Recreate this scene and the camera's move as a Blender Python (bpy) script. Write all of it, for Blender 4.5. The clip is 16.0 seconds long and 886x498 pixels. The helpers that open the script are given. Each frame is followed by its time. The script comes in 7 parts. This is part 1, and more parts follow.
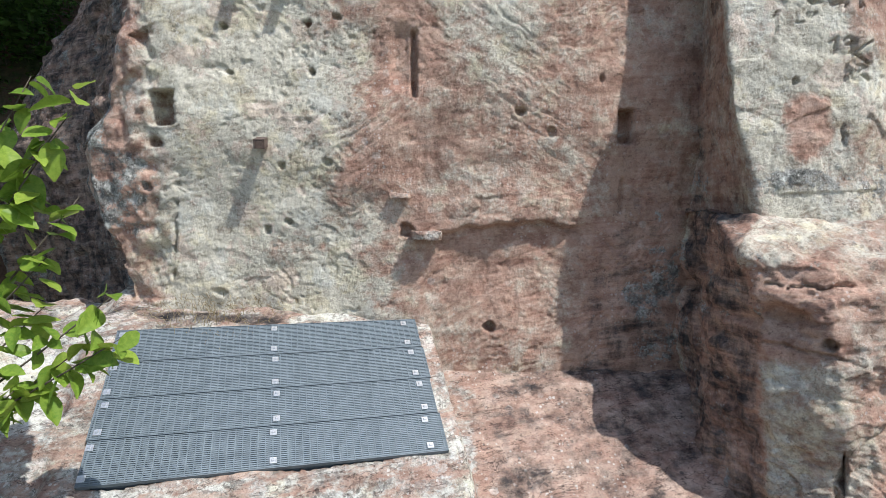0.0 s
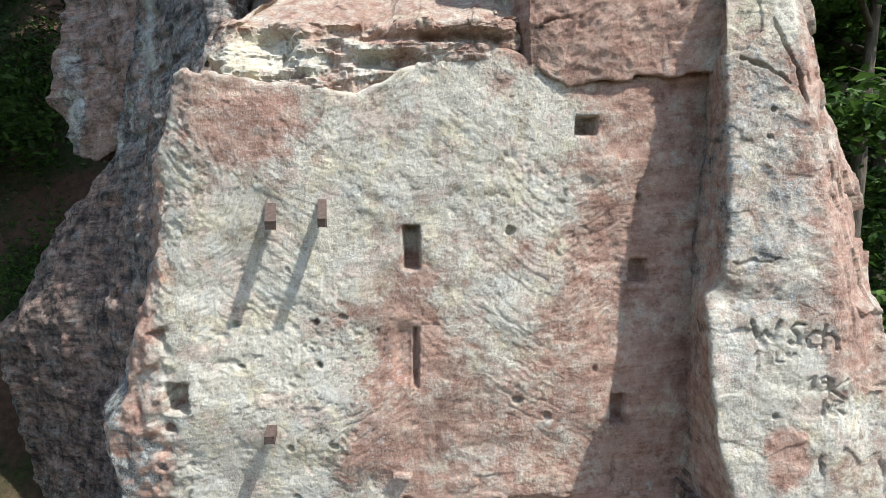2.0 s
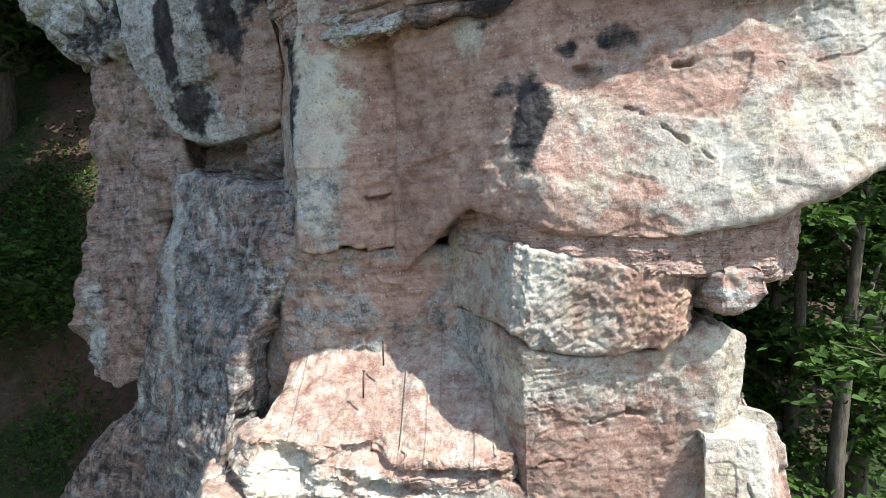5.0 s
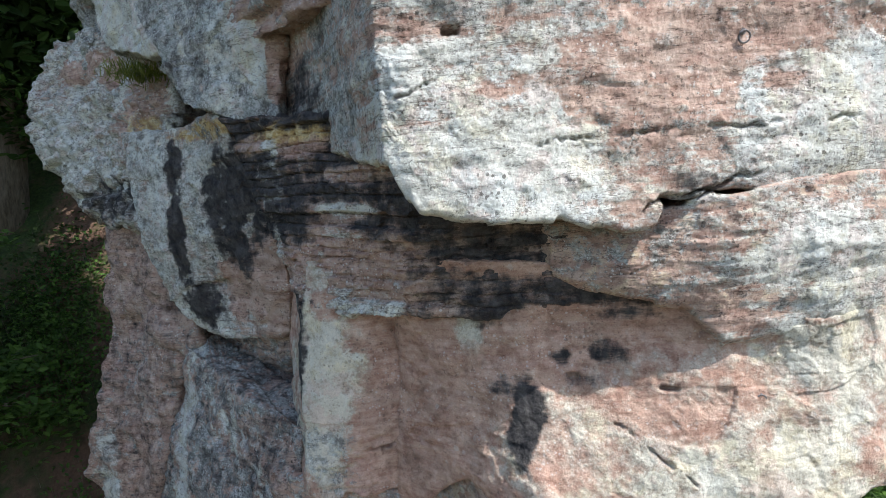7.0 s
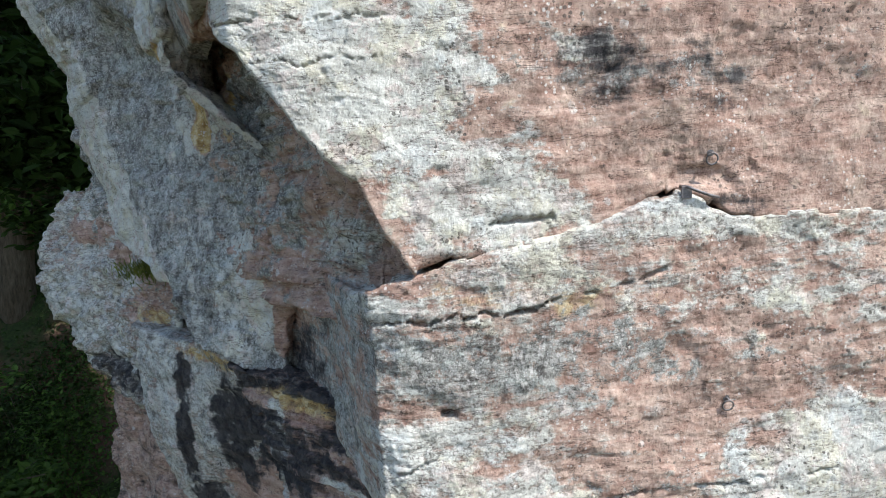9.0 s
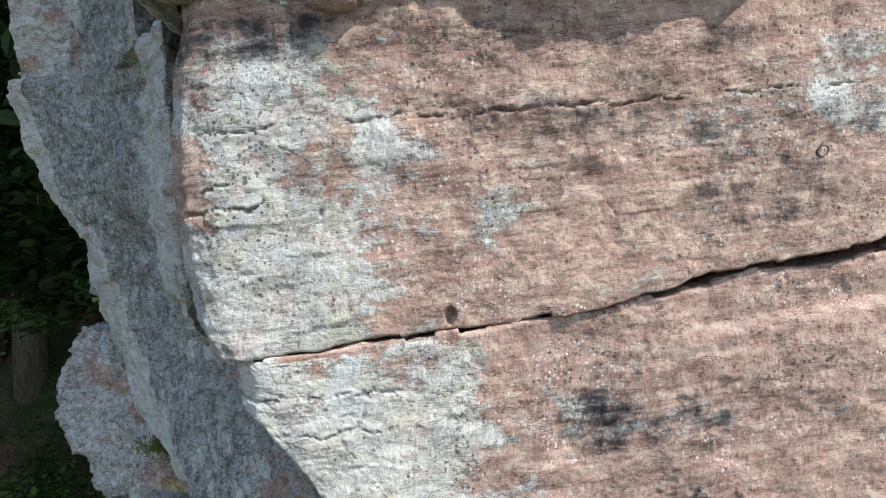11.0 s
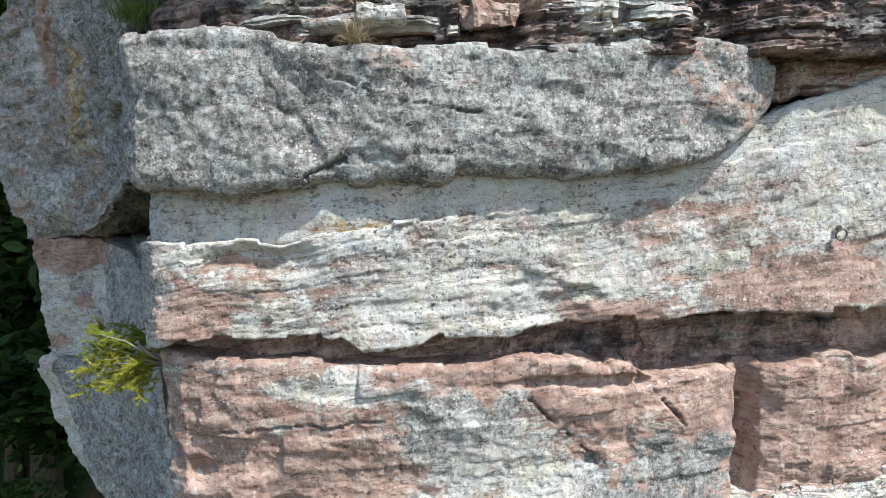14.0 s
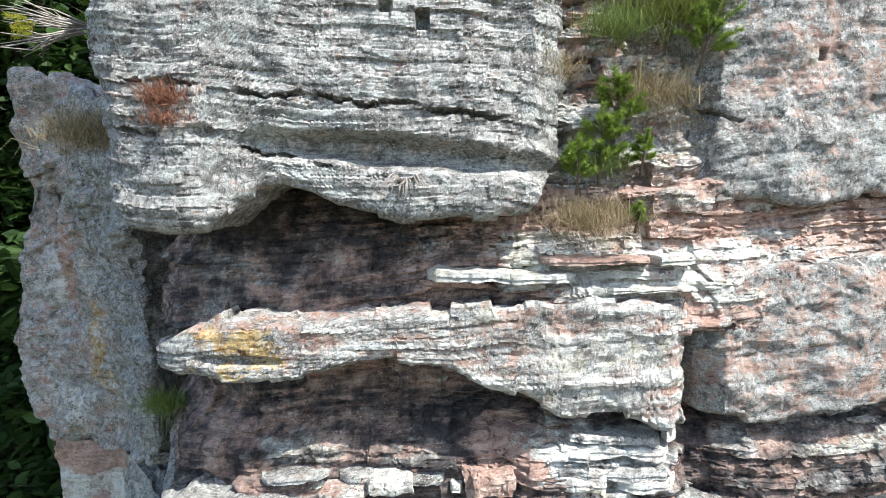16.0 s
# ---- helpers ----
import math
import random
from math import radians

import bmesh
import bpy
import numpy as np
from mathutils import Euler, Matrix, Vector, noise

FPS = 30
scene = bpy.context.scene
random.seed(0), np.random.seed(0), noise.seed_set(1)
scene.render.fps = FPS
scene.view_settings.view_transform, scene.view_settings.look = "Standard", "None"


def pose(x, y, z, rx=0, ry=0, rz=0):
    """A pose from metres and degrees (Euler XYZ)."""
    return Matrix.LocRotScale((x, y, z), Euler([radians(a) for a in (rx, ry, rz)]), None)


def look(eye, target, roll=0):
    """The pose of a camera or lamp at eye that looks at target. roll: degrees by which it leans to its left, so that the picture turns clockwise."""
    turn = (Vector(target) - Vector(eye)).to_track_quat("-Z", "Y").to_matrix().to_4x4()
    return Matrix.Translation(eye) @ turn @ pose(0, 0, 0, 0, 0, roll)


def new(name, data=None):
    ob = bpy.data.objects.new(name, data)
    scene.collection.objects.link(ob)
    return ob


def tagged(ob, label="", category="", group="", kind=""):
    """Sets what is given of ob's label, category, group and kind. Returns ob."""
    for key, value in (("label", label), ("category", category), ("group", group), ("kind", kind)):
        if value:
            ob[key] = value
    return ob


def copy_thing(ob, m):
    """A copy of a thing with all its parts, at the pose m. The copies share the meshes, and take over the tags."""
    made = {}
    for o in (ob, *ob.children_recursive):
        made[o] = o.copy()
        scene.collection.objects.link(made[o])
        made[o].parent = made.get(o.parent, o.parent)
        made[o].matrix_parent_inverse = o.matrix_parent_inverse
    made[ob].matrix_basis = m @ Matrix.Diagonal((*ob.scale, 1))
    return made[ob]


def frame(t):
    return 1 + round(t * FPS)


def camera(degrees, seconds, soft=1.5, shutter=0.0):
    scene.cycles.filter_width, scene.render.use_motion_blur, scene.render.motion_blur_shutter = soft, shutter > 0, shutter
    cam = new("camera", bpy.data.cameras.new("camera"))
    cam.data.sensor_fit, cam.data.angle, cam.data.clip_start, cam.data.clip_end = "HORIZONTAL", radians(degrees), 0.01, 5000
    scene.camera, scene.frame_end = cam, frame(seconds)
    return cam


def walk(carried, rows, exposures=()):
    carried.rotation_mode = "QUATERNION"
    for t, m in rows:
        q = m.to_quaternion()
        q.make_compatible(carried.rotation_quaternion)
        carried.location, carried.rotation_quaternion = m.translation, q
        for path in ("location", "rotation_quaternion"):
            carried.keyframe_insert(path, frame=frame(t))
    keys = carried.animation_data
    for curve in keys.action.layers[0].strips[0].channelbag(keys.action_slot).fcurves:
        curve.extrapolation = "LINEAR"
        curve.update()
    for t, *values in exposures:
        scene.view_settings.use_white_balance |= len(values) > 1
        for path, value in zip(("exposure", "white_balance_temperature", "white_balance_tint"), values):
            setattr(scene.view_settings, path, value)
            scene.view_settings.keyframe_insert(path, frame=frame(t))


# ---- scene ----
EXPOSURES = [(0.0, 0.48), (1.5, 0.68), (2.5, 0.8), (4.2, 1.1), (6.5, 0.98), (9.0, 0.84), (12.0, 0.7), (13.0, 0.66), (13.8, 0.75), (16.0, 1.17)]
cam = camera(74.0, 16.0, soft=0.5)
ROWS = [
    (0, -0.000, 0.000, 4.000, -6.00, -0.00, -0.00),
    (0.5, -0.015, -0.000, 4.608, -6.02, 0.05, 0.01),
    (1, -0.017, 0.009, 5.217, -6.02, 0.04, 0.03),
    (1.5, -0.004, 0.011, 5.825, -6.01, 0.01, 0.04),
    (2, -0.000, -0.004, 6.430, -5.99, 0.06, 0.02),
    (2.5, -0.007, -0.021, 7.028, -5.98, 0.11, 0.01),
    (3, -0.030, -0.040, 7.625, -5.97, 0.14, 0.03),
    (3.5, -0.042, -0.054, 8.223, -5.96, 0.19, 0.06),
    (4, -0.043, -0.070, 8.835, -5.98, 0.22, 0.03),
    (4.2, -0.039, -0.072, 9.085, -5.97, 0.22, 0.03),
    (6.3, 0.031, -0.068, 11.790, -6.03, 0.67, 0.09),
    (6.5, 0.032, -0.073, 12.056, -6.04, 0.72, 0.08),
    (7, 0.033, -0.082, 12.732, -6.06, 0.82, 0.05),
    (7.5, 0.019, -0.076, 13.425, -6.03, 0.90, 0.02),
    (8, 0.026, -0.066, 14.119, -6.02, 0.89, -0.02),
    (8.5, 0.040, -0.050, 14.834, -5.96, 0.89, -0.06),
    (9, 0.034, -0.050, 15.521, -5.89, 0.90, -0.10),
    (9.2, 0.027, -0.056, 15.788, -5.88, 0.91, -0.10),
    (11.3, -0.046, -0.152, 18.663, -6.01, 1.07, -0.06),
    (11.5, -0.052, -0.161, 18.951, -6.00, 1.07, -0.05),
    (12, -0.058, -0.184, 19.690, -5.99, 1.11, -0.02),
    (12.5, -0.071, -0.195, 20.447, -5.97, 1.17, -0.00),
    (13, -0.088, -0.212, 21.219, -6.00, 1.21, 0.03),
    (13.5, -0.095, -0.227, 21.996, -6.03, 1.25, 0.01),
    (14, -0.084, -0.237, 22.793, -6.00, 1.30, -0.00),
    (14.5, -0.078, -0.253, 23.608, -6.02, 1.35, -0.03),
    (15, -0.088, -0.270, 24.471, -6.00, 1.41, -0.05),
    (15.5, -0.086, -0.289, 25.359, -5.97, 1.50, 0.00),
    (16, -0.085, -0.293, 26.295, -5.92, 1.61, 0.11),
]
walk(cam, [(t, pose(x, y, z, 90 + pitch, roll, yaw)) for t, x, y, z, pitch, yaw, roll in ROWS], EXPOSURES)

# ---- light ----
SUN = Vector((1.25, -1.0, 2.45)).normalized()
world = bpy.data.worlds.new("sky")
world.use_nodes = True
scene.world = world
sky = world.node_tree.nodes.new("ShaderNodeTexSky")
sky.sky_type, sky.sun_disc = "NISHITA", False
sky.sun_elevation = math.asin(SUN.z)
sky.sun_rotation = math.atan2(SUN.x, SUN.y)
background = world.node_tree.nodes["Background"]
background.inputs["Strength"].default_value = 0.15
world.node_tree.links.new(sky.outputs["Color"], background.inputs["Color"])
sun_data = bpy.data.lights.new("sun", "SUN")
sun_data.energy, sun_data.angle, sun_data.color = 3.8, radians(0.6), (1.0, 0.98, 0.96)
sun = new("sun", sun_data)
sun.matrix_world = look(SUN * 60, (0, 0, 0))

# ---- materials ----
def material(name, rough=0.85, metal=0.0):
    m = bpy.data.materials.new(name)
    m.use_nodes = True
    b = m.node_tree.nodes["Principled BSDF"]
    b.inputs["Roughness"].default_value, b.inputs["Metallic"].default_value = rough, metal
    if "Specular IOR Level" in b.inputs and metal == 0:
        b.inputs["Specular IOR Level"].default_value = 0.25
    return m, m.node_tree, b


def n_noise(nt, scale, detail=6.0, rough=0.6, vec=None, distort=0.0):
    n = nt.nodes.new("ShaderNodeTexNoise")
    n.inputs["Scale"].default_value, n.inputs["Detail"].default_value = scale, detail
    n.inputs["Roughness"].default_value, n.inputs["Distortion"].default_value = rough, distort
    if vec is not None:
        nt.links.new(vec, n.inputs["Vector"])
    return n.outputs["Fac"]


def n_coord(nt, scale=(1, 1, 1)):
    c = nt.nodes.new("ShaderNodeTexCoord")
    m = nt.nodes.new("ShaderNodeMapping")
    m.inputs["Scale"].default_value = scale
    nt.links.new(c.outputs["Object"], m.inputs["Vector"])
    return m.outputs["Vector"]


def n_ramp(nt, fac, *stops):
    r = nt.nodes.new("ShaderNodeValToRGB")
    while len(r.color_ramp.elements) < len(stops):
        r.color_ramp.elements.new(0.5)
    for e, (p, c) in zip(r.color_ramp.elements, stops):
        e.position, e.color = p, (*c, 1) if not isinstance(c, (int, float)) else (c, c, c, 1)
    nt.links.new(fac, r.inputs["Fac"])
    return r.outputs["Color"]


def n_mix(nt, fac, a, b, blend="MIX"):
    m = nt.nodes.new("ShaderNodeMix")
    m.data_type, m.blend_type = "RGBA", blend
    for key, v in ((0, fac), (6, a), (7, b)):
        if isinstance(v, (int, float)):
            m.inputs[key].default_value = v
        elif isinstance(v, tuple):
            m.inputs[key].default_value = (*v, 1)
        else:
            nt.links.new(v, m.inputs[key])
    return m.outputs[2]


def n_math(nt, op, a, b=0.5, c=0.0):
    m = nt.nodes.new("ShaderNodeMath")
    m.operation = op
    for i, v in enumerate((a, b, c)):
        if isinstance(v, (int, float)):
            m.inputs[i].default_value = v
        else:
            nt.links.new(v, m.inputs[i])
    return m.outputs[0]


def n_edge(nt, weight, noise_fac, soft=0.12, reach=1.3):
    """A weight of 0 to 1 broken up by noise into patches with crisp, uneven edges."""
    shifted = n_math(nt, "MULTIPLY_ADD", n_math(nt, "SUBTRACT", noise_fac, 0.5), reach, weight)
    r = nt.nodes.new("ShaderNodeMapRange")
    r.interpolation_type = "SMOOTHSTEP"
    r.inputs["From Min"].default_value, r.inputs["From Max"].default_value = 0.5 - soft, 0.5 + soft
    nt.links.new(shifted, r.inputs["Value"])
    return r.outputs["Result"]


def n_bump(nt, b, *heights):
    last = None
    for h, strength, dist in heights:
        u = nt.nodes.new("ShaderNodeBump")
        u.inputs["Strength"].default_value, u.inputs["Distance"].default_value = strength, dist
        nt.links.new(h, u.inputs["Height"])
        if last is not None:
            nt.links.new(last, u.inputs["Normal"])
        last = u.outputs["Normal"]
    nt.links.new(last, b.inputs["Normal"])


def tilt(nt, scale):
    """Object coordinates turned by the dip of the beds."""
    c = nt.nodes.new("ShaderNodeTexCoord")
    turn = nt.nodes.new("ShaderNodeMapping")
    turn.inputs["Rotation"].default_value = (0, radians(5), 0)
    nt.links.new(c.outputs["Object"], turn.inputs["Vector"])
    m = nt.nodes.new("ShaderNodeMapping")
    m.inputs["Scale"].default_value = scale
    nt.links.new(turn.outputs["Vector"], m.inputs["Vector"])
    return m.outputs["Vector"]


def n_spots(nt, co, scale, shift, wobble, size, bias):
    """Round spots of uneven size, one here and there."""
    mp = nt.nodes.new("ShaderNodeMapping")
    mp.inputs["Location"].default_value = (shift, shift * 0.7, -shift)
    nt.links.new(co, mp.inputs["Vector"])
    vo = nt.nodes.new("ShaderNodeTexVoronoi")
    vo.inputs["Scale"].default_value = scale
    nt.links.new(mp.outputs["Vector"], vo.inputs["Vector"])
    rnd = nt.nodes.new("ShaderNodeSeparateColor")
    nt.links.new(vo.outputs["Color"], rnd.inputs["Color"])
    spot = n_math(nt, "LESS_THAN", n_math(nt, "MULTIPLY_ADD", wobble, 0.5, vo.outputs["Distance"]), n_math(nt, "MULTIPLY_ADD", rnd.outputs[0], size, bias))
    return spot, mp.outputs["Vector"]


def sandstone(name="sandstone", bedded=True):
    """Red sandstone with pale crust, grey lichen, black seepage and painted shade; the four weights come with the mesh.
    """
    m, nt, b = material(name, 0.92)
    co = n_coord(nt)
    big, mid, fine = n_noise(nt, 1.6, 8, 0.66, co), n_noise(nt, 7, 9, 0.70, co), n_noise(nt, 34, 6, 0.72, co)
    band = n_noise(nt, 2.2, 8, 0.65, tilt(nt, (0.6, 0.6, 8.0)), 0.35)
    grain = n_noise(nt, 80, 4, 0.75, co)
    at = nt.nodes.new("ShaderNodeAttribute")
    at.attribute_name = "tone"
    sep = nt.nodes.new("ShaderNodeSeparateColor")
    nt.links.new(at.outputs["Color"], sep.inputs["Color"])
    pale_w, ochre_w, dark_w, grey_w = sep.outputs[0], sep.outputs[1], sep.outputs[2], at.outputs["Alpha"]
    # the bare stone: dusty pink to brown, banded along the beds
    red = n_mix(nt, 0.4, n_ramp(nt, mid, (0.36, (0.25, 0.145, 0.11)), (0.50, (0.44, 0.295, 0.23)), (0.63, (0.56, 0.43, 0.355))),
                n_ramp(nt, band, (0.36, (0.23, 0.13, 0.10)), (0.5, (0.43, 0.285, 0.225)), (0.62, (0.57, 0.44, 0.36))))
    red = n_mix(nt, n_ramp(nt, n_noise(nt, 2.4, 8, 0.7, n_coord(nt, (1, 1, 1.5))), (0.50, 0.0), (0.58, 0.6)), red, n_ramp(nt, mid, (0.38, (0.21, 0.145, 0.115)), (0.60, (0.40, 0.295, 0.235))))
    red = n_mix(nt, n_ramp(nt, n_noise(nt, 3.7, 8, 0.7, n_coord(nt, (1, 1.2, 1.9))), (0.52, 0.0), (0.59, 0.5)), red, (0.58, 0.45, 0.36))
    ochre = n_ramp(nt, mid, (0.38, (0.30, 0.17, 0.06)), (0.52, (0.53, 0.38, 0.17)), (0.64, (0.66, 0.56, 0.36)))
    # the pale crust: cream, bluish and pinkish fields
    pale = n_mix(nt, 0.35, n_ramp(nt, mid, (0.36, (0.40, 0.385, 0.325)), (0.46, (0.555, 0.55, 0.49)), (0.60, (0.625, 0.625, 0.565))),
                 n_ramp(nt, fine, (0.38, (0.27, 0.26, 0.22)), (0.47, (0.56, 0.555, 0.50)), (0.64, (0.64, 0.64, 0.58))))
    pale = n_mix(nt, n_ramp(nt, n_noise(nt, 2.7, 8, 0.72, co), (0.52, 0.0), (0.57, 0.6)), pale, n_ramp(nt, mid, (0.40, (0.45, 0.41, 0.30)), (0.60, (0.68, 0.65, 0.49))))
    pale = n_mix(nt, n_ramp(nt, n_noise(nt, 3.3, 8, 0.72, n_coord(nt, (1, 1.3, 1.1))), (0.53, 0.0), (0.57, 0.6)), pale, n_ramp(nt, mid, (0.40, (0.44, 0.35, 0.31)), (0.60, (0.64, 0.54, 0.49))))
    pale = n_mix(nt, n_ramp(nt, n_noise(nt, 2.1, 7, 0.7, n_coord(nt, (1.2, 1, 1.0))), (0.55, 0.0), (0.60, 0.5)), pale, (0.56, 0.60, 0.59))
    grey = n_mix(nt, 0.45, n_ramp(nt, fine, (0.41, (0.10, 0.10, 0.09)), (0.50, (0.30, 0.295, 0.265)), (0.60, (0.50, 0.495, 0.45))),
                 n_ramp(nt, mid, (0.40, (0.13, 0.13, 0.12)), (0.58, (0.42, 0.42, 0.385))))
    grey = n_mix(nt, n_ramp(nt, n_noise(nt, 3.1, 8, 0.72, n_coord(nt, (1, 1, 1.3))), (0.51, 0.0), (0.55, 0.7)), grey, n_ramp(nt, fine, (0.40, (0.29, 0.31, 0.28)), (0.60, (0.50, 0.53, 0.49))))
    col = n_mix(nt, n_edge(nt, ochre_w, mid, 0.2), red, ochre)
    both = n_math(nt, "ADD", n_math(nt, "MULTIPLY", mid, 0.5), n_math(nt, "MULTIPLY", fine, 0.2))
    both = n_math(nt, "ADD", both, n_math(nt, "MULTIPLY", big, 0.3))
    if bedded:
        streak = n_noise(nt, 3.4, 9, 0.72, tilt(nt, (0.7, 0.7, 4.2)), 0.2)
        both = n_math(nt, "ADD", n_math(nt, "MULTIPLY", both, 0.6), n_math(nt, "MULTIPLY", streak, 0.4))
    else:
        pale = n_mix(nt, 1.0, pale, (1.02, 0.965, 0.885), "MULTIPLY")
        col = n_mix(nt, 1.0, col, (1.05, 0.98, 0.94), "MULTIPLY")
    worn = 1.0 if bedded else 0.55
    crusted = n_edge(nt, pale_w, both, 0.17 if bedded else 0.3, 3.6 if bedded else 2.8)
    col = n_mix(nt, crusted, col, pale)
    # where the crust breaks up, dark specks gather along its rim
    rim = n_math(nt, "MULTIPLY", crusted, n_math(nt, "SUBTRACT", 1.0, n_edge(nt, n_math(nt, "SUBTRACT", pale_w, 0.25), both, 0.17, 3.6)))
    speck = n_ramp(nt, n_noise(nt, 21, 6, 0.7, n_coord(nt, (1, 1, 1.3))), (0.51, 0.0), (0.55, 0.75 * worn))
    col = n_mix(nt, n_math(nt, "MULTIPLY", rim, speck), col, (0.17, 0.15, 0.13))
    grey_n = n_math(nt, "ADD", n_math(nt, "MULTIPLY", n_noise(nt, 5, 9, 0.74, n_coord(nt, (1, 1, 1.2))), 0.75), n_math(nt, "MULTIPLY", fine, 0.25))
    lichen = n_edge(nt, grey_w, grey_n, 0.14, 3.2)
    grey = n_mix(nt, n_ramp(nt, n_noise(nt, 6.5, 8, 0.74, n_coord(nt, (1.2, 1.2, 0.9))), (0.44, 0.6), (0.475, 0.0)), grey, (0.09, 0.08, 0.072))
    grey = n_mix(nt, n_ramp(nt, n_noise(nt, 10.5, 8, 0.74, n_coord(nt, (1.1, 1.1, 0.8))), (0.545, 0.0), (0.575, 0.6)), grey, (0.58, 0.555, 0.515))
    col = n_mix(nt, lichen, col, grey)
    # crusted grains on the grey lichen
    crust, _ = n_spots(nt, co, 52, 1.0, 0.0, 0.75, -0.3)
    near = n_ramp(nt, n_noise(nt, 2.4, 6, 0.7, n_coord(nt, (1, 1, 1.4))), (0.45, 0.0), (0.54, 1.0))
    near = n_math(nt, "MULTIPLY", near, n_math(nt, "MULTIPLY_ADD", lichen, 0.7, 0.05))
    col = n_mix(nt, n_math(nt, "MULTIPLY", crust, near), col, (0.66, 0.65, 0.61))
    # round lichen spots of three kinds
    for scale, least, tint, share, shift in ((11.0, 0.54, (0.66, 0.65, 0.60), 0.55, 0.0), (31.0, 0.50, (0.68, 0.65, 0.60), 0.75, 3.0), (24.0, 0.51, (0.08, 0.07, 0.062), 0.75, 7.0)):
        spot, vec = n_spots(nt, co, scale, shift, n_math(nt, "MULTIPLY_ADD", mid, 1.2, n_math(nt, "SUBTRACT", fine, 0.6)), 0.6, 0.05)
        field = n_ramp(nt, n_noise(nt, 1.2, 6, 0.65, vec), (least, 0.0), (least + 0.07, 1.0))
        col = n_mix(nt, n_math(nt, "MULTIPLY", n_math(nt, "MULTIPLY", spot, field), share * worn), col, tint)
    # the dark weight: black seepage, and shade painted into recesses and flanks
    seep_shade = n_math(nt, "ADD", n_math(nt, "MULTIPLY", n_noise(nt, 3.0, 8, 0.7, n_coord(nt, (1.8, 1.8, 0.9))), 0.5), n_math(nt, "MULTIPLY", n_noise(nt, 3.0, 8, 0.7, tilt(nt, (0.7, 0.7, 3.5))), 0.5))
    col = n_mix(nt, n_edge(nt, dark_w, seep_shade, 0.3, 2.8), col, n_ramp(nt, mid, (0.38, (0.018, 0.018, 0.02)), (0.62, (0.085, 0.078, 0.075))))
    pits = n_ramp(nt, n_noise(nt, 20, 5, 0.65, co), (0.34, 0.15), (0.40, 1.0))
    col = n_mix(nt, 0.6 * worn, col, pits, "MULTIPLY")
    if bedded:
        # hair joints along the bedding and a few across it
        for scale, stretch, width, least in ((2.6, (0.55, 0.55, 5.0), 0.011, 0.46), (4.6, (0.5, 0.5, 5.5), 0.010, 0.51), (1.5, (1.0, 1.0, 1.6), 0.0045, 0.5)):
            line = n_math(nt, "ABSOLUTE", n_math(nt, "SUBTRACT", n_noise(nt, scale, 5, 0.6, tilt(nt, stretch), 0.1), 0.5))
            line = n_ramp(nt, line, (0.0, 1.0), (width, 0.0))
            there = n_ramp(nt, n_noise(nt, 1.3 * scale, 4, 0.6, n_coord(nt, (0.8, 0.8, 1.5))), (least, 0.0), (least + 0.07, 0.85))
            col = n_mix(nt, n_math(nt, "MULTIPLY", line, there), col, (0.055, 0.035, 0.03))
    col = n_mix(nt, 0.75, col, n_ramp(nt, grain, (0.36, 0.7), (0.47, 1.0), (0.62, 1.08)), "MULTIPLY")
    col = n_mix(nt, 0.45, col, n_ramp(nt, big, (0.36, 0.6), (0.6, 1.0)), "MULTIPLY")
    nt.links.new(col, b.inputs["Base Color"])
    n_bump(nt, b, (band, 0.1, 0.015), (mid, 0.8, 0.04), (crusted, 0.35, 0.006), (fine, 0.7, 0.015), (grain, 0.25, 0.003))
    return m


STONE = sandstone()
HEWN = sandstone("hewn_sandstone", False)

# ---- numbers: noise, curves ----
def lattice(ix, iy, iz, seed):
    h = (ix.astype(np.int64) * 374761393 + iy.astype(np.int64) * 668265263 + iz.astype(np.int64) * 2147483647 + seed * 144665) & 0xFFFFFFFF
    h = ((h ^ (h >> 13)) * 1274126177) & 0xFFFFFFFF
    return ((h ^ (h >> 16)) & 0xFFFF) / 32767.5 - 1.0


def vnoise(x, y, z, seed=0):
    """Smooth value noise, -1 to 1, for arrays."""
    x, y, z = np.broadcast_arrays(x, y, z)
    ix, iy, iz = np.floor(x), np.floor(y), np.floor(z)
    fx, fy, fz = x - ix, y - iy, z - iz
    fx, fy, fz = (f * f * f * (f * (f * 6 - 15) + 10) for f in (fx, fy, fz))
    out = 0.0
    for a in (0, 1):
        for b in (0, 1):
            for c in (0, 1):
                out = out + (fx if a else 1 - fx) * (fy if b else 1 - fy) * (fz if c else 1 - fz) * lattice(ix + a, iy + b, iz + c, seed)
    return out


def fbm(x, y, z, octaves=4, seed=0, gain=0.5):
    total, amp = 0.0, 1.0
    for i in range(octaves):
        total = total + amp * vnoise(x * 2.03 ** i + 7.3 * i, y * 2.03 ** i - 3.1 * i, z * 2.03 ** i + 1.7 * i, seed + i)
        amp *= gain
    return total


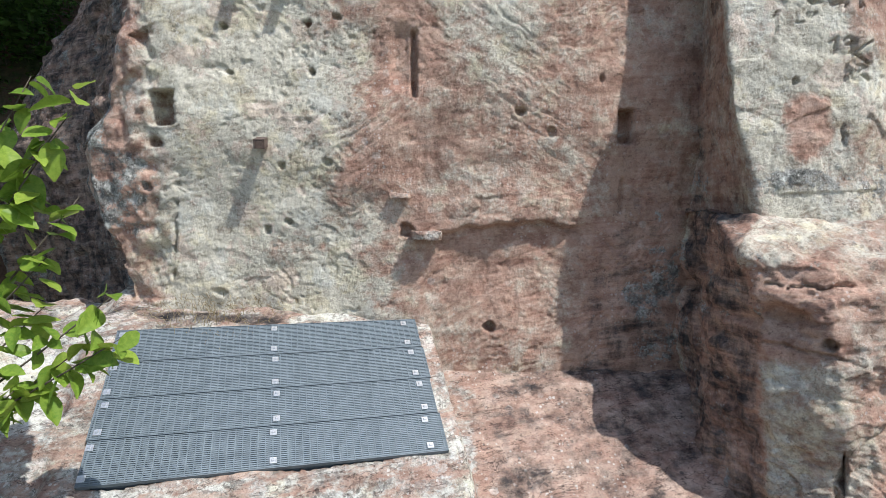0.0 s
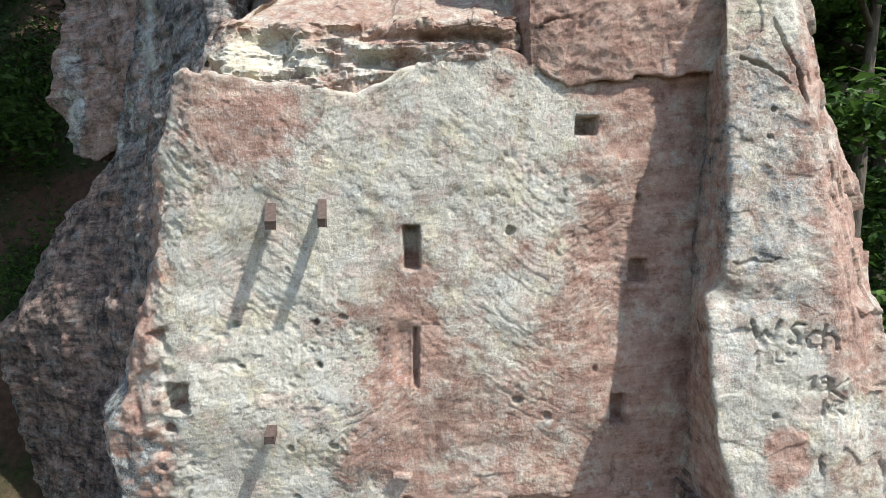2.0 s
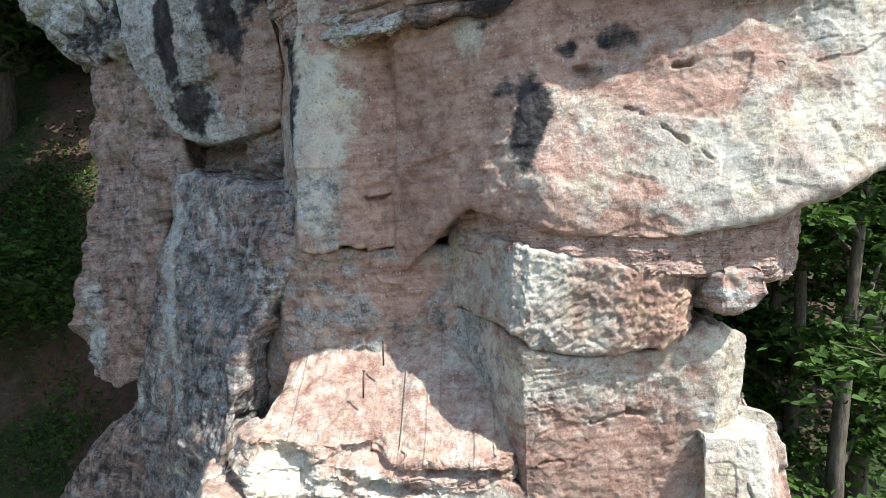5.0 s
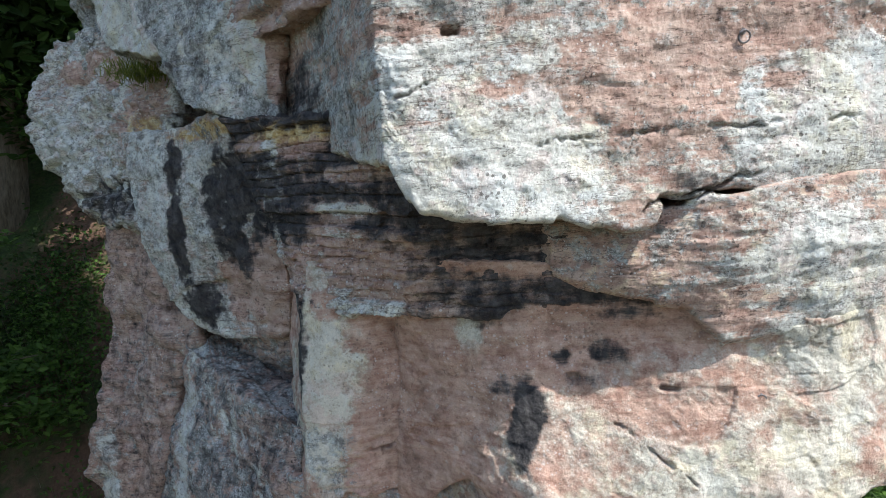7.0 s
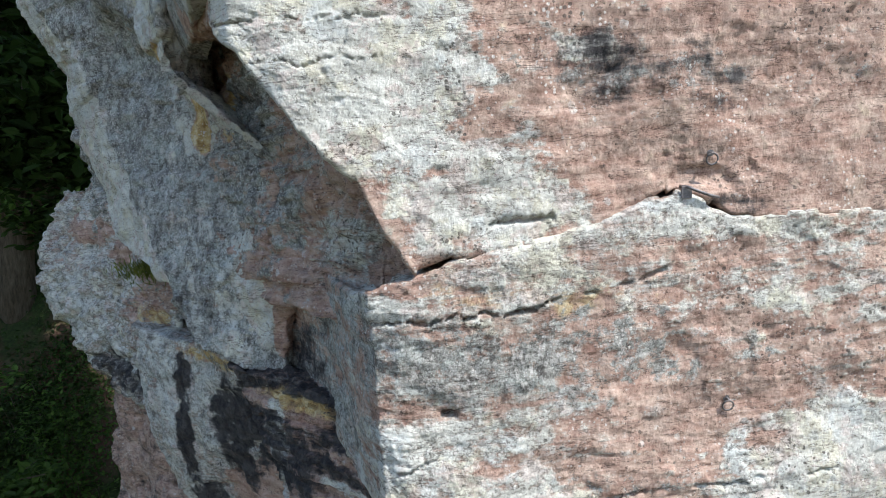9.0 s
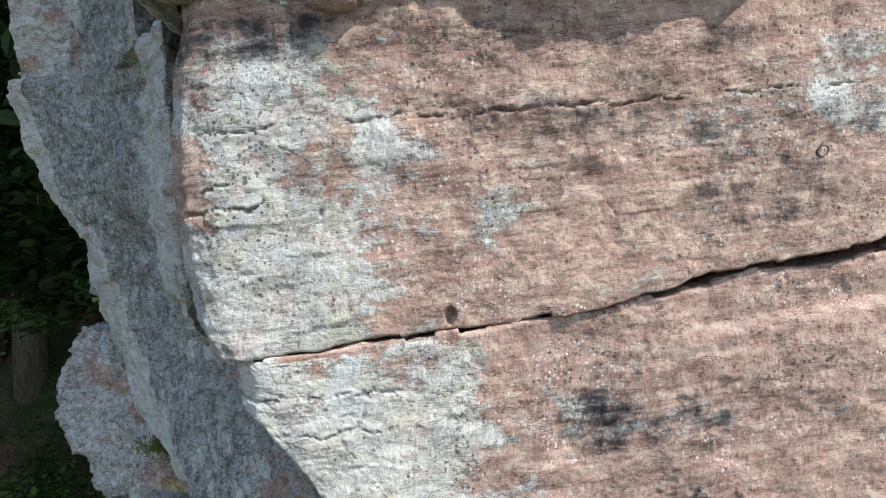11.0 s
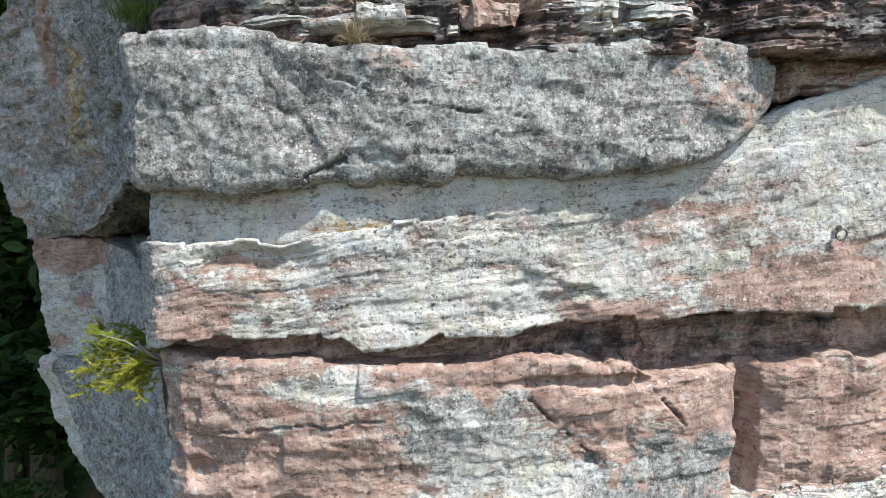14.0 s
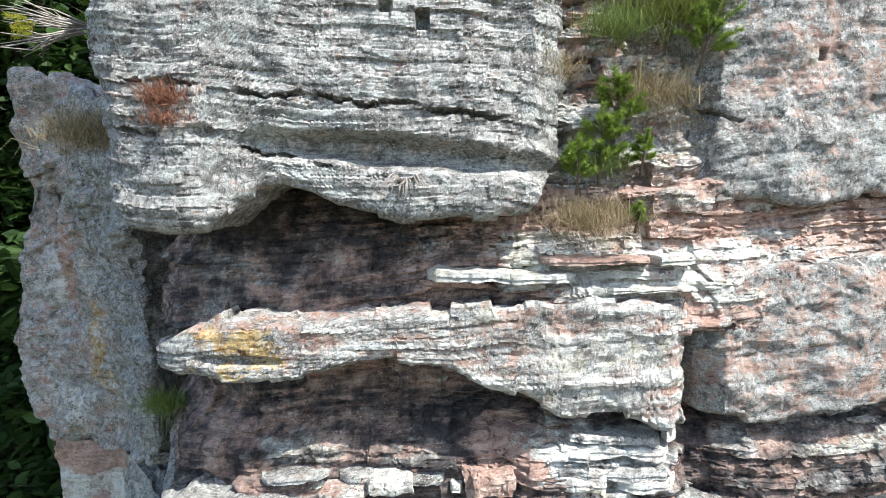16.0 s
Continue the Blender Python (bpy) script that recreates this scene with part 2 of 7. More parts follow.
def facets(u, w, seed):
    """Broken planes that meet in sharp creases, about -1 to 1."""
    u = u + 0.25 * vnoise(u * 2.1, w * 2.1, 0.5, seed + 5)
    iu, iw = np.floor(u), np.floor(w)
    best, out = np.full(u.shape, 9.0), np.zeros(u.shape)
    for a in (-1, 0, 1):
        for b in (-1, 0, 1):
            cu, cw = iu + a, iw + b
            zero = cu * 0
            du, dw = u - cu - 0.5 - 0.42 * lattice(cu, cw, zero, seed), w - cw - 0.5 - 0.42 * lattice(cu, cw, zero + 1, seed)
            dist = du * du + dw * dw
            plane = 0.6 * lattice(cu, cw, zero + 2, seed) + 1.1 * du * lattice(cu, cw, zero + 3, seed) + 1.1 * dw * lattice(cu, cw, zero + 4, seed)
            near = dist < best
            best, out = np.where(near, dist, best), np.where(near, plane, out)
    return out


def smooth(x, a, b):
    t = np.clip((x - a) / (b - a), 0, 1)
    return t * t * (3 - 2 * t)


def curve(points, x):
    p = np.array(points, float)
    return np.interp(x, p[:, 0], p[:, 1])


# ---- rock beds ----
RES = 1.0
FINE, COARSE = 0.014 * RES, 0.034 * RES


def patch(X, Z, cx, cz, rx, rz, wob=None, edge=0.55):
    if wob is None:
        wob = 0.5 * fbm(X * 4.5, 1.7, Z * 8, 3, int(abs(cx * 10)) + 3)
    d = np.sqrt(((X - cx) / rx) ** 2 + ((Z - cz) / rz) ** 2) + wob
    return 1 - smooth(d, 1 - edge, 1 + edge)


def bed(name, plan, zb, zt, tone=(0, 0, 0, 0), patches=(), batter=(), lean=(), pivot=(-1.0, -3.0), lean_y=0.0, edge=(0.06, 0.06), strata=0.03, pitch=0.12,
        rough=0.03, lumps=0.05, dip=0.06, back=0.9, rise=(0.0, 0.0), step=FINE, seed=1, blocks=0.0, carve=None, parent=None, label="", wiggle=0.03, mat=None, taper=0.0, run=3.2, spall=None, layers=0.12, push=()):
    """One bed of rock: a face along a plan line, between an under and an upper edge, with caps that run back into the cliff."""
    p = np.array(plan, float)
    seg = np.r_[0, np.cumsum(np.hypot(*np.diff(p, axis=0).T))]
    n = max(8, int(seg[-1] / step))
    s = np.linspace(0, seg[-1], n)
    px, py = np.interp(s, seg, p[:, 0]), np.interp(s, seg, p[:, 1])
    k = max(3, int(0.07 / step) | 1)
    pad = lambda a: np.convolve(np.r_[np.full(k, a[0]), a, np.full(k, a[-1])], np.ones(k) / k, "same")[k:-k]
    qx, qy = px.copy(), py.copy()
    qx[1:-1], qy[1:-1] = pad(px)[1:-1], pad(py)[1:-1]
    tx, ty = np.gradient(qx), np.gradient(qy)
    ln = np.hypot(tx, ty) + 1e-9
    nx, ny = pad(ty / ln), pad(-tx / ln)
    lo = curve(zb, qx) + wiggle * fbm(qx * 2.6, qy * 2.6, 0.5, 4, seed + 50)
    hi = curve(zt, qx) + wiggle * fbm(qx * 2.6, qy * 2.6, 9.5, 4, seed + 60)
    torn = lambda sd: 0.8 * wiggle * lattice(np.floor(qx * 4.3 + 0.8 * fbm(qx * 3, qy * 3, 0.5, 3, seed + sd)), np.floor(qx * 0), np.floor(qx * 0), seed + sd)
    lo, hi = lo + torn(52), hi + torn(62)
    hi = np.maximum(hi, lo + 0.03)
    rows = max(6, int(np.mean(hi - lo) / step))
    v = np.linspace(0, 1, rows)[:, None]
    Z = lo[None] + v * (hi - lo)[None]
    X, Y = np.repeat(qx[None], rows, 0), np.repeat(qy[None], rows, 0)
    if batter:
        off = curve(batter, Z)
        X, Y = X - off * nx, Y - off * ny
    if push:
        Y = Y + curve(push, Z)
    if lean:
        shift = curve(lean, Z) * np.clip((pivot[0] - qx) / (pivot[0] - pivot[1]), 0, 1)[None]
        X, Y = X + shift, Y + lean_y * shift
    d = -lumps * 0.5 + lumps * fbm(X * 1.3, Y * 1.3, Z * 1.6, 3, seed)
    bedz = Z - dip * X + 0.05 * fbm(X * 0.9, Y * 0.9, Z * 0.9, 2, seed + 3)
    if strata:
        for p_, amp, sd in ((pitch, strata, 11), (pitch * 0.38, strata * 0.4, 15)):
            q = bedz / p_
            q = q + 0.9 * vnoise(q * 0.45, 0.5, 0.5, seed + sd + 6) + 0.3 * fbm(X * 1.3, Y * 1.3, Z * 0.6, 3, seed + sd)
            kk = np.floor(q)
            f = q - kk
            g = (X + 0.6 * Y) / (p_ * run) + 2.0 * lattice(kk, kk * 0, kk * 0, seed + sd + 1) + 0.35 * vnoise(X * 6, Z * 6, kk, seed + sd + 2)
            piece = np.floor(g)
            g = g - piece
            lay = 0.4 * vnoise(X * 0.9 + kk * 13.7, Y * 0.9, kk * 5.17, seed + sd + 3) + 0.6 * lattice(piece, kk, kk * 0, seed + sd + 4)
            lay = lay + 0.9 * (g - 0.5) * lattice(piece, kk, kk * 0 + 1, seed + sd + 7) + 0.8 * (f - 0.5) * lattice(piece, kk, kk * 0 + 2, seed + sd + 8)
            joint = (1 - smooth(np.minimum(f, 1 - f), 0.02, 0.12)) * smooth(vnoise(X * 0.8, Y * 0.8, kk * 3.3, seed + sd + 5), -0.3, 0.4)
            leaf = lay if sd == 11 else leaf
            d = d + amp * (lay - 0.7 * joint) * (0.65 + 0.6 * vnoise(X * 0.6, Y * 0.6, Z * 0.6, seed + 13))
    if blocks:
        # joints: upright and level cracks that set pieces back by uneven amounts
        cx = np.floor((X + 0.25 * vnoise(X * 1.5, 0, Z * 1.5, seed + 21)) / 0.55 + 3 * vnoise(0, 0, np.floor(bedz / 0.3) * 3.7, seed + 22))
        cz = np.floor(bedz / 0.3)
        d = d + blocks * lattice(cx, cz, cz * 0, seed + 23)
    # crust that has flaked off in steps
    spall = (min(rough * 0.5, 0.005) if step < 0.02 else 0) if spall is None else spall
    level = np.zeros(X.shape)
    leaf = leaf if strata else level
    if spall and mat is None:
        q = 2.6 * fbm(X * 1.15 + 0.5 * Y, 3.1, (Z - dip * X) * 2.5, 6, seed + 91, 0.6)
        level = np.floor(q) + smooth(q - np.floor(q), 0.86, 1.0)
        d = d + spall * level
    chip = np.abs(fbm(X * 3.2, Y * 3.2, Z * 4.2, 4, seed + 31, 0.55))
    d = d + rough * (0.55 * fbm(X * 6, Y * 6, Z * 7, 4, seed + 36, 0.6) + 0.5 * (0.3 - chip))
    if rough > 0.011:
        for size, share in ((0.42, 0.8), (0.15, 0.4)):
            d = d + rough * share * facets((X + 0.7 * Y) / size, (Z - dip * X) / (size * 0.7), seed + 81)
    pit = vnoise(X * 16, Y * 16, Z * 22, seed + 38) + 0.6 * vnoise(X * 34, Y * 34, Z * 44, seed + 39)
    d = d - ((0.006 if mat is None else 0.013 if step > 0.01 else 0.004) + 0.12 * rough) * smooth(pit, 0.55, 0.95) * smooth(vnoise(X * 1.7, Y * 1.7, Z * 1.7, seed + 37), -0.5, 0.4)
    h = (hi - lo)[None]
    for r, dist in ((edge[0], v * h), (edge[1], (1 - v) * h)):
        if r:
            q = np.clip(1 - dist / r, 0, 1)
            d = d - r * (1 - np.sqrt(1 - q * q + 1e-9))
    if carve is not None:
        d = d + carve(X, Y, Z)
    X, Y = X + d * nx[None], Y + d * ny[None]
    caps = []
    nc = max(5, int(back / (step * 2.2)))
    for row, sgn, climb in ((0, -1, rise[0]), (rows - 1, 1, rise[1])):
        g = np.linspace(0, 1, nc + 1)[1:, None] * back * np.clip(-ny[None] * 1.25, 0.2, 1)
        kw = max(3, int(0.45 / step) | 1)
        soft = lambda a: np.convolve(np.r_[np.full(kw, a[0]), a, np.full(kw, a[-1])], np.ones(kw) / kw, "same")[kw:-kw]
        mixin = np.minimum(g / 0.12, 1)
        rx_, ry_ = X[row] + (soft(X[row]) - X[row]) * mixin, Y[row] + (soft(Y[row]) - Y[row]) * mixin
        cx_, cy_ = rx_ - g * nx[None] * 0.25, ry_ + g * np.maximum(-ny[None], 0.35)
        cz_ = Z[row] + climb * g * (smooth(s, 0, taper) if taper else 1) + (0.012 + 0.05 * np.minimum(g, 0.5)) * fbm(cx_ * 3.5, cy_ * 3.5, 4.4, 4, seed + 41) + 0.012 * fbm(cx_ * 14, cy_ * 14, 1.1, 2, seed + 42)
        cz_ = cz_ - sgn * 0.02 * np.minimum(g / 0.1, 1)
        caps.append((cx_, cy_, cz_))
    (bx, by, bz), (ux, uy, uz) = caps
    level = 0.1 * level + layers * leaf
    level = np.vstack([np.zeros(bx.shape), level, np.zeros(ux.shape)])
    X, Y, Z = np.vstack([bx[::-1], X, ux]), np.vstack([by[::-1], Y, uy]), np.vstack([bz[::-1], Z, uz])
    wob = 0.6 * fbm(X * 2.0, Y * 2.0, Z * 2.6, 5, seed + 71, 0.6)
    t = np.zeros(X.shape + (4,))
    t += np.array(tone)
    for ch, x0, z0, rx, rz, amount in patches:
        w = patch(X, Z, x0, z0, rx, rz, wob)
        t[..., ch] = t[..., ch] * (1 - w) + amount * w
    t[..., 0] += np.clip(level, -0.9, 0.6)
    return sheet(name, X, Y, Z, t, mat or STONE, parent, label, faceted=strata >= 0.03)


def sheet(name, X, Y, Z, tone, mat, parent=None, label="", flip=False, faceted=False):
    rows, cols = X.shape
    me = bpy.data.meshes.new(name)
    me.vertices.add(X.size)
    me.vertices.foreach_set("co", np.stack([X, Y, Z], -1).astype(np.float32).ravel())
    i = np.arange(X.size).reshape(rows, cols)
    q = np.stack([i[:-1, :-1], i[:-1, 1:], i[1:, 1:], i[1:, :-1]], -1).reshape(-1, 4)
    if flip:
        q = q[:, ::-1]
    me.loops.add(q.size)
    me.loops.foreach_set("vertex_index", q.ravel().astype(np.int32))
    me.polygons.add(len(q))
    me.polygons.foreach_set("loop_start", np.arange(0, q.size, 4, dtype=np.int32))
    me.polygons.foreach_set("use_smooth", np.full(len(q), not faceted))
    me.update(calc_edges=True)
    if tone is not None:
        a = me.attributes.new("tone", "FLOAT_COLOR", "POINT")
        a.data.foreach_set("color", np.clip(tone, -1, 2).astype(np.float32).ravel())
    me.materials.append(mat)
    ob = new(name, me)
    if parent is not None:
        ob.parent = parent
    if label:
        tagged(ob, label)
    return ob

def loft(name, columns, tone=(0, 0, 0, 0), patches=(), lumps=0.06, rough=0.02, strata=0.0, pitch=0.1, dip=0.05, step=0.03, seed=1, mat=None, parent=None, label="", carve=None, cap=0.9, ends=1.0, soft=0.05, flecks=0.0, bands=()):
    """A rock mass whose front is stretched between upright edges, each given from foot to head; it runs back behind at every side."""
    P = np.array(columns, float)
    back = np.array([0, 1.0, 0])
    left, right = P[:1] + [[[-0.15, ends, 0]]], P[-1:] + [[[0.15, ends, 0]]]
    P = np.concatenate([left, P, right], 0) if ends else P
    P = np.concatenate([P[:, :1] + cap * back + [[[0, 0, -0.02]]], P, P[:, -1:] + cap * back + [[[0, 0, 0.02]]]], 1)

    def spread(Q, axis):
        gap = np.linalg.norm(np.diff(Q, axis=axis), axis=-1).mean(1 - axis)
        at = np.r_[0, np.cumsum(gap)]
        n = max(6, int(at[-1] / step))
        t = np.linspace(0, at[-1], n)
        i = np.clip(np.searchsorted(at, t, "right") - 1, 0, len(at) - 2)
        f = (t - at[i]) / (at[i + 1] - at[i] + 1e-9)
        f = f[:, None, None] if axis == 0 else f[None, :, None]
        return np.take(Q, i, axis) * (1 - f) + np.take(Q, i + 1, axis) * f

    span = np.linalg.norm(np.diff(P, axis=0), axis=-1).mean(1)
    G = spread(spread(P, 0), 1).transpose(1, 0, 2)
    U = np.interp(np.linspace(0, span.sum(), G.shape[1]), np.r_[0, np.cumsum(span)], np.arange(len(P)))[None]
    k = max(1, int(soft / step)) * 2 + 1
    for axis in (0, 1):
        pad = np.concatenate([np.repeat(np.take(G, [0], axis), k // 2, axis), G, np.repeat(np.take(G, [-1], axis), k // 2, axis)], axis)
        G = sum(np.take(pad, range(j, j + G.shape[axis]), axis) for j in range(k)) / k
    N = np.cross(np.gradient(G, axis=1), np.gradient(G, axis=0))
    N /= np.linalg.norm(N, axis=-1, keepdims=True) + 1e-9
    X, Y, Z = G[..., 0], G[..., 1], G[..., 2]
    d = lumps * fbm(X * 1.1, Y * 1.1, Z * 1.1, 3, seed) + rough * fbm(X * 5, Y * 5, Z * 5.5, 4, seed + 7, 0.6)
    for size, share in ((0.6, 1.2), (0.2, 0.5)):
        d = d + rough * share * facets((X + 0.7 * Y) / size, (Z - dip * X) / (size * 0.8), seed + 17)
    leaf = np.zeros(X.shape)
    if strata:
        q = (Z - dip * X + 0.05 * fbm(X, Y, Z, 2, seed + 3)) / pitch
        q = q + 0.8 * vnoise(q * 0.45, 0.5, 0.5, seed + 5)
        kk = np.floor(q)
        piece = np.floor((X + 0.6 * Y) / (pitch * 6) + 2 * lattice(kk, kk * 0, kk * 0, seed + 6) + 0.3 * vnoise(X * 5, Z * 5, kk, seed + 8))
        leaf = 0.6 * lattice(piece, kk, kk * 0, seed + 9) + 0.5 * lattice(kk, kk * 0, kk * 0, seed + 10)
        d = d + strata * (leaf - 0.6 * (1 - smooth(np.minimum(q - kk, 1 - q + kk), 0.02, 0.14)))
    if carve is not None:
        d = d + carve(X, Y, Z)
    X, Y, Z = X + d * N[..., 0], Y + d * N[..., 1], Z + d * N[..., 2]
    wob = 0.45 * fbm(X * 2.0, Y * 2.0, Z * 2.6, 5, seed + 71, 0.6)
    t = np.zeros(X.shape + (4,)) + np.array(tone)
    for ch, x0, z0, rx, rz, amount in patches:
        w = patch(X, Z, x0, z0, rx, rz, wob)
        t[..., ch] = t[..., ch] * (1 - w) + amount * w
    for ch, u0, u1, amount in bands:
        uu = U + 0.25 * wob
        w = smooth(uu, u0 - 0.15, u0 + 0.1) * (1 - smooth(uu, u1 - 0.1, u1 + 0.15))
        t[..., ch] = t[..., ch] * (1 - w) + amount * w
    t[..., 0] += 0.3 * leaf * (strata > 0)
    if flecks:
        # lichen that runs down the face in broken streaks
        run = fbm((X + 0.5 * Y) * 5.5, 0.3, Z * 1.6 + 1.2 * X, 4, seed + 77, 0.7)
        t[..., 0] += flecks * 1.4 * smooth(run, 0.15, 0.55)
        t[..., 3] -= flecks * smooth(run, 0.15, 0.55)
    return sheet(name, X, Y, Z, t, mat or STONE, parent, label, faceted=strata > 0)


# ---- the cliff ----
def thing(name, label, category, kind="", group="", at=(0, 0, 0)):
    ob = new(name)
    ob.empty_display_size = 0.2
    ob.location = at
    return tagged(ob, label, category, group, kind)


cliff = thing("cliff", "tall red sandstone cliff with pale crust, overhanging beds and hewn lower wall", "cliff", "structure")
rear = thing("rear_cliff", "shaded grey lichened sandstone buttress behind the main face", "cliff", "structure")


def hewn(X, Z, seed, amp=0.0105):
    """Short slanting pick strokes; their slant and length change from field to field."""
    field = vnoise(X * 1.7, 3.3, Z * 1.5, seed) + 0.25 * vnoise(X * 6, 1.3, Z * 6, seed + 9)
    slope = 0.75 + 0.3 * vnoise(X * 0.9, 8.1, Z * 0.9, seed + 7)
    out = 0.0
    for sign, mask in ((1.0, smooth(field, -0.05, 0.05)), (-1.0, smooth(-field, -0.05, 0.05))):
        u = (sign * slope * X + Z) * 24 + 1.3 * vnoise(X * 3.1, 0, Z * 3.1, seed + 2) + 0.55 * vnoise(X * 8, 0, Z * 8, seed + 6)
        w = (X - sign * slope * Z) * 6.5 + 3.7 * np.floor(u)
        run = smooth(vnoise(w, np.floor(u) * 7.7, 2.2, seed + 3), -0.15, 0.3)
        out = out - mask * run * (1 - smooth(np.abs((u % 1.0) - 0.4), 0.0, 0.5))
    chips = -0.7 * smooth(vnoise(X * 13, 2.2, Z * 15, seed + 11) + 0.5 * vnoise(X * 29, 1.2, Z * 31, seed + 12), 0.35, 0.8)
    return amp * (out * (0.7 + 0.7 * vnoise(X * 1.3, 5, Z * 1.3, seed + 4)) + chips)


def box_hole(X, Z, cx, cz, w, h, depth, soft=0.012, lean=0.0):
    x = X - lean * (Z - cz)
    return -depth * (1 - smooth(np.abs(x - cx), w / 2 - soft, w / 2 + soft)) * (1 - smooth(np.abs(Z - cz), h / 2 - soft, h / 2 + soft))


def round_hole(X, Z, cx, cz, r, depth):
    k = 0.75 + 0.5 * abs(math.sin(cx * 9.1 + cz * 5.3))
    d = np.hypot((X - cx) / k, (Z - cz + 0.4 * r * vnoise(X * 11, cx, Z * 11, 6) + 0.15 * (X - cx)) * k)
    return -depth * (1 - smooth(d + 0.3 * r * vnoise(X * 19, cz, Z * 19, 7), r * 0.75, r * 1.05))


def crack(X, Z, x0, z0, x1, z1, width, depth, seed=5):
    """A jagged open joint that thins out and breaks off here and there."""
    dx, dz = x1 - x0, z1 - z0
    t = np.clip(((X - x0) * dx + (Z - z0) * dz) / (dx * dx + dz * dz), 0, 1)
    w = 0.022 * fbm(X * 5, 0, Z * 5, 4, seed, 0.65) + 0.012 * lattice(np.floor(X * 9), np.floor(X * 0), np.floor(X * 0), seed + 4)
    d = np.hypot(X - (x0 + t * dx), Z - (z0 + t * dz) + w)
    wid = 0.55 * width * (0.35 + 0.9 * np.abs(vnoise(X * 6, 1, Z * 6, seed + 1)))
    return -depth * (1 - smooth(d, wid * 0.3, wid)) * smooth(t * (1 - t), 0.0, 0.05) * smooth(vnoise(X * 3.3, 2, Z * 3.3, seed + 2), -0.55, -0.1)


def lower_carve(X, Y, Z):
    d = hewn(X, Z, 90) * smooth(X, -2.6, -2.2) + 0.06 * smooth(-X, 2.25, 2.5) * facets(Z / 0.75, (Y + 0.3 * Z) / 0.45, 92) + 0.03 * smooth(-X, 2.2, 2.4) * fbm(X * 6, Y * 6, Z * 5, 4, 93, 0.6)
    for cx, cz, w, h, dep in ((-2.27, 4.64, 0.19, 0.27, 0.22), (-0.27, 5.93, 0.13, 0.36, 0.25), (1.17, 6.93, 0.17, 0.14, 0.2), (1.52, 4.5, 0.13, 0.27, 0.2),
                              (1.66, 5.72, 0.15, 0.2, 0.18), (-0.235, 4.99, 0.04, 0.52, 0.10), (1.52, 3.93, 0.035, 0.28, 0.05)):
        d = d + box_hole(X, Z, cx, cz, w, h, dep)
    for cx, cz, r, dep in ((-1.76, 5.28, 0.028, 0.08), (-1.08, 5.30, 0.028, 0.08), (-1.06, 4.93, 0.028, 0.08), (-1.72, 4.92, 0.025, 0.08), (-1.48, 3.64, 0.03, 0.07),
                           (-1.30, 3.71, 0.03, 0.06), (0.40, 2.80, 0.055, 0.14), (0.64, 4.63, 0.045, 0.08), (-0.95, 4.2, 0.035, 0.05), (-1.33, 4.18, 0.03, 0.05),
                           (-0.85, 5.35, 0.035, 0.05), (0.56, 6.08, 0.05, 0.08), (-2.35, 4.36, 0.05, 0.08), (-0.3, 3.62, 0.07, 0.1), (1.3, 4.87, 0.03, 0.05),
                           (-1.9, 3.1, 0.04, 0.05), (1.63, 6.35, 0.03, 0.06), (0.9, 4.45, 0.04, 0.04), (-1.3, 5.75, 0.02, 0.04), (-2.45, 4.0, 0.04, 0.06)):
        d = d + round_hole(X, Z, cx, cz, r, dep)
    # the broken lip of the lower, deeper cut, and the blocks in the slot
    lip = 3.64 + 0.05 * np.sin((X - 0.2) * 2.2) + 0.035 * fbm(X * 4, 0, 0.3, 4, 77, 0.65)
    inside = smooth(X, -0.5, 0.25) * (1 - smooth(X, 0.95, 1.35))
    d = d - 0.055 * inside * (1 - smooth(Z, lip - 0.02, lip + 0.015)) * smooth(Z, lip - 1.0, lip - 0.3)
    d = d + inside * (0.035 + 0.02 * facets(X / 0.3, Z / 0.15, 78)) * smooth(Z, lip - 0.01, lip + 0.03) * (1 - smooth(Z, lip + 0.1, lip + 0.4))
    d = d + crack(X, Z, 0.75, 7.45, 1.25, 6.95, 0.05, 0.06) + crack(X, Z, 0.9, 3.85, 1.35, 3.55, 0.05, 0.06, 8)
    d = d + crack(X, Z, -0.35, 5.45, -0.2, 5.3, 0.05, 0.05, 9) + crack(X, Z, -2.3, 3.2, -2.2, 4.1, 0.05, 0.07, 10)
    d = d - 0.10 * (1 - smooth(np.abs(X + 0.33), 0.03, 0.12)) * smooth(Z, 4.75, 4.85) * (1 - smooth(Z, 5.2, 5.35)) * 0.5
    return d


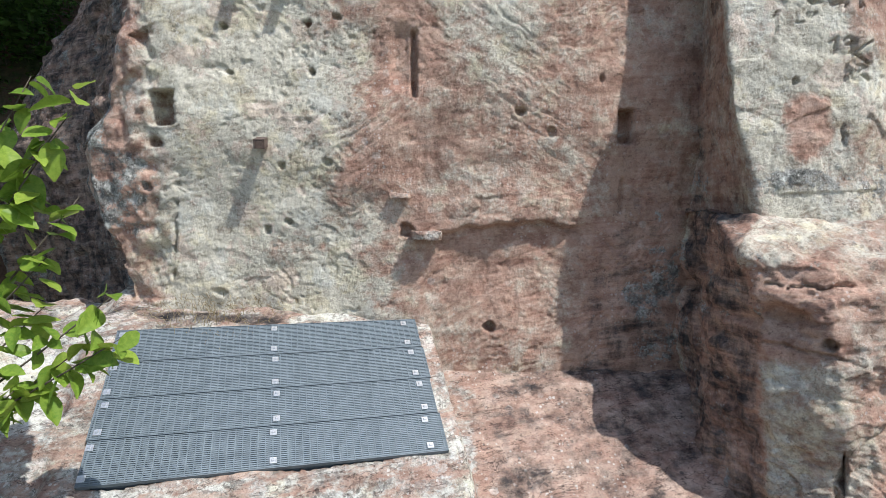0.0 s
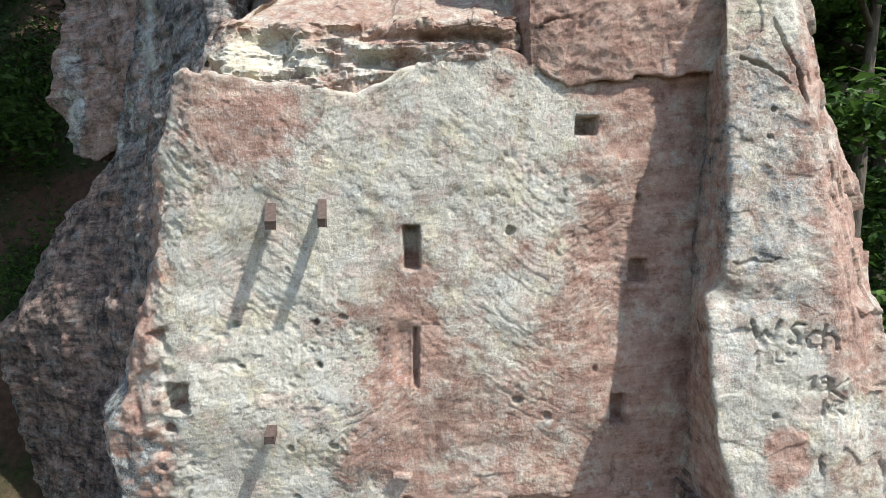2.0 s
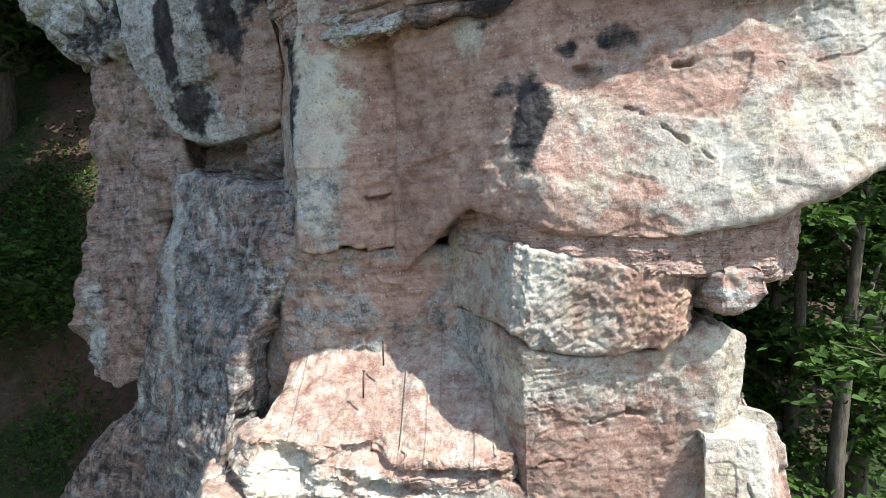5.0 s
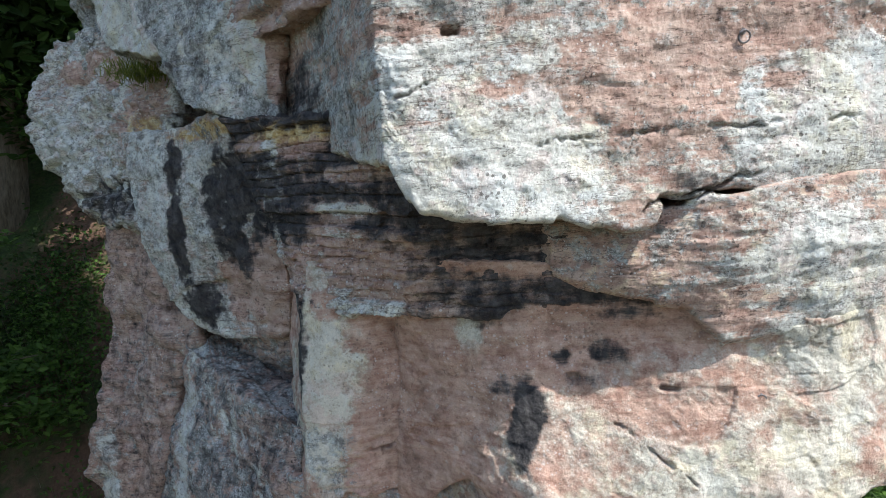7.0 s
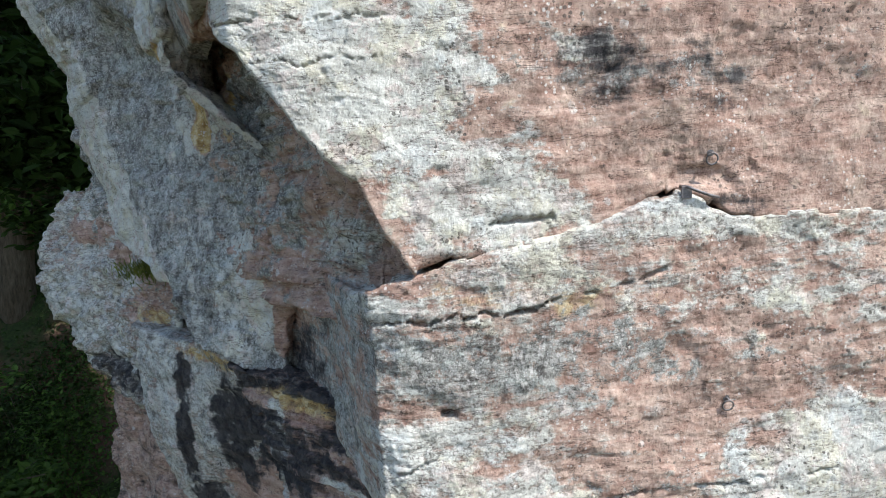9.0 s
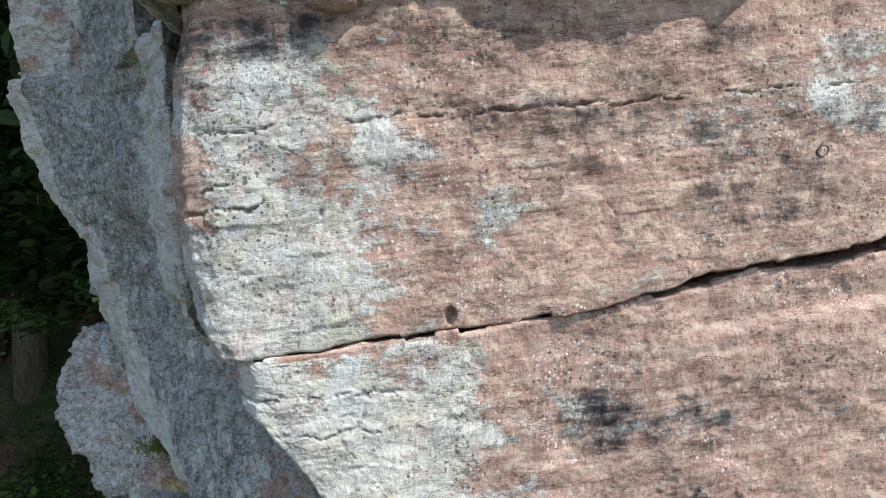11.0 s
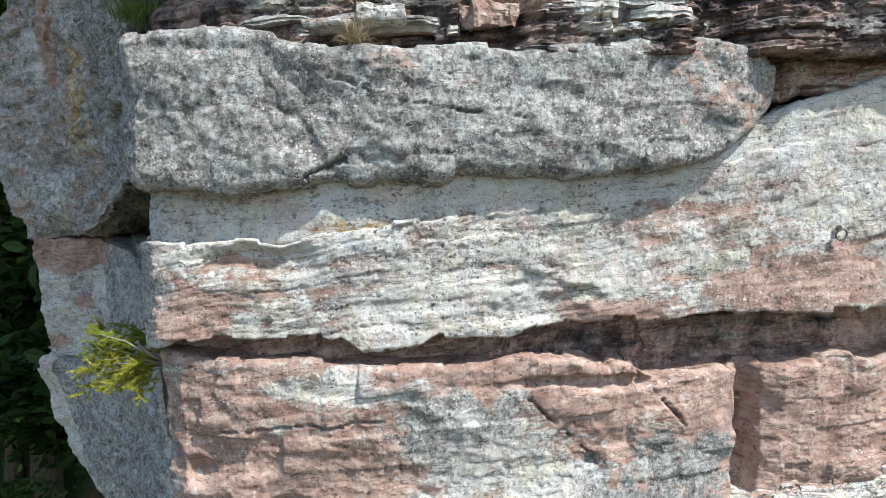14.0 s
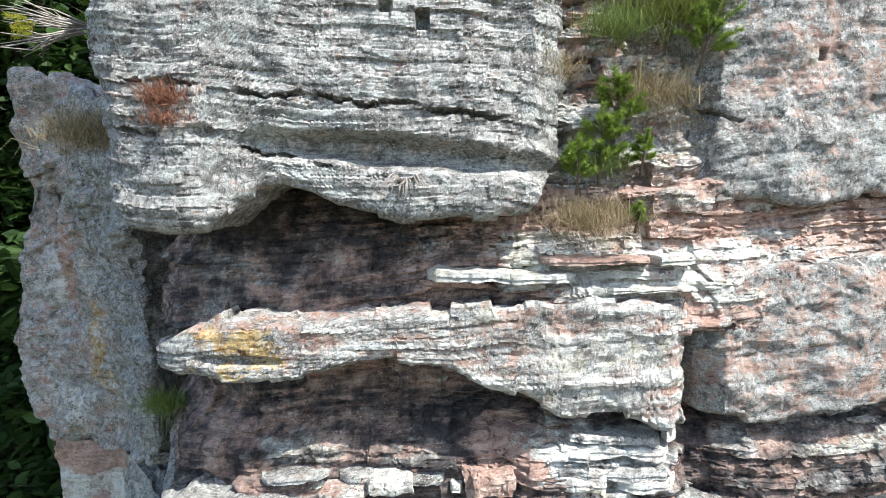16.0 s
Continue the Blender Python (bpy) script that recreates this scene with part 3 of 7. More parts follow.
bed("rock_wall", [(-2.95, 6.3), (-2.72, 5.6), (-2.6, 5.2), (-2.45, 4.92), (-2.2, 4.84), (-1, 4.84), (0.5, 4.86), (2.0, 4.96), (2.4, 5.05)],
    [(-5, 0.6), (4, 0.6)], [(-5, 6.9), (-2.4, 7.38), (-0.7, 7.2), (-0.35, 7.4), (0.5, 7.54), (1.0, 7.3), (2.4, 7.45)],
    tone=(0.34, 0.08, 0, 0),
    patches=((0, -1.6, 4.6, 1.25, 3.0, 0.9), (0, 0.0, 6.55, 1.3, 1.0, 0.9), (0, 0.4, 5.6, 0.75, 0.6, 0.65), (0, -1.2, 3.1, 1.5, 0.45, 0.95), (0, 0.7, 6.9, 0.6, 0.5, 0.75),
             (0, -0.4, 4.4, 0.45, 0.6, 0.12), (0, -0.3, 5.1, 0.25, 0.5, 0.1), (0, 1.55, 5.5, 0.4, 2.6, 0.2), (0, 0.6, 4.1, 0.8, 0.4, 0.4), (0, 0.3, 3.2, 0.9, 0.5, 0.2),
             (0, -1.65, 6.95, 0.55, 0.35, 0.25), (1, -2.0, 5.3, 0.35, 0.5, 0.45), (1, -1.7, 5.6, 0.3, 0.3, 0.4), (1, 0.55, 6.4, 0.1, 0.5, 0.55), (3, -3.3, 5.5, 0.6, 3.0, 0.8), (2, -3.2, 4.6, 0.5, 1.4, 0.3), (0, -2.75, 5.2, 0.32, 2.6, 0.15), (2, -2.9, 5.2, 0.3, 2.6, 0.3),
             # right foot: algae stain, darkened further to paint in the buttress's shadow
             (0, 1.8, 2.8, 0.5, 1.0, -0.3), (2, 1.75, 2.9, 0.55, 0.9, 0.32), (3, 1.9, 3.1, 0.2, 0.6, 0.5)),
    batter=[(0.6, 0.25), (2.6, 0.14), (3.4, 0.1), (4.6, -0.02), (6, -0.02), (7.4, -0.08)],
    lean=[(2.6, -0.35), (3.4, -0.4), (4.0, -0.62), (4.3, -0.6), (4.7, -0.3), (5.6, -0.02), (6.7, 0.2), (7.3, 0.36)], pivot=(-1.4, -2.6),
    strata=0.003, rough=0.007, lumps=0.035, edge=(0.02, 0.05), carve=lower_carve, mat=HEWN, seed=3, parent=cliff, label="hewn pale and red wall with pick marks and beam holes", back=1.2)

def block_carve(X, Y, Z):
    return hewn(X, Z, 140, 0.012) * smooth(X, 0.62, 0.75) + crack(X, Z, 1.5, 8.2, 1.95, 8.15, 0.09, 0.12) + crack(X, Z, 1.2, 8.1, 1.5, 8.2, 0.04, 0.06, 7) + crack(X, Z, 0.7, 7.7, 1.1, 7.75, 0.03, 0.05, 6)


bed("rock_block", [(-0.25, 6.2), (0.14, 5.85), (0.54, 4.82), (0.62, 4.7), (0.75, 4.67), (1.7, 4.68), (2.25, 4.64), (2.55, 4.8), (2.8, 5.6)],
    [(-0.3, 7.6), (0.5, 7.5), (1.0, 7.25), (2.9, 7.4)], [(-0.3, 8.95), (0.5, 8.82), (0.73, 8.73), (1.36, 8.71), (1.72, 8.76), (2.11, 9.0), (2.3, 9.0), (2.9, 8.6)],
    tone=(0.4, 0.05, 0, 0), patches=((0, 0.3, 8.3, 0.3, 0.8, 0.95), (0, 1.7, 7.47, 0.12, 0.06, 1.2), (0, 0.9, 8.4, 0.6, 0.35, 0.6), (0, 1.2, 7.7, 0.7, 0.4, 0.05), (0, 2.4, 8.4, 0.3, 0.5, 0.7), (3, 0.2, 8.3, 0.25, 0.8, 0.65)),
    batter=[(7.2, 0.17), (7.6, 0.12), (8.2, 0.03), (8.6, 0.0)], strata=0.005, rough=0.012, lumps=0.03, edge=(0.01, 0.05), carve=block_carve, mat=HEWN, seed=14, parent=cliff, back=1.0)
bed("rock_block", [(0.0, 6.0), (0.4, 5.0), (0.5, 4.72), (0.62, 4.62), (1.3, 4.56), (1.9, 4.56), (2.08, 4.75), (2.15, 5.3)],
    [(0, 8.9), (0.5, 8.84), (0.73, 8.75), (1.36, 8.73), (1.72, 8.78), (2.2, 9.02)], [(0, 9.7), (0.49, 9.63), (0.88, 9.55), (1.74, 9.46), (2.2, 9.36)],
    tone=(0.5, 0.35, 0, 0), patches=((0, 1.7, 9.1, 0.4, 0.4, 0.05), (0, 0.8, 9.3, 0.3, 0.4, 0.75)), strata=0.01, rough=0.018, lumps=0.06, edge=(0.06, 0.05), mat=HEWN,
    carve=lambda X, Y, Z: hewn(X, Z, 150, 0.02) + 0 * X, seed=17, parent=cliff, back=1.0)
bed("rock_block", [(2.02, 5.2), (2.04, 4.6), (2.12, 4.42), (2.5, 4.4), (2.64, 4.55), (2.7, 5.4)], [(2, 9.08), (2.3, 9.1), (2.64, 9.24)], [(2, 9.42), (2.7, 9.52)],
    tone=(0.35, 0.1, 0.15, 0.3), strata=0.02, rough=0.03, edge=(0.1, 0.08), seed=19, parent=cliff)
bed("rock_bed", [(0.1, 5.8), (0.6, 4.82), (1.0, 4.62), (1.9, 4.5), (2.6, 4.5), (2.95, 4.9), (3.2, 5.6)], [(0, 9.5), (3.3, 9.3)], [(0, 10.4), (0.6, 9.85), (3.3, 10.1)],
    tone=(0.25, 0.15, 0.1, 0.1), strata=0.05, pitch=0.07, rough=0.03, seed=23, parent=cliff)

# the ledge with its broken edge
def ledge_carve(X, Y, Z):
    d = -0.22 * patch(X, Z, -1.5, 7.6, 0.28, 0.16, 0.3 * vnoise(X * 5, 0, Z * 5, 5)) - 0.16 * patch(X, Z, 0.0, 7.62, 0.45, 0.05) - 0.2 * patch(X, Z, -0.8, 7.7, 0.2, 0.07)
    return d - 0.15 * patch(X, Z, -0.5, 7.45, 0.3, 0.06)


bed("rock_ledge", [(-2.02, 5.5), (-1.96, 5.15), (-1.8, 4.96), (-0.9, 4.88), (0.1, 4.8), (0.62, 4.74), (0.8, 5.0)],
    [(-3.2, 6.9), (-2.4, 7.28), (-0.7, 7.12), (-0.35, 7.3), (0.6, 7.5)], [(-3.2, 7.75), (-1.93, 7.86), (-1.45, 7.8), (0.1, 7.76), (0.8, 7.8)],
    tone=(0.45, 0.2, 0, 0.0), patches=((0, -1.4, 7.45, 0.7, 0.2, 0.95), (3, -2.6, 7.5, 0.5, 0.6, 0.8), (0, -0.7, 8.1, 0.9, 0.3, 0.42), (0, -0.1, 7.65, 0.5, 0.07, 0.1)),
    strata=0.036, pitch=0.11, run=4, rough=0.045, lumps=0.14, edge=(0.06, 0.1), carve=ledge_carve, blocks=0.015, layers=0.1, mat=HEWN, seed=27, rise=(0, 0.72), taper=0.9, back=1.35, parent=cliff, label="broken sunlit ledge of thin beds")
bed("rock_wall", [(-2.4, 7.4), (-2.1, 6.5), (-1.75, 6.05), (-1.5, 5.95), (-0.9, 5.88), (-0.1, 5.9), (0.5, 6.0)], [(-4, 6.2), (1, 6.2)], [(-4, 10.1), (-2.2, 9.75), (-1.3, 9.43), (-0.2, 9.5), (1, 9.5)],
    tone=(0.4, 0.05, 0.0, 0.45), patches=((0, -0.4, 9.1, 0.4, 0.25, -0.1), (3, -0.5, 9.1, 0.5, 0.25, 0.0), (2, -0.8, 8.6, 1.0, 0.15, 0.3)), strata=0.01, rough=0.03, mat=HEWN, seed=31, parent=cliff)
bed("rock_wall", [(-2.0, 7.0), (-1.62, 6.2), (-1.52, 5.84), (-1.3, 5.74), (-0.9, 5.72), (-0.45, 5.84), (-0.25, 5.96), (0.3, 6.3)],
    [(-2, 9.5), (-1.37, 9.43), (-0.3, 9.52), (0.3, 9.6)], [(-2, 12.2), (-1.3, 11.95), (0.3, 12.2)],
    tone=(0.1, 0.1, 0.0, 0.05), patches=((0, -1.35, 10.6, 0.42, 1.3, 1.0), (3, -1.3, 9.9, 0.35, 0.6, 0.5), (0, -0.6, 10.0, 0.4, 0.7, 0.0), (2, -1.6, 11.3, 0.12, 1.2, 0.8)),
    strata=0.004, rough=0.012, lumps=0.05, edge=(0.04, 0.12), mat=HEWN, seed=35, parent=cliff,
    carve=lambda X, Y, Z: crack(X, Z, -0.9, 9.93, -0.28, 10.12, 0.06, 0.12) - 0.06 * patch(X, Z, -0.6, 9.7, 0.5, 0.3))
bed("rock_boss", [(-1.9, 6.8), (-1.55, 6.0), (-1.35, 5.7), (-0.9, 5.6), (-0.5, 5.75), (-0.2, 5.9)], [(-2, 11.7), (-1.4, 11.55), (-1, 11.4), (-0.3, 11.6)], [(-2, 12.5), (0, 12.4)],
    tone=(0.45, 0.1, 0.05, 0.15), strata=0.03, rough=0.08, lumps=0.12, edge=(0.15, 0.1), seed=37, parent=cliff)

# the rounded boulder bed and the hollow over it
def boulder_carve(X, Y, Z):
    return crack(X, Z, 1.4, 10.75, 2.05, 10.3, 0.04, 0.06) + crack(X, Z, 1.2, 10.25, 1.6, 10.15, 0.03, 0.04, 3)


loft("rock_boulder", [[(-0.55, 5.95, 9.10), (-0.54, 5.92, 9.80), (-0.54, 5.90, 10.41), (-0.51, 5.82, 10.96), (-0.50, 5.62, 11.44), (-0.52, 5.30, 11.93)],
     [(0.21, 5.35, 9.95), (0.09, 5.38, 10.38), (-0.01, 5.40, 10.81), (-0.10, 5.38, 11.30), (-0.14, 5.22, 11.78), (-0.22, 5.00, 12.10)],
     [(0.46, 5.00, 9.83), (0.41, 5.10, 10.25), (0.40, 5.15, 10.76), (0.24, 5.20, 11.27), (0.21, 5.10, 11.73), (0.19, 4.88, 12.12)],
     [(0.76, 4.66, 9.73), (0.79, 4.66, 10.13), (0.72, 4.93, 10.56), (0.66, 5.05, 11.04), (0.68, 5.00, 11.59), (0.69, 4.74, 12.13)],
     [(1.24, 4.50, 9.66), (1.23, 4.50, 10.07), (1.19, 4.74, 10.56), (1.14, 4.93, 10.91), (1.21, 4.95, 11.49), (1.22, 4.68, 12.15)],
     [(1.80, 4.42, 9.66), (1.79, 4.43, 10.11), (1.79, 4.58, 10.56), (1.78, 4.74, 11.00), (1.82, 4.80, 11.51), (1.78, 4.62, 12.01)],
     [(2.41, 4.40, 9.86), (2.39, 4.42, 10.29), (2.38, 4.50, 10.68), (2.36, 4.60, 11.07), (2.35, 4.64, 11.43), (2.27, 4.50, 11.75)],
     [(3.44, 4.42, 10.30), (3.41, 4.45, 10.61), (3.34, 4.50, 10.86), (3.26, 4.54, 11.13), (3.16, 4.55, 11.39), (3.02, 4.50, 11.71)],
     [(4.40, 4.70, 10.30), (4.40, 4.72, 10.60), (4.40, 4.74, 11.00), (4.40, 4.76, 11.40), (4.40, 4.76, 11.80), (4.40, 4.76, 12.20)]],
    tone=(0.1, 0.12, 0.0, -0.1), patches=((0, 2.3, 10.3, 1.5, 0.5, 0.85), (0, 3.1, 11.2, 0.7, 0.8, 0.9), (0, 1.15, 10.55, 0.35, 0.35, 0.5), (0, 1.9, 11.1, 0.8, 0.3, 0.3), (0, 0.2, 11.38, 0.12, 0.2, 0.95), (2, 0.68, 10.68, 0.13, 0.4, 1.1), (2, 0.5, 10.95, 0.2, 0.14, 0.6),
              (2, 1.02, 11.25, 0.14, 0.12, 0.8), (2, 1.35, 11.3, 0.14, 0.1, 0.7), (2, 0.8, 11.85, 1.0, 0.2, 0.8), (2, 0.35, 11.55, 0.16, 0.12, 0.6), (2, 1.1, 11.05, 0.2, 0.07, 0.6), (0, 0.72, 10.15, 0.2, 0.12, 0.55), (0, -0.1, 10.4, 0.3, 0.5, -0.2)),
    lumps=0.05, rough=0.014, step=0.014, seed=41, mat=HEWN, parent=cliff, soft=0.07, cap=0.7, ends=0.5, label="pale rounded overhanging boulder bed under a red hollow",
    carve=lambda X, Y, Z: boulder_carve(X, Y, Z) + box_hole(X, Z, 1.86, 11.05, 0.14, 0.03, 0.1) + box_hole(X, Z, 1.1, 11.07, 0.1, 0.06, 0.1) + hewn(X, Z, 44, 0.006) * smooth(-X, -0.9, -0.5))
loft("rock_bed", [[(-1.76, 6.40, 11.67), (-2.03, 6.45, 12.30), (-2.31, 6.50, 12.93), (-2.54, 6.50, 13.49)],
     [(-1.37, 5.90, 11.39), (-1.51, 5.85, 12.34), (-1.71, 6.00, 12.91), (-2.05, 6.20, 13.45)],
     [(-0.85, 5.60, 11.46), (-0.86, 5.40, 12.31), (-0.91, 5.45, 12.84), (-1.15, 5.60, 13.40)],
     [(-0.38, 5.30, 11.53), (-0.28, 4.95, 12.25), (-0.26, 4.75, 12.64), (-0.33, 4.75, 13.01)],
     [(0.35, 5.05, 11.60), (0.50, 4.88, 12.15), (0.55, 4.74, 12.50), (0.55, 4.74, 12.90)],
     [(1.20, 4.85, 11.80), (1.30, 4.74, 12.05), (1.35, 4.72, 12.40), (1.35, 4.72, 12.80)]],
    tone=(0.05, 0.2, 0.74, 0.0), patches=((0, -0.95, 12.5, 0.3, 0.07, 0.7), (2, -0.95, 12.5, 0.3, 0.07, 0.0), (0, -1.9, 12.5, 0.12, 0.8, 0.7), (2, -1.6, 13.2, 0.6, 0.12, 0.0), (1, -1.3, 13.3, 0.8, 0.12, 0.7), (2, -0.9, 12.85, 0.4, 0.08, 0.1), (2, -1.0, 11.9, 0.8, 0.35, 0.0), (0, -1.0, 11.8, 0.6, 0.4, 0.35)),
    lumps=0.05, rough=0.03, strata=0.05, pitch=0.11, step=0.016, seed=47, parent=cliff, soft=0.03, label="black-stained thin beds under the overhang")
bed("rock_bed", [(0.5, 5.2), (0.8, 4.68), (1.5, 4.46), (2.2, 4.36), (3.0, 4.4), (4.2, 4.6)],
    [(0.4, 12.1), (1.2, 11.88), (1.86, 11.75), (2.2, 11.45), (2.7, 11.5), (4.2, 11.8)], [(0.4, 12.5), (1.6, 12.55), (2.0, 12.7), (4.2, 13.0)],
    tone=(0.3, 0.32, 0.12, 0.3), patches=((1, 2.3, 11.6, 0.4, 0.15, 0.0), (0, 2.3, 11.6, 0.4, 0.15, 0.2), (3, 1.5, 12.3, 0.5, 0.2, 0.5), (0, 3.2, 11.9, 0.7, 0.5, 0.8)),
    batter=[(11.4, 0.18), (11.8, 0.12), (12.3, 0.02), (12.8, 0.1)], strata=0.022, pitch=0.07, run=10, dip=0.1, rough=0.012, edge=(0.1, 0.03), layers=0.1, seed=53, parent=cliff, label="yellowish thin-bedded band under the overhang")

# the great block and the wedge over it
bed("rock_block", [(-2.2, 7.2), (-1.25, 5.7), (-0.62, 4.4), (-0.52, 4.2), (-0.3, 4.14), (0.3, 4.16), (1.6, 4.36), (2.2, 4.42), (4.3, 4.7)],
    [(-2.2, 13.3), (-1.3, 13.05), (-0.5, 12.9), (-0.38, 12.66), (-0.25, 12.55), (0.29, 12.43), (0.85, 12.45), (1.33, 12.36), (1.58, 12.4), (1.66, 12.62), (2.03, 12.7), (2.8, 12.71), (4.3, 12.9)],
    [(-2.2, 14.7), (-0.7, 14.72), (-0.23, 14.84), (0.03, 15.0), (0.78, 15.18), (1.73, 15.5), (2.16, 15.34), (4.3, 15.4)],
    tone=(0.55, 0.12, 0, 0.15), patches=((0, 0.3, 12.9, 1.1, 0.45, 1.2), (0, 2.9, 13.4, 0.9, 0.6, 0.95), (0, -0.1, 13.6, 0.5, 0.4, 0.85), (0, 1.5, 13.6, 0.6, 0.5, 0.2), (3, 0.5, 14.25, 1.2, 0.3, 0.7), (0, 2.2, 14.3, 1.4, 0.35, 0.2),
              (1, 0.5, 14.75, 0.8, 0.15, 0.5), (3, -1.1, 13.8, 0.5, 0.9, 0.6), (1, 0.35, 13.1, 0.1, 0.1, 0.8), (2, -1.5, 13.6, 0.3, 0.6, 0.6), (2, 1.8, 12.75, 0.3, 0.12, 0.6), (3, 1.6, 13.0, 0.8, 0.25, 0.4), (0, -0.45, 14.65, 0.3, 0.12, 1.0)),
    lean=[(12.5, 0.1), (13.5, 0.0), (14.7, -0.1)], pivot=(0.2, -0.6), strata=0.011, rough=0.012, lumps=0.035, edge=(0.06, 0.04), dip=0.09, seed=59, parent=cliff,
    carve=lambda X, Y, Z: box_hole(X, Z, 0.02, 13.83, 0.12, 0.05, 0.12) + crack(X, Z, -0.4, 13.35, 0.1, 13.55, 0.03, 0.05) + crack(X, Z, 0.4, 14.6, 0.85, 14.72, 0.05, 0.1) + crack(X, Z, 0.6, 13.05, 3.4, 13.3, 0.03, 0.06, 3)
    + crack(X, Z, -0.6, 14.5, 0.7, 14.65, 0.03, 0.08, 4) + crack(X, Z, 1.0, 14.75, 1.8, 14.95, 0.03, 0.06, 6) + crack(X, Z, 1.45, 12.55, 2.4, 12.85, 0.06, 0.12, 9), label="great pale overhanging block")
bed("rock_wall", [(-3.0, 7.4), (-2.4, 6.5), (-1.85, 5.95), (-1.2, 5.3), (-0.6, 4.7), (0.3, 4.55)], [(-4, 14.2), (1, 14.4)], [(-4, 17.8), (-1.6, 17.3), (1, 16.2)],
    tone=(0.05, 0.05, 0.2, 0.2), patches=((3, -2.2, 15.8, 0.6, 1.0, 0.8), (1, -2.5, 16.4, 0.2, 0.5, 1.0), (0, -0.9, 15.0, 0.4, 0.4, 0.5)), strata=0.02, rough=0.06, lumps=0.12, seed=61, parent=cliff)
bed("rock_block", [(-2.9, 6.4), (-1.95, 4.75), (-1.68, 4.2), (-1.5, 4.06), (-1, 4.06), (0, 4.15), (1.5, 4.36), (4.3, 4.7)],
    [(-3, 17.2), (-1.8, 16.75), (-1.6, 16.55), (-1.48, 16.48), (-1.05, 15.9), (-0.64, 15.55), (-0.45, 15.15), (-0.23, 14.88), (0.03, 14.98), (0.45, 15.04), (0.78, 15.12), (1.4, 15.32), (1.73, 15.52), (2.0, 15.42), (2.16, 15.28), (4.3, 15.34)],
    [(-3, 17.25), (-1.72, 16.92), (-0.49, 17.08), (0.8, 17.26), (1.93, 17.48), (4.3, 17.85)],
    tone=(0.1, 0.22, 0.05, 0.0), patches=((0, -0.9, 16.3, 1.4, 0.75, 1.15), (0, 0.2, 15.4, 0.7, 0.35, 0.9), (2, 1.6, 16.35, 1.3, 0.3, 0.5), (3, 1.7, 16.4, 1.5, 0.2, 0.45), (1, -1.4, 16.7, 0.15, 0.15, 0.6), (0, 2.6, 15.7, 1.2, 0.3, 0.1),
              (2, 1.9, 15.4, 0.35, 0.1, 0.6)),
    strata=0.008, rough=0.012, lumps=0.035, edge=(0.05, 0.02), dip=0.1, pitch=0.16, seed=67, parent=cliff,
    carve=lambda X, Y, Z: -0.07 * smooth(Z - 0.14 * X, 16.75, 16.9) * smooth(X, 1.6, 2.1) - 0.05 * patch(X, Z, 1.95, 15.6, 0.25, 0.08) + crack(X, Z, 0.3, 15.25, 0.8, 15.3, 0.05, 0.08) + crack(X, Z, -1.4, 16.35, 0.3, 16.5, 0.02, 0.03, 4)
    + crack(X, Z, -1.7, 16.62, -0.3, 16.72, 0.02, 0.03, 5), label="pale wedge-shaped block")
bed("rock_block", [(-3.2, 6.6), (-2.35, 4.8), (-2.16, 4.34), (-2.0, 4.15), (-1.8, 4.1), (-1, 4.1), (0.8, 4.25), (2, 4.42), (4.3, 4.7)],
    [(-3.2, 16.9), (-1.72, 16.95), (-0.49, 17.1), (0.8, 17.28), (1.6, 17.44), (1.93, 17.56), (3.0, 17.75), (4.3, 17.95)], [(-3.2, 19.8), (-0.49, 19.8), (0.8, 19.9), (2.2, 20.05), (3.15, 20.4), (4.3, 20.6)],
    tone=(0.16, 0.3, 0.1, 0.0), patches=((0, -1.3, 17.75, 1.0, 0.95, 1.25), (0, -1.5, 18.75, 0.8, 0.35, 1.25), (0, -0.3, 17.9, 0.5, 0.4, 0.3), (0, 0.25, 18.05, 0.2, 0.25, 0.75), (2, 0.9, 18.7, 1.3, 0.18, 0.42), (2, 2.6, 18.4, 0.9, 0.35, 0.42), (2, 0.6, 19.35, 2.4, 0.14, 0.38), (2, -1.7, 19.3, 0.6, 0.2, 0.55), (0, 3.3, 19.1, 0.5, 0.5, 0.6), (3, -2.7, 18, 0.45, 2.0, 0.8)),
    lean=[(16.9, 0.28), (17.2, 0.1), (17.6, 0.0), (18.6, -0.06), (19.0, 0.0), (19.4, 0.12)], pivot=(-1.2, -2.1), batter=[(16.9, 0), (18.8, 0.0), (19.3, -0.03), (20.4, -0.02)],
    strata=0.006, rough=0.011, lumps=0.03, edge=(0.02, 0.05), dip=0.12, pitch=0.14, seed=71, parent=cliff,
    carve=lambda X, Y, Z: box_hole(X, Z, -1.0, 18.05, 0.015, 0.05, 0.05) + round_hole(X, Z, -0.05, 17.27, 0.05, 0.08) + crack(X, Z, -2.0, 18.6, 3.2, 19.05, 0.02, 0.04) + crack(X, Z, -2.05, 18.02, -1.4, 18.1, 0.04, 0.08, 4) + crack(X, Z, -1.9, 18.2, -1.6, 18.25, 0.03, 0.06, 8)
    + crack(X, Z, 0.8, 18.55, 1.3, 17.9, 0.02, 0.03, 3), label="red face with a pale crusted corner")

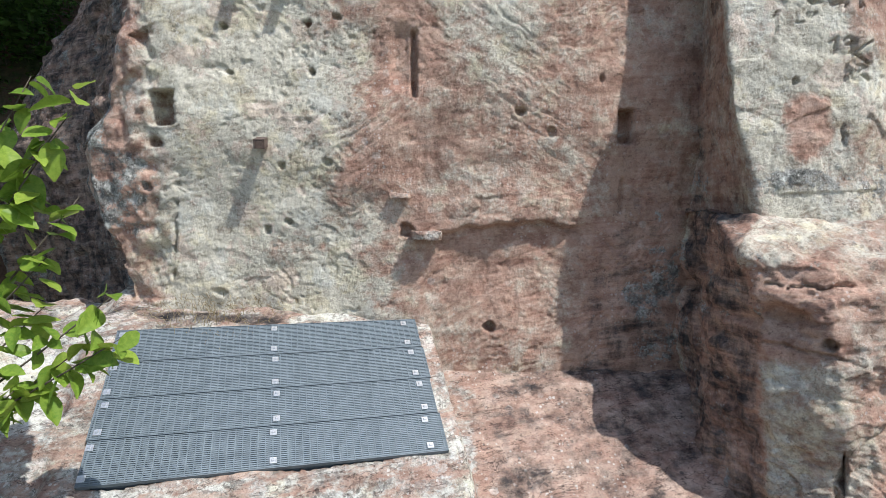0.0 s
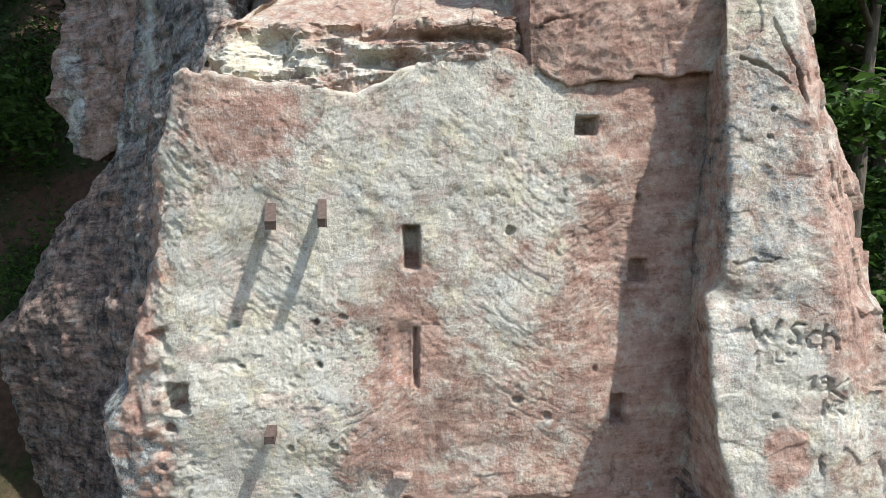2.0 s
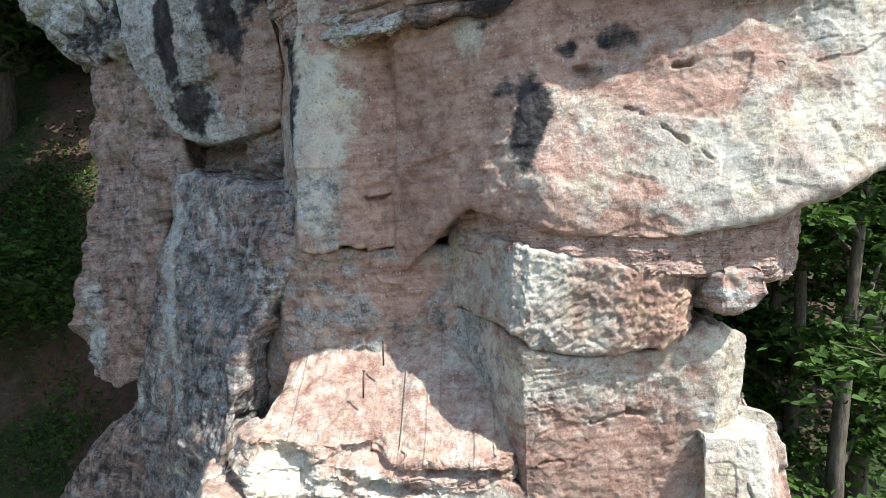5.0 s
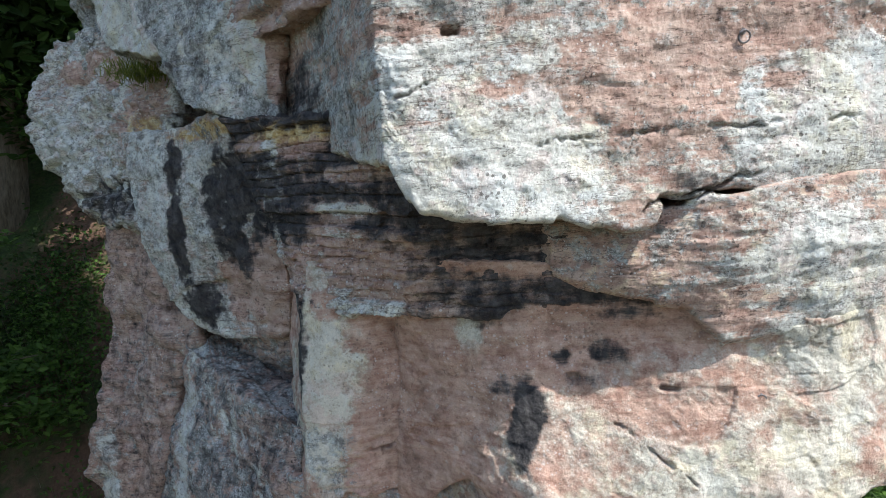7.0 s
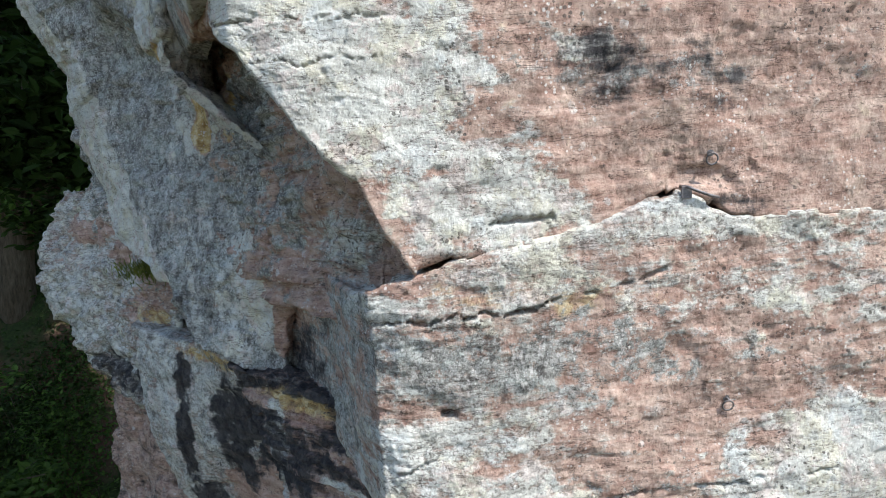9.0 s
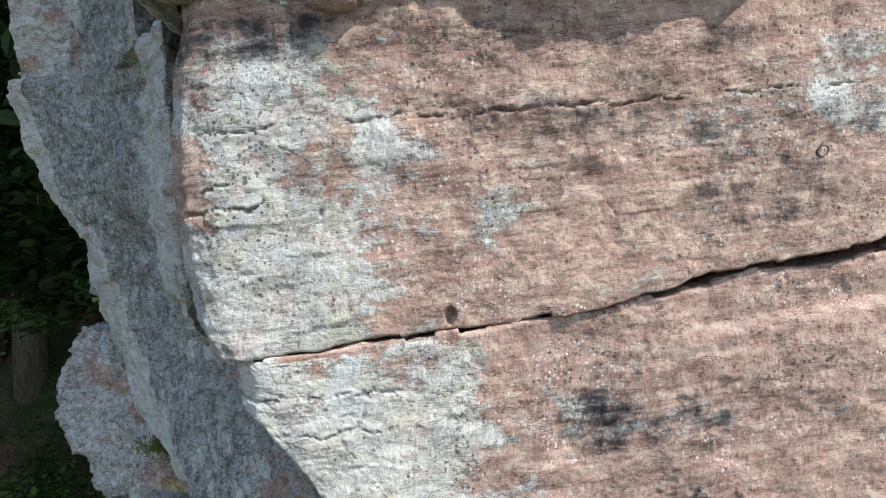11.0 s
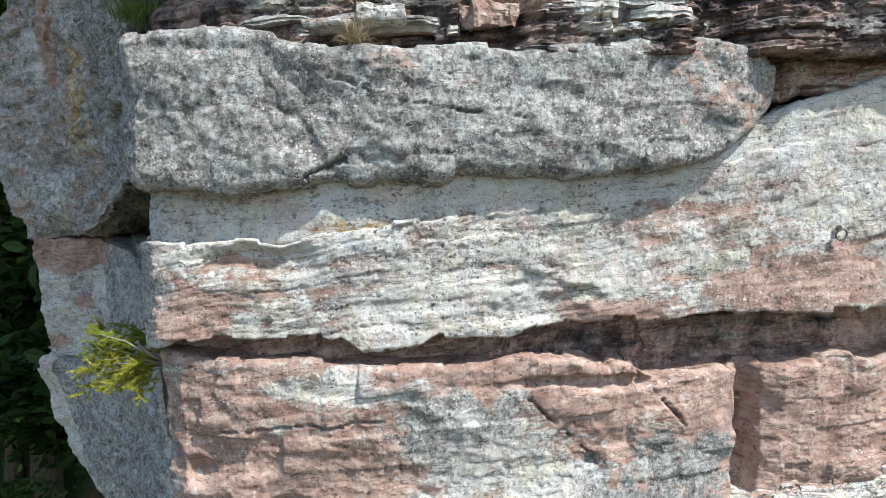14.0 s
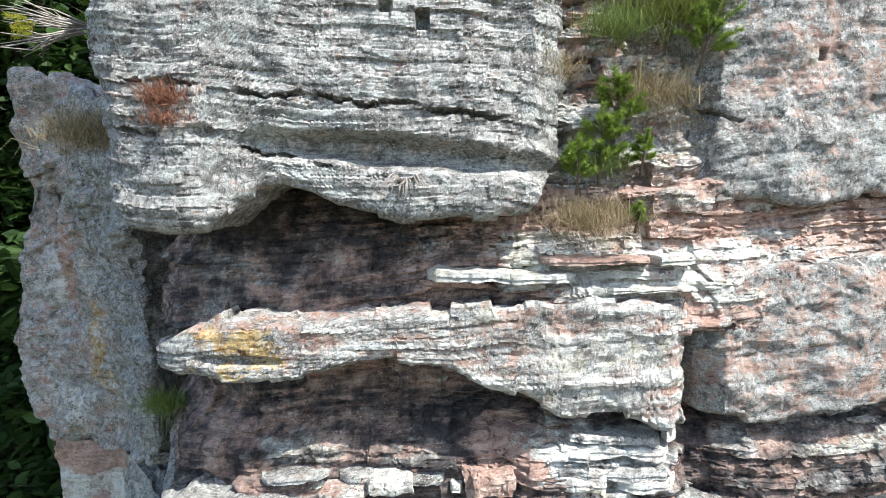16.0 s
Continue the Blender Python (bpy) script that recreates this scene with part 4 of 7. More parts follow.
# the thin-bedded overhang and the beds above
bed("rock_overhang", [(-3.1, 6.3), (-2.6, 4.7), (-2.4, 4.12), (-2.22, 3.96), (-1.9, 3.92), (-0.8, 3.94), (0.8, 4.03), (2.1, 4.17), (2.4, 4.38), (4.3, 4.55)],
    [(-3.1, 19.7), (-2.4, 19.62), (-2.1, 19.56), (-0.85, 19.46), (0.3, 19.6), (0.9, 19.68), (2.0, 19.76), (2.4, 19.85), (2.9, 19.98), (4.3, 20.15)], [(-3, 20.12), (-0.8, 20.08), (0.8, 20.1), (2.0, 20.15), (2.5, 20.3), (4.3, 20.5)],
    tone=(0.85, 0.1, 0.05, -0.1), patches=((2, -2.0, 19.9, 0.5, 0.12, 0.5), (0, 3.4, 20.1, 0.9, 0.5, 0.8), (0, -1.7, 19.98, 0.5, 0.1, 0.05), (2, 1.3, 19.66, 0.9, 0.08, 0.45), (0, -0.6, 19.47, 1.2, 0.05, 0.1), (1, 0.9, 19.62, 1.0, 0.08, 0.9)), strata=0.045, pitch=0.065, dip=0.05, rough=0.012, lumps=0.07, edge=(0.18, 0.02), run=9, layers=0.5, seed=73,
    rise=(0.15, 0), parent=cliff, label="white thin-bedded overhanging lip")
bed("rock_bed", [(-3.1, 6.3), (-2.55, 4.7), (-2.4, 4.15), (-2.2, 4.0), (-1, 3.95), (0.6, 4.08), (1.4, 4.2), (2.2, 4.42), (2.32, 4.7), (2.42, 4.5), (2.6, 4.45), (4.3, 4.7)],
    [(-3.1, 19.95), (-0.8, 19.9), (0.8, 20.0), (2.0, 20.1), (2.5, 20.2), (4.3, 20.4)], [(-3, 21.6), (-2.19, 21.54), (-0.9, 21.5), (-0.09, 21.47), (0.7, 21.53), (1.5, 21.33), (2.9, 21.38), (4.3, 21.5)],
    tone=(0.12, 0.2, 0.05, 0.05), patches=((0, 0.2, 20.5, 0.9, 0.5, 0.95), (3, 1.6, 20.35, 0.5, 0.4, 0.8), (3, -0.2, 20.95, 0.5, 0.22, 0.7), (0, -1.9, 20.2, 0.45, 0.16, 0.95), (0, -0.9, 20.15, 0.5, 0.12, 0.8), (2, -1.4, 20.25, 0.5, 0.1, 0.3), (3, -2.5, 20.8, 0.25, 0.7, 0.7), (0, -1.0, 21.25, 0.6, 0.1, 0.5)),
    strata=0.007, pitch=0.2, rough=0.016, lumps=0.05, edge=(0.04, 0.06), blocks=0.02, seed=79, parent=cliff,
    carve=lambda X, Y, Z: crack(X, Z, 0.45, 21.2, 1.05, 20.65, 0.03, 0.06) + box_hole(X, Z, 1.0, 20.66, 0.1, 0.09, 0.1) - 0.2 * (1 - smooth(Z, 20.14, 20.19)) * (1 - smooth(X, -0.9, -0.3)) - 0.1 * patch(X, Z, -1.35, 20.3, 0.25, 0.1) + crack(X, Z, 1.3, 21.45, 1.75, 20.9, 0.05, 0.1, 12) + crack(X, Z, -1.9, 20.95, -0.6, 21.05, 0.03, 0.05, 13) - 0.1 * patch(X, Z, -2.1, 20.6, 0.12, 0.1) - 0.1 * patch(X, Z, 1.0, 21.3, 0.5, 0.05)
    + crack(X, Z, 2.3, 20.1, 2.33, 21.4, 0.04, 0.12), label="red and grey-crusted bed")
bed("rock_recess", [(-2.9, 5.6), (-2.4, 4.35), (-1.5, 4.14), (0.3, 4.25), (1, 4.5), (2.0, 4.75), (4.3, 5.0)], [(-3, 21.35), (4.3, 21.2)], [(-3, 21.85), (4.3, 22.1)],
    # the dark patch paints in the shade of the deep right-hand gap
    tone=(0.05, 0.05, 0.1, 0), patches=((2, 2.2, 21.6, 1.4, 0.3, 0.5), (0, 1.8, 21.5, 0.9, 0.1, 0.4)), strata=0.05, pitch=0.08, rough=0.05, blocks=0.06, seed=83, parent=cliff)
bed("rock_bed", [(-3.2, 6.3), (-2.65, 4.7), (-2.48, 4.12), (-2.3, 3.97), (-1, 3.93), (0.5, 4.08), (2, 4.33), (4.3, 4.65)],
    [(-3, 21.5), (-2.4, 21.58), (-1.95, 21.68), (-0.93, 21.72), (-0.75, 21.58), (-0.36, 21.6), (-0.2, 21.7), (0.28, 21.68), (0.68, 21.78), (1.86, 21.8), (4.3, 21.85)],
    [(-3, 22.4), (-2.15, 22.38), (-1.33, 22.4), (-0.92, 22.5), (0.67, 22.72), (2.2, 23.05), (2.84, 23.2), (4.3, 23.4)],
    tone=(0.95, 0.05, 0, 0.1), patches=((0, -1.7, 22.05, 0.55, 0.25, 0.6), (3, -2.5, 22, 0.25, 0.6, 0.75), (3, 1.2, 22.2, 0.9, 0.22, 0.3), (0, 1.3, 21.85, 0.6, 0.1, 0.2), (0, -2.1, 21.8, 0.3, 0.2, 0.1), (0, 2.6, 22.0, 0.9, 0.3, 0.2), (0, 1.8, 22.45, 1.0, 0.15, 0.7), (0, 0.0, 22.62, 0.5, 0.08, 1.0), (1, -0.6, 22.5, 0.6, 0.06, 0.4)),
    strata=0.01, pitch=0.09, run=8, rough=0.012, lumps=0.035, dip=0.14, edge=(0.012, 0.02), wiggle=0.035, seed=89, parent=cliff,
    carve=lambda X, Y, Z: -0.07 * patch(X, Z, 0.6, 21.9, 0.3, 0.2) - 0.08 * patch(X, Z, -1.5, 22.25, 0.35, 0.1, 0.3 * vnoise(X * 5, 0, Z * 5, 4)), label="white and blue-grey bed with a ragged underside")
bed("rock_bed", [(-3.2, 6.2), (-2.62, 4.7), (-2.46, 4.22), (-2.3, 4.12), (-1.6, 4.04), (-1, 3.99), (0.5, 4.1), (2, 4.33), (4.3, 4.68)], [(-3, 22.25), (-1, 22.35), (0.7, 22.6), (2.2, 22.95), (4.3, 23.3)], [(-3, 23.0), (1.4, 23.05), (2.2, 23.3), (4.3, 24.0)],
    tone=(0.8, 0.6, -0.3, -0.4), patches=((3, -1.6, 22.6, 0.7, 0.2, 0.2), (1, -0.6, 22.5, 0.5, 0.1, 1.0), (0, -0.6, 22.5, 0.5, 0.1, 0.3), (0, 1.9, 22.9, 1.4, 0.25, 1.1)), strata=0.006, rough=0.008, lumps=0.03, dip=0.14, seed=97, parent=cliff, label="smooth cream bed under the grey block")
bed("rock_block", [(-3.2, 6.0), (-2.68, 4.5), (-2.55, 4.0), (-2.35, 3.8), (-2.0, 3.76), (-0.5, 3.82), (1.2, 3.98), (2.0, 4.15), (2.3, 4.4), (2.5, 5.0)],
    [(-3, 22.9), (-2.36, 22.78), (-1.9, 22.74), (-1.28, 22.76), (-1.0, 22.83), (-0.5, 22.82), (0.64, 22.85), (1.39, 22.92), (1.9, 23.0), (2.2, 23.2), (2.4, 23.5)],
    [(-3, 23.8), (-2.32, 23.84), (-1.78, 23.89), (-0.95, 23.76), (0.28, 23.8), (1.89, 23.87), (2.5, 23.75)],
    tone=(0.3, 0.0, 0, 0.85), patches=((0, -2.1, 23.3, 0.3, 0.4, 0.7), (1, -1.35, 23.3, 0.2, 0.1, 0.7), (0, 0.7, 23.3, 0.35, 0.25, 0.95), (3, -0.5, 23.6, 0.2, 0.15, 0.55), (3, 1.9, 23.5, 0.5, 0.3, 0.6), (0, 0.1, 23.65, 0.3, 0.06, 1.0)),
    strata=0.006, rough=0.018, lumps=0.05, edge=(0.12, 0.1), dip=-0.03, seed=101, parent=cliff,
    carve=lambda X, Y, Z: crack(X, Z, -1.15, 22.85, -0.85, 23.0, 0.06, 0.1) + crack(X, Z, -1.3, 23.65, -0.5, 23.4, 0.03, 0.04, 3) + crack(X, Z, -0.5, 23.4, 0.9, 23.2, 0.02, 0.03, 6) + crack(X, Z, 1.05, 23.8, 1.2, 23.5, 0.03, 0.05, 7), label="rounded grey lichen-covered block")
bed("rock_block", [(2.2, 5.4), (2.35, 4.6), (2.5, 4.45), (3.2, 4.5), (4.3, 4.7)], [(2, 23.45), (4.3, 23.7)], [(2, 24.3), (4.3, 24.5)], tone=(0.4, 0.05, 0, 0.1), strata=0.04, rough=0.03, blocks=0.06, edge=(0.08, 0.06), seed=103, parent=cliff)
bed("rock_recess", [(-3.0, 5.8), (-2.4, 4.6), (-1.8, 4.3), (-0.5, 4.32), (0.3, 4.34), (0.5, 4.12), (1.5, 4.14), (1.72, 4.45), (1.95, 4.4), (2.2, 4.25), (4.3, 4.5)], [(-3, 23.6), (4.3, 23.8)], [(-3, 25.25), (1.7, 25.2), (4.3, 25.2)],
    # dark brown beds, with the recess's shade put into the dark weight
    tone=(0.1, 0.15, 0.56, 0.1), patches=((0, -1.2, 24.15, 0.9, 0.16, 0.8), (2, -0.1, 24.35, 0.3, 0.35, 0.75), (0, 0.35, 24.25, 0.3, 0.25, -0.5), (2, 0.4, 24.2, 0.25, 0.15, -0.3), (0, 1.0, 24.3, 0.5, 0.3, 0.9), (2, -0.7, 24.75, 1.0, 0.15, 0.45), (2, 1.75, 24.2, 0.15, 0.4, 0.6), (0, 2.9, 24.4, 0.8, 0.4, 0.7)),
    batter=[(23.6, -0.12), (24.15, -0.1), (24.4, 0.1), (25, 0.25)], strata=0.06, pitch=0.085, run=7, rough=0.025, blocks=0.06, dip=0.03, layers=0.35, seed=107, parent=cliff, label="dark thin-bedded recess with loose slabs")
bed("rock_bed", [(-3.0, 5.7), (-2.6, 4.4), (-2.42, 4.05), (-2.2, 3.93), (-1.8, 3.9), (0.5, 3.95), (1.5, 3.99), (1.66, 4.1), (1.72, 4.7)],
    [(-3, 25.0), (-2.42, 24.92), (-1.76, 24.83), (-0.9, 24.95), (-0.53, 25.02), (-0.13, 24.95), (0.3, 24.75), (0.68, 24.6), (1.64, 24.5)], [(-3, 24.98), (-2.42, 25.05), (-2.03, 25.27), (0.66, 25.45), (1.7, 25.45)],
    tone=(0.55, 0.1, 0, 0.45), patches=((1, -1.75, 25.08, 0.35, 0.14, 0.9), (0, -1.75, 25.08, 0.35, 0.14, 0.2), (3, -2.2, 25.0, 0.2, 0.15, 0.8), (0, 1.1, 24.9, 0.5, 0.35, 0.9), (3, -1.0, 24.95, 0.4, 0.12, 0.7)),
    strata=0.032, pitch=0.07, run=10, rough=0.01, lumps=0.05, edge=(0.07, 0.05), wiggle=0.045, dip=0.02, layers=0.4, seed=109, parent=cliff, carve=lambda X, Y, Z: -0.1 * patch(X, Z, -1.7, 25.02, 0.25, 0.03), label="white-crusted bed over the recess")
bed("rock_block", [(1.62, 5.2), (1.76, 4.3), (1.95, 4.12), (3, 4.2), (4.3, 4.4)], [(1.6, 24.5), (2.3, 24.45), (4.3, 24.8)], [(1.6, 25.55), (2.5, 25.7), (4.3, 25.9)], tone=(0.35, 0.05, 0, 0.55), patches=((0, 3.2, 25.2, 0.8, 0.4, 0.2), (1, 1.9, 25.4, 0.2, 0.2, 0.4)),
    strata=0.012, run=8, rough=0.018, lumps=0.06, edge=(0.07, 0.05), seed=113, parent=cliff)
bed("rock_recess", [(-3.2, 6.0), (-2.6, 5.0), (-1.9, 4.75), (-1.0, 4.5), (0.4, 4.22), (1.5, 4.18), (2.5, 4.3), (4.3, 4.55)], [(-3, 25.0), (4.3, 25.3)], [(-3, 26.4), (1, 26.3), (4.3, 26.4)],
    # dark weight again holds painted shade, deepest in the cave at the left
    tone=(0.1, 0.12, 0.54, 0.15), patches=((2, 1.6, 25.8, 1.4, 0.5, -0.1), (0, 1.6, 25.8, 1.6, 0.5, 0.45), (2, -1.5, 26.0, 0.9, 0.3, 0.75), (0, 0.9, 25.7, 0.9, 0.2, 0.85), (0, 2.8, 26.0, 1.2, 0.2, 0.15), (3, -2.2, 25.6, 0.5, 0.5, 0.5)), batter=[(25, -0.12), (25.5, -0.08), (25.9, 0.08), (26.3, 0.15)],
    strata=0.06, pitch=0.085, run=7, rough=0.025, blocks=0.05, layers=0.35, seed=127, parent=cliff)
bed("rock_block", [(-3.4, 6.0), (-3.0, 4.5), (-2.82, 4.1), (-2.6, 3.96), (-2.0, 3.92), (0, 4.02), (0.5, 4.1), (0.72, 4.35), (0.85, 4.9)],
    [(-3.4, 26.5), (-2.85, 26.4), (-2.66, 26.06), (-2.3, 25.95), (-1.95, 25.95), (-1.7, 26.2), (-1.4, 26.32), (-0.9, 26.1), (-0.55, 26.03), (0.4, 26.08), (0.7, 26.3)], [(-3.4, 28.6), (1, 28.6)],
    tone=(0.3, 0.0, 0, 0.8), patches=((0, -0.7, 26.2, 0.6, 0.15, 0.6), (0, 0.3, 27.5, 0.3, 0.4, 0.6)), strata=0.032, pitch=0.075, run=10, rough=0.01, lumps=0.07, edge=(0.1, 0.1), dip=-0.08, seed=131, parent=cliff,
    carve=lambda X, Y, Z: -0.22 * patch(X, Z + 0.1 * X, -0.6, 26.5, 1.0, 0.1, 0.3 * vnoise(X * 4, 0, Z * 4, 3)) + crack(X, Z, -2.6, 27.1, 0.3, 26.8, 0.05, 0.12) + crack(X, Z, -2.7, 26.75, -1.0, 26.45, 0.05, 0.12, 4) + box_hole(X, Z, -0.35, 27.5, 0.09, 0.13, 0.15) + box_hole(X, Z, -0.62, 27.6, 0.09, 0.06, 0.1), label="grey layered top block")
bed("rock_gully", [(0.3, 4.9), (0.7, 4.6), (1.2, 4.62), (1.7, 4.6), (2.1, 4.8)], [(0, 26.0), (2.3, 26.0)], [(0, 28.6), (2.3, 28.6)], run=5, tone=(0.5, 0.3, 0.05, 0.4), batter=[(26, -0.25), (26.5, -0.1), (28, 0.2)], strata=0.1, pitch=0.16, rough=0.06, blocks=0.12, seed=137, parent=cliff)
bed("rock_block", [(1.5, 5.4), (1.72, 4.55), (1.9, 4.34), (2.4, 4.28), (4.3, 4.5)], [(1.5, 26.35), (1.8, 26.2), (2.46, 26.15), (4.3, 26.35)], [(1.5, 28.6), (4.3, 28.6)], tone=(0.25, 0.05, 0, 0.7), patches=((0, 2.1, 26.6, 0.4, 0.3, 0.8), (3, 2.9, 27.2, 0.7, 0.4, 0.5)),
    strata=0.014, run=8, rough=0.018, lumps=0.06, edge=(0.08, 0.08), seed=139, parent=cliff, carve=lambda X, Y, Z: box_hole(X, Z, 2.68, 27.3, 0.06, 0.08, 0.1) + crack(X, Z, 1.75, 26.9, 2.1, 26.8, 0.06, 0.1))

# the cliff goes on above, drawn taller out of view to block the sun, and solid rock stands behind the bedded faces
bed("rock_top", [(-3.4, 6.4), (-3.0, 4.9), (-2.6, 4.4), (-1, 4.3), (1, 4.7), (2.4, 4.6), (4.4, 4.8)], [(-4, 28.3), (5, 28.3)], [(-4, 39.2), (-1, 40.2), (2, 39.6), (5, 40.5)], tone=(0.3, 0.0, 0.05, 0.7), strata=0.04, pitch=0.3, rough=0.05, lumps=0.25, step=0.06, wiggle=0.2, seed=145, parent=cliff, back=1.5)
bed("rock_core", [(-0.3, 7.2), (0.1, 6.3), (0.5, 5.75), (1.2, 5.45), (4.4, 5.55)], [(-1, 12.6), (4.4, 12.6)], [(-1, 28.8), (4.4, 28.8)], tone=(0.1, 0.1, 0.2, 0.2), strata=0.02, rough=0.05, lumps=0.1, step=0.07, seed=143, parent=cliff, back=1.5)

# ---- loose and jutting plates of the thin beds ----
def plate(parent, line, x0, x1, z, thick, jut, slope, tone, seed, depth=0.3):
    """One thin slab of rock that juts from the face, with broken ends, a worn front edge and a red underside."""
    n = max(9, int((x1 - x0) / 0.03))
    u = np.linspace(0, 1, n)
    x = x0 + (x1 - x0) * u
    end = np.minimum(smooth(u, -0.02, 0.10 + 0.1 * (seed % 3)), smooth(1 - u, -0.02, 0.08 + 0.1 * (seed % 2)))
    y = curve(line, x) - jut * (0.35 + 0.65 * end) + 0.02 * fbm(x * 4, seed * 1.7, 0.5, 4, seed) + 0.014 * lattice(np.floor(x * 13), np.floor(x * 0), np.floor(x * 0), seed)
    mid = z + slope * (x - x0) + 0.014 * fbm(x * 2.5, seed * 2.3, 1.5, 3, seed + 1)
    half = 0.5 * thick * (0.8 + 0.2 * end) * (1 + 0.35 * fbm(x * 6, seed, 3.3, 3, seed + 2)) * (1 + 0.25 * lattice(np.floor(x * 7), np.floor(x * 0), np.floor(x * 0), seed + 8))
    ring = ((depth, -0.9), (0.04, -1.0), (0.0, -0.9), (0.012, -0.1), (0.0, 0.0), (0.014, 0.9), (0.03, 1.0), (depth, 1.3))
    X = np.stack([x + 0.004 * fbm(x * 20, k, 0.5, 2, seed) for k, _ in enumerate(ring)])
    Y = np.stack([y + a + 0.006 * fbm(x * 14, k * 0.6, seed * 0.9, 3, seed + 3) for k, (a, _) in enumerate(ring)])
    Z = np.stack([mid + half * b_ + 0.004 * fbm(x * 12, k * 0.7, seed * 1.1, 3, seed + 4) for k, (_, b_) in enumerate(ring)])
    t = np.zeros(X.shape + (4,)) + np.array(tone)
    t[:2, :, 0] = -0.2
    # broken ends
    for k, side in ((0, -1), (-1, 1)):
        Y[:, k] = np.maximum(Y[:, k], y[k] + 0.1)
    return sheet("plate", X, Y, Z, t, STONE, parent, faceted=True)


def plates(parent, line, x0, x1, z, rise_, rows, spacing, thick, jut, share, tones, seed, slope=0.05, length=(0.25, 0.9)):
    rng = np.random.default_rng(seed)
    for r in range(rows):
        x = x0 + rng.uniform(0, 0.3)
        while x < x1 - 0.12:
            w = rng.uniform(*length)
            e = min(x + w, x1)
            zz = z(x) + rise_ + r * spacing + rng.normal() * spacing * 0.15
            if rng.uniform() < share(x, r / max(rows - 1, 1)):
                plate(parent, line, x, e, zz, thick * rng.uniform(0.6, 1.25), jut * rng.uniform(0.35, 1.1), slope + rng.normal() * 0.02, tones[int(rng.integers(len(tones)))], int(rng.integers(1, 9999)))
            x = e + rng.uniform(0.0, 0.06)


WHITE_P, PALE_P, RED_P, GREY_P, CREAM_P = (1.25, 0.1, -0.3, -0.3), (0.8, 0.1, -0.2, 0.0), (0.1, 0.1, 0.0, -0.2), (0.6, 0.0, 0.0, 0.7), (0.5, 0.8, -0.2, -0.1)
K_LINE = [(-2.4, 4.5), (-1.8, 4.28), (-0.5, 4.28), (0.4, 4.28), (0.5, 4.1), (1.5, 4.12), (1.72, 4.4), (2.2, 4.24), (3.4, 4.35)]
plates(cliff, K_LINE, -1.9, -0.05, lambda x: 23.9, 0.02, 3, 0.07, 0.06, 0.22, lambda x, r: 0.9 - 0.3 * r, (WHITE_P, PALE_P, CREAM_P, GREY_P), 503, 0.02, (0.5, 1.1))
plates(cliff, K_LINE, 0.45, 1.65, lambda x: 24.02, 0.0, 4, 0.12, 0.09, 0.1, lambda x, r: 0.8, (WHITE_P, PALE_P, GREY_P), 504, -0.02, (0.6, 1.1))
L_LINE = [(-2.2, 4.75), (-1.0, 4.5), (0.4, 4.22), (1.5, 4.18), (2.5, 4.28), (4.0, 4.5)]
plates(cliff, L_LINE, -0.6, 1.7, lambda x: 25.52, 0.0, 3, 0.11, 0.06, 0.2, lambda x, r: 0.7, (WHITE_P, PALE_P, RED_P), 507, 0.01, (0.6, 1.2))

# ---- the right-hand buttress ----
STROKES = {"W": [[(0, 1), (0.28, 0), (0.5, 0.55), (0.72, 0.05), (1, 1)]], "S": [[(1, 0.95), (0.5, 1), (0.15, 0.75), (0.75, 0.4), (0.75, 0.1), (0.3, 0), (0, 0.15)]],
           "c": [[(1, 0.65), (0.5, 0.75), (0.05, 0.4), (0.3, 0.02), (1, 0.1)]], "h": [[(0.05, 1.15), (0, 0)], [(0, 0.55), (0.5, 0.75), (0.95, 0.5), (1, 0)]], "1": [[(0, 0.65), (0.6, 1), (0.5, 0)]],
           "9": [[(0.9, 0.6), (0.3, 0.5), (0.1, 0.8), (0.5, 1), (0.9, 0.8), (0.7, 0)]], "L": [[(0, 1), (0.05, 0), (0.9, 0.05)]], "M": [[(0, 0), (0.1, 1), (0.5, 0.3), (0.9, 1), (1, 0)]],
           "N": [[(0, 0), (0.05, 1), (0.9, 0), (1, 1)]], "R": [[(0, 0), (0.05, 1), (0.8, 0.85), (0.1, 0.5), (1, 0)]], "K": [[(0, 0), (0, 1)], [(1, 1), (0.1, 0.5), (1, 0)]]}


def groove(X, Z, text, x, z, w, h, width, depth, gap=0.25, fall=0.0):
    """Letters cut into the rock."""
    best = np.full(X.shape, 9.0)
    for i, ch in enumerate(text):
        ox, oz = x + i * w * (1 + gap), z - fall * i
        for line in STROKES[ch]:
            for (a, b_), (c, d_) in zip(line, line[1:]):
                x0, z0, dx, dz = ox + a * w, oz + b_ * h, (c - a) * w, (d_ - b_) * h
                t = np.clip(((X - x0) * dx + (Z - z0) * dz) / (dx * dx + dz * dz), 0, 1)
                best = np.minimum(best, np.hypot(X - x0 - t * dx, Z - z0 - t * dz))
    return -depth * (1 - smooth(best, width * 0.35, width * 0.75))


